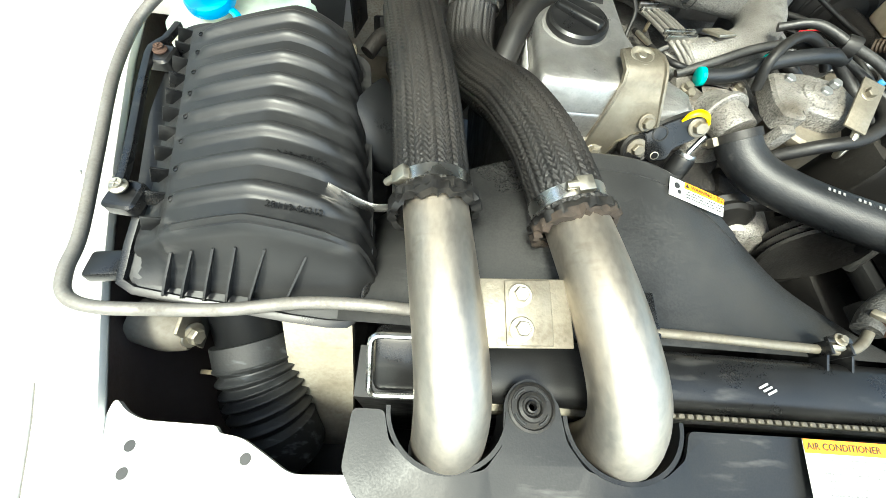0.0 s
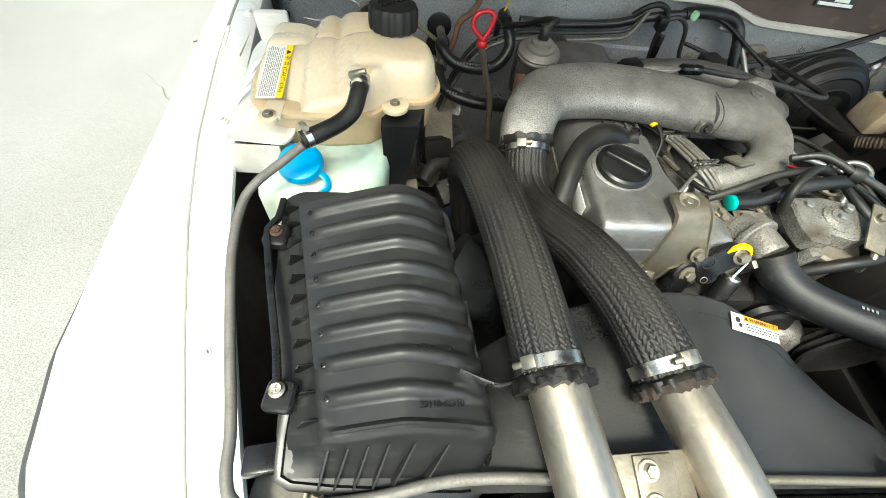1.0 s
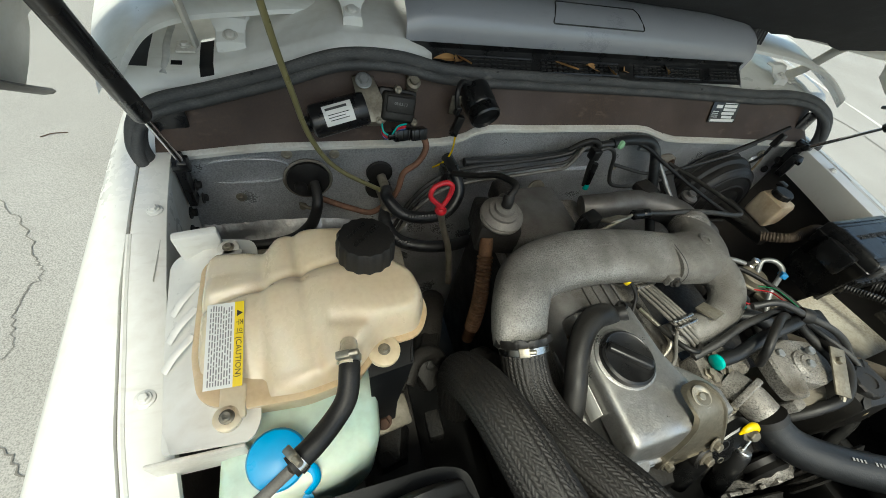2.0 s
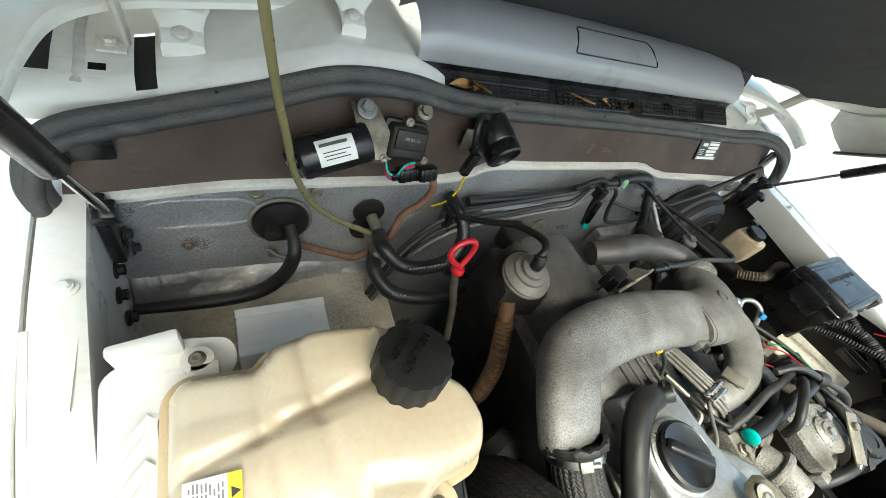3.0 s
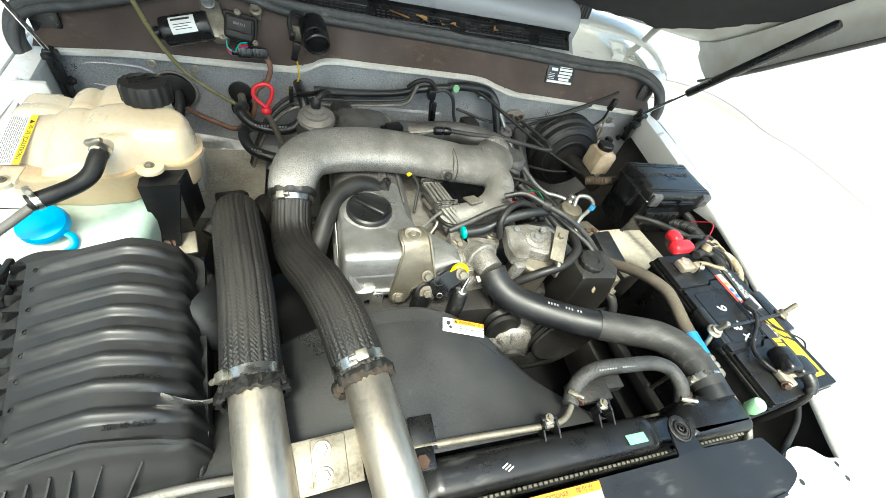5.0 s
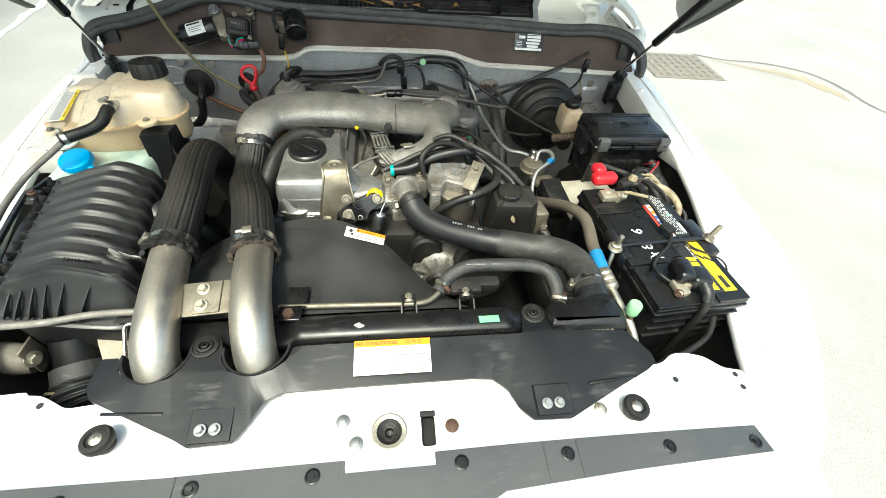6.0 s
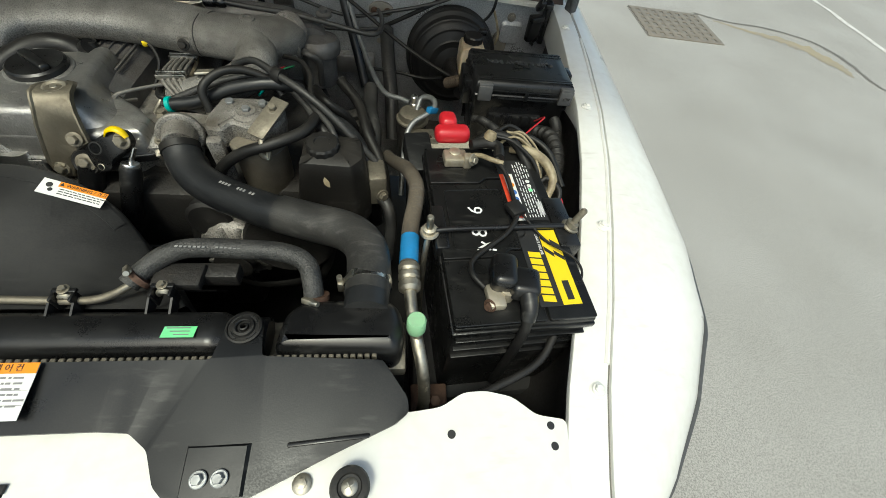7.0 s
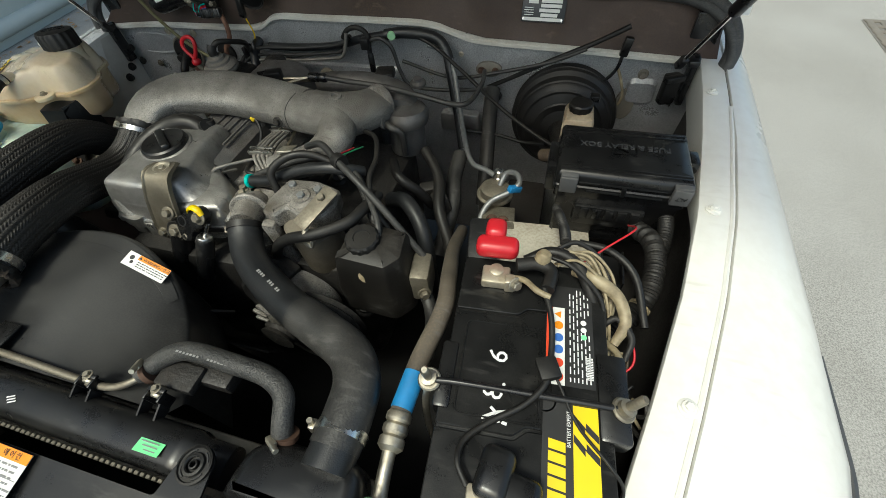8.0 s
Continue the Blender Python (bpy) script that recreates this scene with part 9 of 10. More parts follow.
box(bm, (0.597, 0.53, 0.866), (0.032, 0.06, 0.003), 0.001)
for x in (0.582, 0.612):
    box(bm, (x, 0.53, 0.875), (0.003, 0.06, 0.02), 0.001)
part("channel", bm, "plastic", rp)
bolt(rp, (0.597, 0.512, 0.868), (0, 0, 1), 0.006, "rust")
bm = B()
tube(bm, [BM @ V(0.05, 0.14, 0.965), BM @ V(0.07, 0.125, 0.975), BM @ V(0.098, 0.11, 0.965), BM @ V(0.108, 0.085, 0.95), BM @ V(0.098, 0.065, 0.935)], [0.006, 0.008, 0.0075, 0.007, 0.005], seg=12, steps=6)
part("wire", bm, "cream", wb, "bundle of cream wires")
for k in range(14):
    rnd = random.Random(70 + k)
    x0, y0, z0 = rnd.uniform(0.098, 0.128), rnd.uniform(-0.01, 0.075), rnd.uniform(0.88, 0.92)
    bm = B()
    tube(bm, [BM @ V(x0 + rnd.uniform(-0.012, 0.012), y0 + 0.016 * j * rnd.uniform(0.4, 1.2) - 0.03, z0 + 0.012 * math.sin(1.6 * j + k)) for j in range(5)], rnd.choice((0.0015, 0.0019, 0.0026)), seg=7)
    part("wire", bm, ("cream", "rubber", "cream", "tan_sleeve", "rubber", "red", "rubber")[k % 7], wb)
cable("wire", [BM @ V(0.06, 0.16, 0.955), BM @ V(0.09, 0.18, 0.97), BM @ V(0.125, 0.21, 0.975), BM @ V(0.13, 0.25, 0.94)], 0.0013, "red", "thin red wire beside the fuse box")
cable("wire", [BM @ V(0.1, 0.03, 0.92), BM @ V(0.12, 0.05, 0.93), BM @ V(0.115, 0.09, 0.94)], 0.0013, "red", "thin red wire beside the battery")
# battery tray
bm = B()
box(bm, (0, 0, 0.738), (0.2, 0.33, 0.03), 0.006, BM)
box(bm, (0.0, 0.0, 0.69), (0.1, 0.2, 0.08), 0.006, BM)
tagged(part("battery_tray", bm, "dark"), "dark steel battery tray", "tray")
bm = B()
loft(bm, [[BM @ V(x, y, z) for x, y, z in r] for r in ([(-0.05, 0.185, 0.845), (0.1, 0.185, 0.845), (0.1, 0.33, 0.84), (-0.05, 0.33, 0.84)], [(-0.05, 0.185, 0.835), (0.1, 0.185, 0.835), (0.1, 0.33, 0.83), (-0.05, 0.33, 0.83)])])
tagged(part("wing_shelf", bm, "ledge_cream"), "pale dirty sheet-metal shelf behind the battery", "shelf")
bm = B()
box(bm, (0, 0, 0), (0.05, 0.09, 0.05), 0.006, pose(0.4, 0.55, 0.85, 12, 0, 8))
tagged(part("relay_cover", bm, "plastic_grey"), "grey-black plastic relay cover", "cover")

# ---- fuse and relay box ----
fx = thing("fuse_box", (0.578, 0.65, 0.88), "black plastic fuse and relay box with a clipped lid", "fuse box")
FM = pose(0.59, 0.676, 0.968, 1.0, 0, 0.5) @ Matrix.Diagonal((1.05, 1.055, 1, 1))
bm = B()
o = round_outline([(-0.09, -0.058), (0.09, -0.058), (0.09, 0.058), (-0.09, 0.058)], 0.006)
loft(bm, [[FM @ p for p in ring_at(o, i, z)] for i, z in ((-0.002, -0.02), (-0.002, -0.014), (0.0, -0.012), (0.0, 0.004), (0.003, 0.009), (0.006, 0.011), (0.02, 0.0115), (0.06, 0.0118), (0.1, 0.012))])
fl = part("lid", bm, "plastic", fx)
for y in (0.046, 0.038, -0.042, -0.048):
    bm = B()
    box(bm, (0, y, 0.0122), (0.17, 0.003, 0.001), 0.0003, FM)
    part("lid_ridge", bm, "plastic", fl)
words("FUSE & RELAY BOX", 0.0145, FM @ pose(0.0, 0.01, 0.0126, 0, 0, 180), "strip_plastic", fl, "moulded_lettering", 0.0009)
bm = B()
loft(bm, [[FM @ p for p in ring_at(o, i, z)] for i, z in ((0.012, -0.138), (0.009, -0.1), (0.007, -0.045), (0.002, -0.036), (0.002, -0.018))])
part("base", bm, "plastic", fx)
for x in (-0.072, 0.075):
    bm = B()
    box(bm, (x, -0.062, -0.008), (0.024, 0.008, 0.028), 0.002, FM)
    box(bm, (x, -0.056, 0.006), (0.024, 0.014, 0.006), 0.002, FM)
    part("clip", bm, "clip_grey", fx, "grey lid clip")
words("ALT", 0.008, FM @ on_plane((0.075, -0.0664, -0.008), (-1, 0, 0), (0, 0.0, -1)), "plastic", fx, "moulded_lettering", 0.0003)
for at, size in (((0.0, -0.06, -0.004), (0.115, 0.003, 0.002)), ((0.005, -0.061, -0.018), (0.1, 0.003, 0.002)), ((0.003, -0.061, -0.012), (0.006, 0.005, 0.016))):
    bm = B()
    box(bm, at, size, 0.0005, FM)
    part("front_rail", bm, "plastic_grey", fx)
bm = B()
box(bm, (-0.005, -0.047, -0.075), (0.1, 0.02, 0.04), 0.003, FM)
part("connector_block", bm, "plastic", fx)
for k in range(5):
    bm = B()
    box(bm, (-0.04 + 0.018 * k, -0.058, -0.066), (0.012, 0.006, 0.02), 0.001, FM)
    part("connector", bm, "plastic", fx)
for c, s in (((-0.096, 0.0, -0.03), (0.016, 0.06, 0.05)), ((0.098, 0.02, -0.012), (0.016, 0.03, 0.02))):
    bm = B()
    box(bm, c, s, 0.003, FM)
    part("side_lug", bm, "plastic", fx)

# brown sleeved loom running along the inner wing
bm = B()
tube(bm, [(0.47, 0.79, 0.87), (0.5, 0.757, 0.898), (0.56, 0.765, 0.9), (0.62, 0.775, 0.893), (0.67, 0.775, 0.88)], 0.011, seg=14, n=150, relief=lambda a, s: 0.001 * math.cos(2 * math.pi * s / 0.006))
tagged(part("sleeved_loom", bm, "tan_sleeve"), "tan-brown ribbed cable sleeve beside the fuse box", "conduit")
# ---- brake booster and master cylinder ----
bo = thing("brake_booster", (0.485, 1.0, 0.8), "large round black brake booster on the bulkhead", "brake booster")
bm = B()
lathe(bm, (0.485, 1.02, 0.815), (0, -1, 0.06), [(0.1, 0), (0.113, 0.008), (0.116, 0.016), (0.112, 0.022), (0.112, 0.034), (0.116, 0.04), (0.114, 0.05), (0.106, 0.056), (0.104, 0.07), (0.096, 0.08), (0.08, 0.087), (0.05, 0.092), (0.03, 0.1), (0.0, 0.1)], 56)
part("shell", bm, "rubber", bo)
for r, d in ((0.113, 0.028), (0.103, 0.072), (0.088, 0.084), (0.062, 0.091)):
    bm = B()
    lathe(bm, V(0.485, 1.02, 0.815) + V(0, -1, 0.06).normalized() * (d - 0.003), (0, -1, 0.06), [(r - 0.004, 0), (r, 0.001), (r + 0.0008, 0.004), (r - 0.002, 0.006), (r - 0.005, 0.0055)], 56)
    part("pressed_rib", bm, "rubber", bo)
bm = B()
tube(bm, [(0.485, 0.93, 0.822), (0.49, 0.87, 0.83), (0.495, 0.79, 0.835)], [0.026, 0.022, 0.019], seg=22)
part("master_cylinder", bm, "engine", bo)
mr = thing("brake_fluid_reservoir", (0.51, 0.84, 0.86), "stained cream brake-fluid reservoir with a black cap", "reservoir")
bm = B()
o = round_outline([(0.482, 0.8), (0.54, 0.805), (0.538, 0.872), (0.484, 0.868)], 0.008)
loft(bm, [ring_at(o, i, z) for i, z in ((0.008, 0.865), (0.002, 0.87), (0.0, 0.88), (0.0, 0.922), (0.004, 0.93), (0.012, 0.933), (0.05, 0.934))])
part("body", bm, "reservoir", mr)
bm = B()
lathe(bm, (0.511, 0.838, 0.933), (0, 0, 1), [(0.018, 0), (0.021, 0.002), (0.0215, 0.013), (0.019, 0.016), (0.0, 0.0165)], 48, lobes=12, depth=0.035)
part("cap", bm, "rubber", mr)
bm = B()
box(bm, (0.535, 0.865, 0.945), (0.018, 0.018, 0.012), 0.003)
part("sensor_plug", bm, "plastic", mr)
shift(mr, 0.013, 0.013, 0.003)
shift(bo, 0.012, 0.0, 0.016)
# air-conditioning drier, pipes and hose
dr_ = thing("drier_bottle", (0.395, 0.71, 0.8), "air-conditioning drier with a steel head and two pipes", "drier")
bm = B()
lathe(bm, (0.392, 0.705, 0.7), (0, 0, 1), [(0.03, 0), (0.032, 0.004), (0.032, 0.12), (0.03, 0.126)], 30)
part("bottle", bm, "engine", dr_)
bm = B()
lathe(bm, (0.392, 0.705, 0.826), (0, 0, 1), [(0.033, 0), (0.035, 0.002), (0.035, 0.006), (0.03, 0.008), (0.028, 0.02), (0.02, 0.024), (0.0, 0.024)], 30)
part("head", bm, "bracket", dr_)
bm = B()
lathe(bm, (0.395, 0.728, 0.845), (0, 0, 1), [(0.009, 0), (0.009, 0.008), (0.007, 0.01), (0.007, 0.018), (0.0085, 0.019), (0.0085, 0.024), (0.006, 0.026)], 14)
part("valve", bm, "bright", dr_)
bm = B()
box(bm, (0, 0, 0), (0.06, 0.07, 0.012), 0.003, pose(0.41, 0.64, 0.83, -14, 0, 6))
part("bracket", bm, "bracket", dr_)
bolt(dr_, (0.4, 0.628, 0.838), (0, -0.2, 1), 0.007, "rust")
bolt(dr_, (0.42, 0.628, 0.838), (0, -0.2, 1), 0.007, "rust")
cable("refrigerant_pipe", [(0.18, 1.0, 0.972), (0.225, 0.99, 0.965), (0.245, 0.97, 0.94), (0.275, 0.9, 0.885), (0.31, 0.81, 0.855), (0.335, 0.765, 0.848), (0.365, 0.748, 0.85), (0.385, 0.735, 0.85)], 0.0055, "bolt_grey", "thin bright aluminium refrigerant pipe", "pipe")
cable("refrigerant_pipe", [(0.4, 0.71, 0.848), (0.41, 0.725, 0.868), (0.43, 0.715, 0.876), (0.437, 0.695, 0.872), (0.422, 0.68, 0.862), (0.392, 0.662, 0.85), (0.378, 0.64, 0.83), (0.372, 0.6, 0.79), (0.37, 0.56, 0.74)], 0.0055, "bolt_grey", "bent bright aluminium refrigerant pipe with a blue tag", "pipe")
bm = B()
box(bm, (0, 0, 0), (0.026, 0.012, 0.012), 0.002, pose(0.431, 0.684, 0.868, 0, 20, 40))
tagged(part("pipe_tag", bm, "blue_tape"), "small pale blue tag on the refrigerant pipe", "tag")
cable("refrigerant_hose", [(0.085, 0.99, 0.994), (0.13, 0.996, 0.998), (0.195, 1.0, 0.99), (0.225, 0.99, 0.966), (0.24, 0.97, 0.92), (0.26, 0.94, 0.85), (0.28, 0.9, 0.78)], 0.0115, "hose", "thick black refrigerant hose down the bulkhead", "hose", 16)
bm = B()
lathe(bm, (0.1, 0.992, 0.995), (0.3, -1, 0.1), [(0.0085, 0), (0.0095, 0.002), (0.0095, 0.012), (0.008, 0.014), (0, 0.014)], 20)
tagged(part("service_cap", bm, "green_cap"), "pale green service-port cap on the refrigerant hose", "cap", "service caps")
cable("steering_column_tube", [(0.33, 1.0, 0.88), (0.335, 0.94, 0.84), (0.345, 0.86, 0.78), (0.35, 0.8, 0.7)], 0.017, "rubber_grey", "grey tube running down from the bulkhead", "tube", 18)
ah = thing("air_conditioning_hose", (0.38, 0.25, 0.9), "grey air-conditioning hose with a blue sleeve and steel ferrule", "hose")
bm = B()
tube(bm, [(0.34, 0.64, 0.78), (0.352, 0.54, 0.85), (0.374, 0.44, 0.92), (0.385, 0.385, 0.941), (0.384, 0.35, 0.943), (0.376, 0.3, 0.94), (0.373, 0.24, 0.938)], 0.0115, seg=18, steps=8)
part("hose", bm, "hose_brown", ah)
bm = B()
tube(bm, [(0.3755, 0.286, 0.9395), (0.374, 0.262, 0.9388), (0.3732, 0.245, 0.9384)], 0.0121, seg=18)
part("sleeve", bm, "blue_tape", ah, "torn blue sleeve")
bm = B()
lathe(bm, (0.3732, 0.242, 0.9384), (0.02, -1, -0.02), [(0.012, 0), (0.0135, 0.002), (0.0135, 0.008), (0.011, 0.011), (0.0135, 0.014), (0.0135, 0.02), (0.011, 0.023), (0.0135, 0.026), (0.0135, 0.034), (0.009, 0.038)], 24)
part("ferrule", bm, "zinc", ah)
bm = B()
tube(bm, [(0.374, 0.206, 0.937), (0.377, 0.175, 0.934), (0.382, 0.145, 0.928), (0.389, 0.118, 0.905), (0.393, 0.1, 0.86), (0.39, 0.09, 0.8)], 0.0072, seg=16)
tube(bm, [(0.382, 0.15, 0.93), (0.381, 0.151, 0.95)], 0.006, seg=14)
part("steel_pipe", bm, "zinc", ah)
bm = B()
lathe(bm, (0.3795, 0.1515, 0.948), (-0.03, 0, 1), [(0.0095, 0), (0.0105, 0.002), (0.0105, 0.02), (0.009, 0.0225), (0.0, 0.0225)], 24)
part("service_cap", bm, "green_cap", ah, "pale green service cap")
cable("bonnet_cable", [(0.37, 0.06, 0.9), (0.41, 0.078, 0.905), (0.47, 0.1, 0.9), (0.53, 0.13, 0.9), (0.56, 0.17, 0.91)], 0.005, "rubber", "black cable looping below the battery")
bm = B()
for i in range(2):
    lathe(bm, (0.4 + 0.012 * i, 0.1 + 0.015 * i, 0.8), (0, -0.2, 1), [(0.01, 0), (0.01, 0.006), (0.007, 0.007), (0.007, 0.015)], 6)
box(bm, (0.405, 0.11, 0.79), (0.05, 0.06, 0.02), 0.003)
tagged(part("pipe_anchor", bm, "rust"), "rusty bolts anchoring the pipe", "bolt")

# ---- on the bulkhead and the brown panel ----
wm = thing("wiper_motor", (-0.45, 1.03, 1.06), "black wiper motor with a white label and steel bracket", "wiper motor")
A0, A1 = V(-0.522, 1.0, 1.043), V(-0.432, 1.01, 1.066)
AX = (A1 - A0).normalized()
bm = B()
lathe(bm, A0, AX, [(0.012, -0.014), (0.013, -0.002), (0.02, 0.0), (0.0255, 0.003), (0.0265, 0.008), (0.0265, 0.085), (0.025, 0.09)], 36)
part("motor_can", bm, "strut", wm)
bm = B()
rows = []
for t in np.linspace(0.022, 0.068, 8):
    ring = []
    for a in np.linspace(-0.62, 0.62, 12):
        f = frame_of(AX)
        u = (V(0, -0.75, 0.66)).normalized()
        u = (u - AX * u.dot(AX)).normalized()
        w = AX.cross(u)
        ring.append(A0 + AX * t + (u * math.cos(a) + w * math.sin(a)) * 0.0268)
    rows.append(ring)
loft(bm, rows, closed=False)
part("label", bm, "label", wm, "white maker's label")
bm = B()
f = (V(0, -0.75, 0.66)).normalized()
f = (f - AX * f.dot(AX)).normalized()
w = AX.cross(f)
for a, t0, t1, h in ((-0.32, 0.026, 0.06, 0.005), (0.0, 0.028, 0.062, 0.0012), (0.16, 0.028, 0.055, 0.0012), (0.32, 0.03, 0.06, 0.0012)):
    c = f * math.cos(a) + w * math.sin(a)
    box(bm, (0, 0, 0), (t1 - t0, h, 0.0003), 0, on_plane(A0 + AX * (t0 + t1) / 2 + c * 0.027, AX, w))
part("label_print", bm, "ink", wm)
bm = B()
loft(bm, [[V(-0.454, 1.04, 1.098), V(-0.42, 1.038, 1.1), V(-0.42, 1.046, 1.1), V(-0.454, 1.048, 1.098)], [V(-0.45, 1.008, 1.082), V(-0.41, 1.008, 1.084), V(-0.41, 1.018, 1.084), V(-0.45, 1.018, 1.082)], [V(-0.44, 0.992, 1.05), V(-0.404, 0.994, 1.05), V(-0.404, 1.014, 1.05), V(-0.44, 1.014, 1.05)], [V(-0.432, 1.01, 1.03), V(-0.408, 1.01, 1.03), V(-0.408, 1.024, 1.03), V(-0.432, 1.024, 1.03)]])
part("bracket", bm, "bracket", wm)
bolt(wm, (-0.437, 1.03, 1.1), (0, -0.6, 0.8), 0.0085, "bolt_grey")
bm = B()
GC = pose(-0.383, 1.012, 1.066, -20, 8, 0)
box(bm, (0, 0, 0), (0.056, 0.032, 0.046), 0.007, GC, seg=3)
box(bm, (0, 0.008, 0), (0.064, 0.012, 0.054), 0.004, GC)
box(bm, (0.0, -0.017, 0.006), (0.046, 0.006, 0.026), 0.003, GC)
part("gear_cover", bm, "plastic_dusty", wm)
for gx, gz in ((-0.005, 0.028), (-0.03, -0.024), (0.03, -0.02)):
    bm = B()
    lathe(bm, GC @ V(gx, 0.0, gz), GC.to_3x3() @ V(0, -1, 0), [(0.006, 0), (0.006, 0.012), (0.004, 0.013), (0.0, 0.0115)], 14)
    part("cover_screw", bm, "bracket", wm)
for k, (px, pz, pw) in enumerate(((-0.375, 1.026, 0.034), (-0.348, 1.03, 0.03))):
    bm = B()
    box(bm, (0, 0, 0), (pw, 0.018, 0.02), 0.003, pose(px, 0.992 - 0.004 * k, pz, -16, 0, 10))
    for r in range(3):
        box(bm, (-pw * 0.3 + pw * 0.3 * r, -0.009, 0), (0.003, 0.003, 0.018), 0.001, pose(px, 0.992 - 0.004 * k, pz, -16, 0, 10))
    part("connector_shell", bm, "plastic", wm)
words("08.03.13", 0.0065, GC @ on_plane((0.0, -0.0204, 0.008), (1, 0, 0), (0, 0, 1)), "marks", wm, "date_stamp", 0.0001)
bm = B()
lathe(bm, (-0.352, 1.04, 1.094), (0, -0.6, 0.8), [(0.012, 0), (0.012, 0.003), (0.007, 0.005), (0.007, 0.011), (0, 0.011)], 16)
box(bm, (-0.352, 1.05, 1.09), (0.02, 0.02, 0.03), 0.003)
part("mount_foot", bm, "bracket", wm)
for i, (mt, dz) in enumerate((("red", 0.0), ("teal", 0.004), ("label_blue", -0.004), ("red", -0.003))):
    bm = B()
    tube(bm, [(-0.41, 1.0, 1.045 + dz), (-0.408, 0.988, 1.03 + dz), (-0.395, 0.985, 1.026 + dz), (-0.385, 0.988, 1.04 + dz), (-0.37, 0.99, 1.044 + dz)], 0.0016, seg=6)
    part("wire", bm, mt, wm)
bm = B()
box(bm, (0, 0, 0), (0.02, 0.012, 0.01), 0.002, pose(-0.392, 0.988, 1.026, -10, 0, 8))
part("plug", bm, "plastic", wm)
shift(wm, 0.0, 0.0, -0.005)

ho = thing("alarm_siren", (-0.225, 1.0, 1.05), "round black alarm siren on the brown panel", "siren")
bm = B()
lathe(bm, (-0.236, 1.045, 1.068), (0.2, -1, -0.38), [(0.022, 0), (0.028, 0.004), (0.0285, 0.04), (0.0265, 0.043), (0.0275, 0.046), (0.0275, 0.062), (0.025, 0.065), (0.0235, 0.06), (0.012, 0.06), (0.0, 0.062)], 40)
part("body", bm, "plastic", ho)
bm = B()
box(bm, (0, 0, 0), (0.02, 0.004, 0.035), 0.001, pose(-0.268, 1.03, 1.045, 0, 0, 0))
part("bracket", bm, "bracket", ho)
bm = B()
box(bm, (0, 0, 0), (0.014, 0.012, 0.04), 0.002, pose(-0.27, 1.0, 1.022, 0, 12, 0))
box(bm, (0, 0, 0), (0.01, 0.01, 0.016), 0.002, pose(-0.275, 1.0, 1.052, 0, 12, 0))
part("connector", bm, "plastic", ho)
bm = B()
tube(bm, [(-0.275, 1.0, 1.05), (-0.28, 1.005, 1.08), (-0.27, 1.02, 1.092), (-0.25, 1.03, 1.085)], 0.0045, seg=8)
part("lead", bm, "rubber", ho)
shift(ho, -0.006, -0.004, 0.013)
cable("wire", [(-0.274, 0.996, 1.012), (-0.272, 1.0, 0.975), (-0.285, 1.0, 0.95), (-0.3, 1.01, 0.93)], 0.0017, "yellow", "short yellow wire below the siren")

npl = thing("name_plate", (0.405, 1.045, 1.03), "black and silver riveted data plate", "data plate")
NP = on_plane((0.422, 1.0475, 1.043), (1, 0, -0.02), (0.02, 0.4, 0.92)) @ Matrix.Scale(1.22, 4)
bm = B()
box(bm, (0, 0, 0), (0.072, 0.05, 0.0015), 0.0004, NP)
part("plate", bm, "strut", npl)
for x, y, w, h in [(0.012 - 0.002 * (i > 2), 0.013 - 0.0068 * i, 0.034 - 0.006 * (i > 3), 0.005) for i in range(5)] + [(-0.018, 0.005, 0.016, 0.006), (0, -0.0205, 0.066, 0.005), (0, 0.0205, 0.06, 0.0016)] + [(-0.024, -0.004 - 0.0035 * i, 0.016, 0.001) for i in range(4)]:
    bm = B()
    box(bm, (x, y, 0.001), (w, h, 0.0004), 0, NP)
    part("blank_field", bm, "label", npl)
for x in (-0.032, 0.032):
    for y in (-0.0205, 0.0205):
        bm = B()
        lathe(bm, NP @ V(x, y, 0.0008), NP.to_3x3() @ V(0, 0, 1), [(0.0025, 0), (0.002, 0.001), (0, 0.0012)], 12)
        part("rivet", bm, "bright", npl)

# openings and grommets in the bulkhead
for x, z, r, y in ((-0.567, 0.961, 0.0062, 1.016), (-0.487, 0.957, 0.0062, 1.018), (0.174, 0.898, 0.005, 1.019), (0.25, 0.945, 0.004, 1.019), (0.31, 0.84, 0.004, 1.018)):
    bm = B()
    lathe(bm, (x, y + 0.006, z), (0, -1, 0.1), [(r * 1.5, 0), (r * 1.5, 0.0012), (r, 0.002), (r * 0.9, -0.004), (0, -0.004)], 20)
    tagged(part("panel_plug", bm, "zinc"), "small round opening in the bulkhead insulation", "plug", "bulkhead plugs")
gm = thing("cable_grommet", (-0.531, 1.04, 0.883), "large black rubber grommet in a pale ring with a taped cable", "grommet", "bulkhead grommets")
bm = B()
lathe(bm, (-0.531, 1.052, 0.883), (0, -1, 0.05), [(0.044, 0), (0.0445, 0.003), (0.041, 0.005), (0.038, 0.002)], 44)
part("ring", bm, "ledge", gm)
bm = B()
lathe(bm, (-0.531, 1.05, 0.883), (0, -1, 0.05), [(0.0385, 0), (0.038, 0.006), (0.033, 0.008), (0.02, 0.009), (0.012, 0.012), (0.0, 0.012)], 40)
lathe(bm, (-0.545, 1.045, 0.875), (0, -1, 0.0), [(0.012, 0), (0.011, 0.018), (0.0, 0.02)], 18)
part("boot", bm, "rubber", gm)
bm = B()
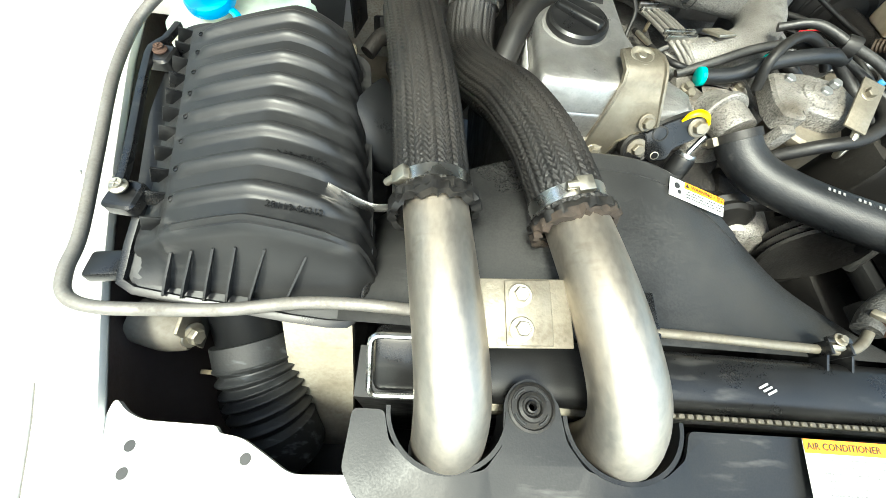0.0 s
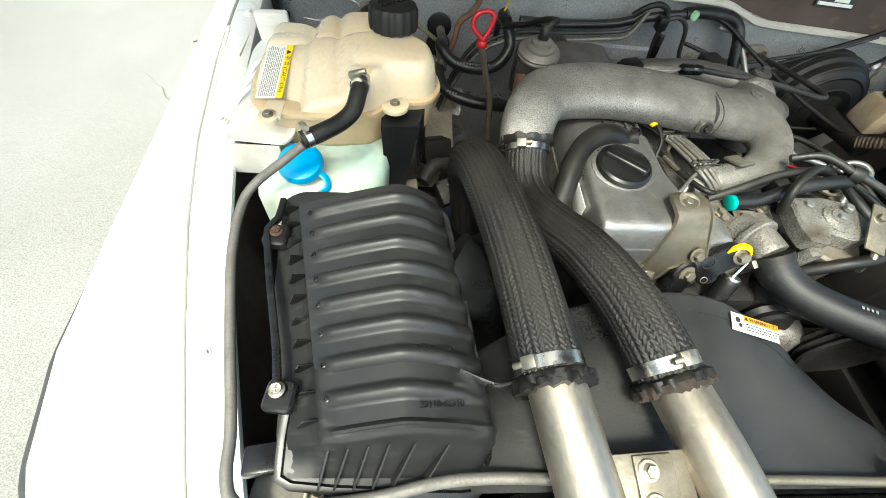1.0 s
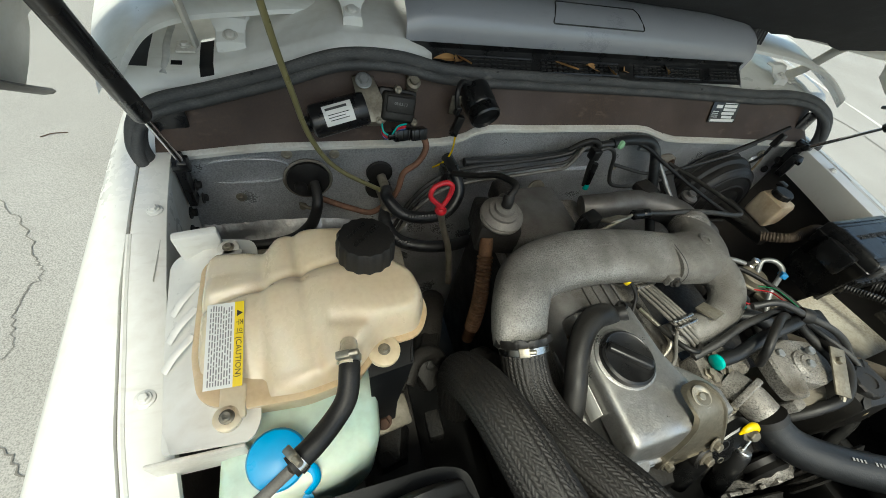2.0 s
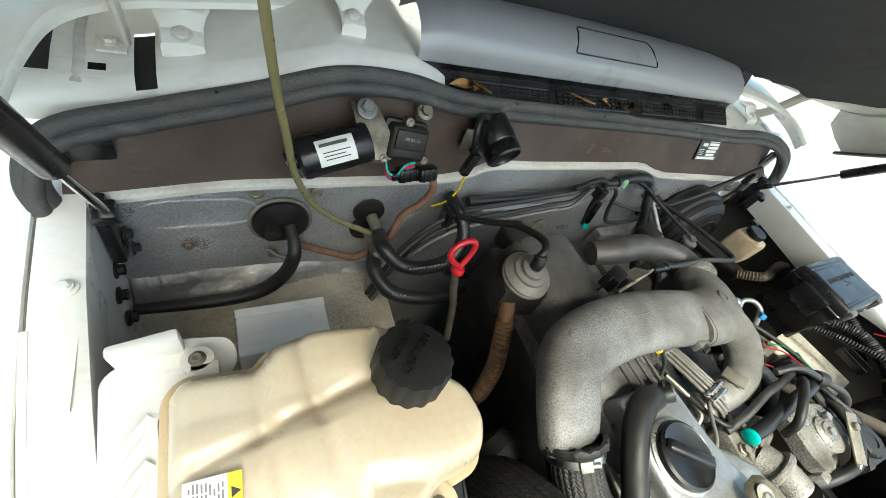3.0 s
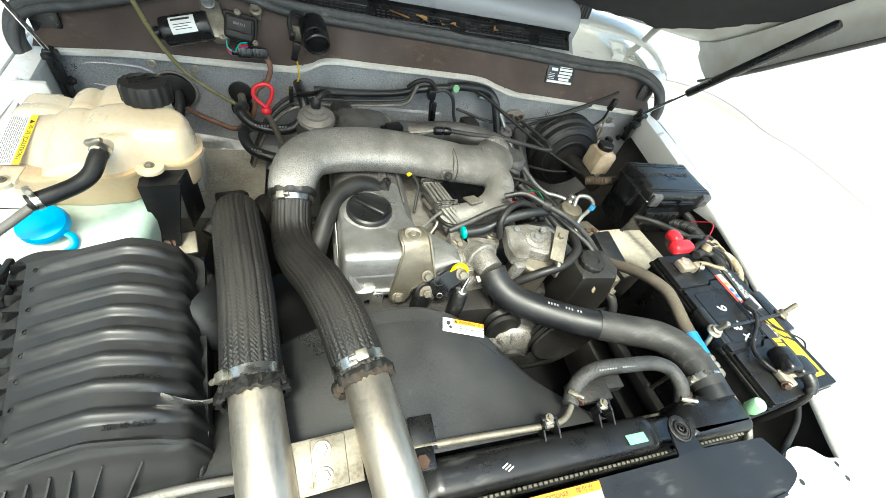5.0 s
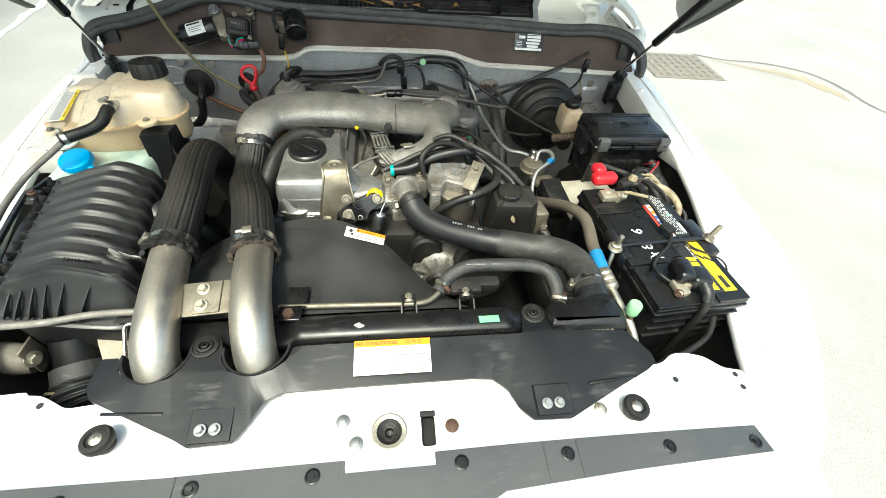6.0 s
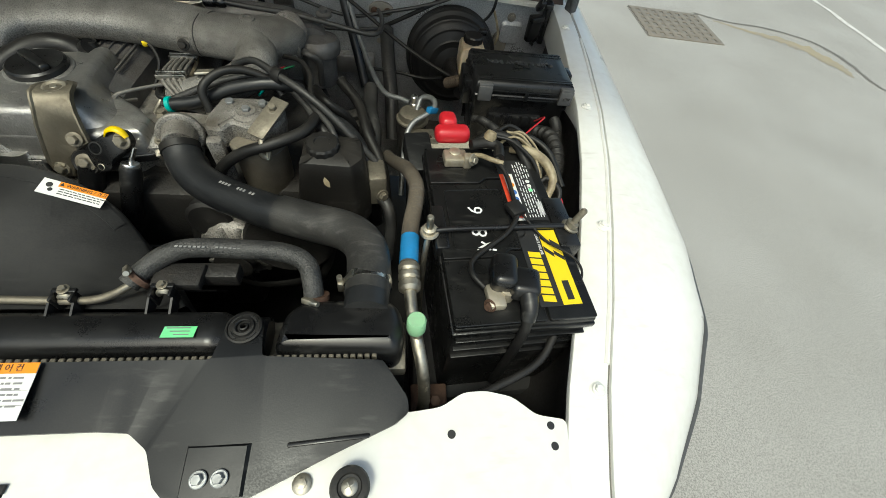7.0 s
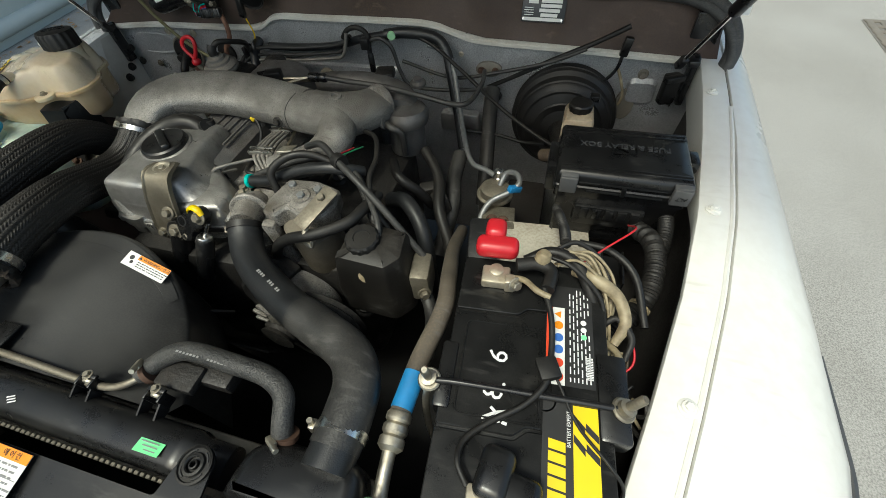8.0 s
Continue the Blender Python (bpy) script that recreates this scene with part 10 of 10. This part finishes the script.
tube(bm, [(-0.521, 1.035, 0.888), (-0.518, 1.012, 0.875), (-0.521, 0.998, 0.855), (-0.535, 1.0, 0.81), (-0.565, 1.0, 0.778), (-0.605, 1.0, 0.766), (-0.66, 1.002, 0.763), (-0.727, 1.005, 0.764)], [0.008, 0.0095, 0.0105, 0.0115, 0.0105, 0.0095, 0.008], seg=14, steps=8)
part("taped_cable", bm, "rubber", gm)
bm = B()
tube(bm, [(-0.51, 1.02, 0.85), (-0.53, 1.01, 0.845), (-0.55, 1.03, 0.84)], 0.0035, seg=8)
lathe(bm, (-0.545, 1.03, 0.835), (0, -1, 0), [(0.007, 0), (0.007, 0.006), (0, 0.006)], 12)
part("clip", bm, "bracket", gm)
shift(gm, -0.005, -0.029, 0.021)
g2 = thing("pipe_grommet", (-0.4, 1.04, 0.89), "two black grommets with brass heater pipe ends", "grommet", "bulkhead grommets")
bm = B()
for z in (0.908, 0.868):
    lathe(bm, (-0.4, 1.05, z), (0, -1, 0), [(0.026, 0), (0.025, 0.006), (0.018, 0.008), (0, 0.008)], 30)
part("rubber", bm, "rubber", g2)
bm = B()
for z in (0.905, 0.87):
    tube(bm, [(-0.398, 1.04, z), (-0.393, 1.01, z - 0.008), (-0.388, 0.99, z - 0.03)], 0.009, seg=14)
    lathe(bm, (-0.393, 1.012, z - 0.006), (0.2, -0.8, -0.4), [(0.011, 0), (0.011, 0.012)], 6)
part("pipe_end", bm, "bracket", g2)
shift(g2, -0.003, -0.026, 0.004)
tw = thing("throttle_grommet", (0.306, 1.0, 0.92), "oval pale grommet plate with two bolts", "grommet", "bulkhead grommets")
bm = B()
o = [(0.306 + 0.03 * math.cos(a) , 0.92 + 0.017 * math.sin(a)) for a in np.linspace(0, 2 * math.pi, 30, endpoint=False)]
loft(bm, [[V(x, 1.014, z) for x, z in o], [V(x, 1.006, z) for x, z in o], [V(0.306 + (x - 0.306) * 0.75, 1.004, 0.92 + (z - 0.92) * 0.6) for x, z in o]])
part("plate", bm, "ledge", tw)
for x in (0.29, 0.322):
    bolt(tw, (x, 1.003, 0.919), (0, -1, 0), 0.0055, "rust")
shift(tw, 0.01, 0.011, -0.003)
g3 = B()
lathe(g3, (0.337, 1.022, 0.853), (0, -1, 0), [(0.012, 0), (0.011, 0.008), (0.006, 0.009), (0, 0.012)], 22)
tagged(part("small_grommet", g3, "rubber"), "small black cable grommet in the bulkhead", "grommet", "bulkhead grommets")
g4 = B()
o = [(0.625 + 0.02 * math.cos(a), 0.86 + 0.036 * math.sin(a)) for a in np.linspace(0, 2 * math.pi, 26, endpoint=False)]
loft(g4, [[V(x, 1.022, z) for x, z in o], [V(x, 1.014, z) for x, z in o]])
tagged(part("oval_plug", g4, "ledge"), "oval pale plug in the bulkhead", "plug", "bulkhead plugs")

# wires and hoses along the bulkhead
cable("drain_tube", [(-0.385, 0.985, 0.86), (-0.392, 0.985, 0.888), (-0.425, 0.985, 0.912), (-0.47, 0.982, 0.945), (-0.505, 0.978, 0.985), (-0.53, 0.968, 1.045), (-0.543, 0.955, 1.11), (-0.556, 0.94, 1.18), (-0.57, 0.91, 1.28)], 0.0042, "olive", "yellowed clear rubber tube hanging from the bonnet", "tube", 12)
cable("wiring_harness", [(-0.345, 0.995, 1.03), (-0.33, 0.985, 1.0), (-0.34, 0.985, 0.965), (-0.365, 0.985, 0.94), (-0.372, 0.985, 0.9), (-0.385, 0.99, 0.865), (-0.42, 0.99, 0.835), (-0.46, 0.995, 0.845), (-0.5, 1.0, 0.862), (-0.52, 1.005, 0.87)], 0.0058, "tape", "harness wrapped in brown cloth tape")
for k, (dy, dz, mt, r) in enumerate(((0, 0, "rubber_grey", 0.0042), (-0.01, -0.012, "rubber_grey", 0.0036), (-0.016, -0.022, "pipe_steel", 0.0038))):
    cable("vacuum_line", [(-0.4, 0.96 + dy, 0.74 + dz), (-0.375, 0.965 + dy, 0.82 + dz), (-0.345, 0.97 + dy, 0.885 + dz), (-0.3, 0.972 + dy, 0.935 + dz), (-0.24, 0.975 + dy, 0.955 + dz), (-0.15, 0.985 + dy, 0.955 + dz), (-0.06, 0.99 + dy, 0.962 + dz), (-0.02, 0.985 + dy, 0.975 + dz), (0.0, 0.985 + dy, 0.99 - 0.5 * dz)], r, mt, ("grey vacuum line along the bulkhead", "second grey vacuum line along the bulkhead", "grey steel line along the bulkhead")[k], "line", group="bulkhead lines")
cable("refrigerant_hose", [(-0.24, 1.0, 0.948), (-0.15, 1.0, 0.95), (-0.05, 0.998, 0.96), (0.02, 0.994, 0.98), (0.09, 0.99, 0.994)], 0.009, "hose", "thick black hose along the bulkhead", "hose", 14)
bm = B()
box(bm, (-0.29, 0.975, 0.94), (0.01, 0.03, 0.035), 0.002)
tube(bm, [(-0.268, 0.975, 0.965), (-0.262, 0.965, 0.945), (-0.262, 0.96, 0.915), (-0.26, 0.955, 0.9)], 0.0028, seg=6)
tagged(part("line_clip", bm, "plastic"), "black clip holding the vacuum lines", "clip")
cable("vacuum_hose", [(-0.275, 0.965, 0.952), (-0.245, 0.93, 0.975), (-0.222, 0.9, 1.0), (-0.214, 0.855, 1.022), (-0.226, 0.832, 1.03), (-0.238, 0.824, 1.022)], 0.0055, "rubber", "black vacuum hose to the valve")
hh = thing("heater_hoses", (-0.34, 0.93, 0.86), "two curved black heater hoses with printed marks", "hose")
for k, pts in enumerate(([(-0.395, 0.985, 0.9), (-0.4, 0.95, 0.91), (-0.375, 0.925, 0.893), (-0.33, 0.918, 0.885), (-0.285, 0.925, 0.892), (-0.262, 0.945, 0.92), (-0.268, 0.975, 0.948), (-0.275, 1.01, 0.955)], [(-0.392, 0.985, 0.85), (-0.4, 0.95, 0.845), (-0.38, 0.915, 0.83), (-0.33, 0.9, 0.82), (-0.27, 0.9, 0.815), (-0.22, 0.92, 0.8)])):
    bm = B()
    tube(bm, pts, (0.0115, 0.0125)[k], seg=18, steps=8)
    part("hose", bm, "hose", hh)
for count, at in ((11, lambda i: (-0.365 + 0.0062 * i, 0.9095 + 0.0001 * i, 0.9005 - 0.0006 * i + 0.00006 * i * i)), (4, lambda i: (-0.38 + 0.006 * i, 0.905 - 0.002 * i, 0.838))):
    bm = B()
    for i in range(count):
        box(bm, at(i), (0.0042, 0.001, 0.004), 0)
    part("printed_marks", bm, "marks", hh)
# dipstick
dp = thing("oil_dipstick", (-0.32, 0.86, 0.95), "red loop handle of the oil dipstick on its tube", "dipstick")
bm = B()
c = V(-0.338, 0.853, 0.999)
tube(bm, [c + V(0.004, 0, -0.02), c + V(-0.016, 0.004, 0.0), c + V(-0.012, 0.008, 0.017), c + V(0.006, 0.01, 0.024), c + V(0.018, 0.008, 0.017), c + V(0.014, 0.004, -0.003), c + V(0.004, 0, -0.02)], 0.0042, seg=10, steps=6)
lathe(bm, c + V(0.004, 0, -0.032), (0, 0, 1), [(0.008, 0), (0.01, 0.003), (0.01, 0.007), (0.007, 0.012)], 18)
part("handle", bm, "red", dp)
bm = B()
tube(bm, [c + V(0.004, 0, -0.03), c + V(0.02, 0.004, -0.08), c + V(0.04, 0.0, -0.14), c + V(0.05, -0.02, -0.22)], 0.006, seg=12)
part("tube", bm, "bracket", dp)
# throttle linkage behind the intake
tl = thing("throttle_linkage", (0.05, 0.8, 0.97), "throttle cable with a black connector and steel levers", "linkage")
bm = B()
tube(bm, [(0.03, 0.786, 0.998), (0.08, 0.786, 0.993), (0.15, 0.79, 0.986), (0.22, 0.79, 0.975), (0.29, 0.788, 0.963), (0.315, 0.8, 0.96), (0.322, 0.85, 0.95), (0.32, 0.93, 0.935), (0.31, 1.0, 0.922)], 0.0048, seg=12, steps=8)
part("cable", bm, "rubber_grey", tl)
bm = B()
lathe(bm, (0.0, 0.787, 0.995), (1, 0, 0.02), [(0.006, 0), (0.009, 0.003), (0.009, 0.02), (0.007, 0.022), (0.009, 0.026), (0.009, 0.036), (0.006, 0.04)], 14)
part("adjuster", bm, "plastic", tl)
bm = B()
box(bm, (0, 0, 0), (0.05, 0.003, 0.03), 0.001, pose(-0.03, 0.79, 0.985, 50, 0, 10))
tube(bm, [(-0.08, 0.77, 0.975), (-0.03, 0.78, 0.988), (0.0, 0.787, 0.995)], 0.0028, seg=8)
part("lever", bm, "zinc", tl)
bm = B()
box(bm, (0, 0, 0), (0.035, 0.025, 0.03), 0.004, pose(-0.085, 0.79, 0.985, 0, 0, 20))
box(bm, (0, 0, 0), (0.02, 0.004, 0.03), 0.001, pose(-0.105, 0.785, 0.985, 0, 0, 20))
part("switch", bm, "plastic", tl)
# exhaust-gas and intake trunk at the rear of the engine
bm = B()
tb_pipe = B()
tube(tb_pipe, [(-0.03, 0.87, 0.935), (0.02, 0.86, 0.945), (0.1, 0.86, 0.945), (0.17, 0.83, 0.94), (0.185, 0.78, 0.935)], [0.022, 0.024, 0.026, 0.03, 0.034], seg=26, steps=6)
part("inlet_trunk", tb_pipe, "cover_dark", im, "dusty dark trunk behind the intake pipe")
lathe(bm, (0.195, 0.775, 0.86), (0, 0.1, 1), [(0.034, 0), (0.036, 0.004), (0.036, 0.06), (0.044, 0.062), (0.046, 0.068), (0.046, 0.082), (0.04, 0.09), (0.02, 0.094), (0.0, 0.095)], 36)
part("throttle_housing", bm, "cover_dark", im, "dusty dark round throttle housing")
bm = B()
box(bm, (0, 0, 0), (0.04, 0.04, 0.02), 0.006, pose(0.12, 0.88, 0.962, 0, 0, 12))
part("rear_flange", bm, "engine", im)
bm = B()
lathe(bm, (0.205, 0.845, 0.965), (0, -0.1, 1), [(0.016, 0), (0.016, 0.005), (0.008, 0.008), (0.008, 0.014), (0, 0.014)], 18)
part("flange_stud", bm, "cover_dark", im)
bm = B()
tube(bm, [(0.172, 0.735, 0.945), (0.19, 0.72, 0.945), (0.205, 0.725, 0.93), (0.205, 0.73, 0.88)], 0.0065, seg=12)
tagged(part("coolant_elbow", bm, "rubber_grey"), "grey rubber elbow on the intake", "hose")
# sensors and looms at the centre of the bulkhead
cable("wire_loom", [(-0.02, 0.985, 0.985), (0.0, 0.98, 1.005), (0.025, 0.98, 1.01), (0.045, 0.98, 0.995), (0.045, 0.975, 0.95), (0.05, 0.965, 0.9)], 0.0055, "rubber", "black wire loom at the bulkhead")
cable("wire_loom", [(0.05, 0.98, 0.985), (0.075, 0.98, 0.99), (0.1, 0.98, 0.97), (0.115, 0.975, 0.92), (0.14, 0.97, 0.89), (0.22, 0.97, 0.885), (0.3, 0.985, 0.885), (0.325, 0.998, 0.88)], 0.0045, "rubber_grey", "grey wire loom at the bulkhead")
bm = B()
box(bm, (0.04, 0.975, 0.98), (0.02, 0.02, 0.025), 0.003)
lathe(bm, (0.05, 0.968, 0.96), (0.05, -0.1, -1), [(0.006, 0), (0.007, 0.004), (0.007, 0.05), (0.005, 0.054)], 14)
tagged(part("sensor_plug", bm, "plastic"), "black sensor plug on the loom", "connector")
bm = B()
lathe(bm, (0.053, 0.962, 0.906), (0.05, -0.1, -1), [(0.0055, 0), (0.0065, 0.003), (0.0065, 0.012), (0.004, 0.014)], 14)
tagged(part("sensor_tip", bm, "teal"), "small green plastic sensor tip", "connector")
bm = B()
lathe(bm, (-0.075, 0.965, 0.9), (0, -1, 0.3), [(0.02, 0), (0.02, 0.004), (0.012, 0.005), (0.006, 0.003), (0, 0.003)], 22)
tagged(part("lifting_eye", bm, "bracket"), "steel lifting eye at the rear of the engine", "eye")
cable("wire_loom", [(0.32, 1.0, 0.885), (0.38, 0.99, 0.92), (0.46, 0.985, 0.965), (0.53, 0.985, 1.0), (0.59, 0.985, 1.035)], 0.0048, "rubber", "black wire loom rising to the brown panel")
cable("wire_loom", [(0.12, 0.985, 0.94), (0.24, 0.975, 0.915), (0.35, 0.975, 0.935), (0.45, 0.98, 0.96), (0.52, 0.983, 0.99)], 0.004, "rubber_grey", "grey wire loom along the bulkhead")
bm = B()
box(bm, (0, 0, 0), (0.016, 0.014, 0.036), 0.003, pose(0.592, 0.984, 0.998, 0, 8, 0))
tube(bm, [(0.59, 0.985, 0.985), (0.585, 0.982, 0.955), (0.57, 0.985, 0.93), (0.55, 0.99, 0.92)], 0.0035, seg=8)
tagged(part("panel_plug_connector", bm, "plastic"), "black connector hanging on the brown panel", "connector")
bm = B()
tube(bm, [(0.585, 0.983, 0.96), (0.6, 0.985, 0.93), (0.612, 0.99, 0.895), (0.61, 0.995, 0.87)], 0.003, seg=8)
tagged(part("cloth_wire", bm, "cream"), "frayed cream wire below the connector", "wire")
bolt_h = thing("bulkhead_bolt", (0.585, 1.0, 0.94), "pale washer and bolt on the bulkhead", "bolt")
bolt(bolt_h, (0.645, 1.02, 0.929), (0, -1, 0), 0.007, "ledge")
bolt_i = thing("bulkhead_bolt", (-0.66, 1.04, 0.86), "small bolt on the bulkhead insulation", "bolt")
bolt(bolt_i, (-0.655, 1.018, 0.87), (0, -1, 0), 0.006, "bracket")
cable("clutch_line", [(0.1, 1.0, 1.0), (0.18, 0.99, 0.985), (0.26, 0.96, 0.945), (0.36, 0.9, 0.9), (0.44, 0.86, 0.87), (0.49, 0.84, 0.855)], 0.0042, "rubber", "black line crossing to the brake cylinder", "line")
cable("brake_line", [(0.29, 0.9, 0.83), (0.36, 0.91, 0.82), (0.42, 0.9, 0.815), (0.47, 0.88, 0.83)], 0.004, "rubber", "black line below the booster", "line")
bm = B()
box(bm, (0.25, 1.0, 0.79), (0.1, 0.03, 0.05), 0.008)
tagged(part("foil_pad", bm, "foil_bright"), "bright foil patch low on the bulkhead", "foil")
bm = B()
box(bm, (0, 0, 0), (0.03, 0.02, 0.06), 0.004, pose(0.69, 0.965, 0.93, 0, 0, 20))
box(bm, (0, 0, 0), (0.04, 0.015, 0.012), 0.003, pose(0.69, 0.955, 0.955, 0, 0, 30))
tagged(part("wing_connector", bm, "plastic"), "black connector bracket in the rear corner", "connector")
for x, y in ((-0.728, 1.04), (0.732, 1.035)):
    bm = B()
    box(bm, (x, y, 1.01), (0.05, 0.006, 0.07), 0.002)
    tagged(part("corner_plate", bm, "strut"), "black corner plate beside the brown panel", "plate", "corner plates")
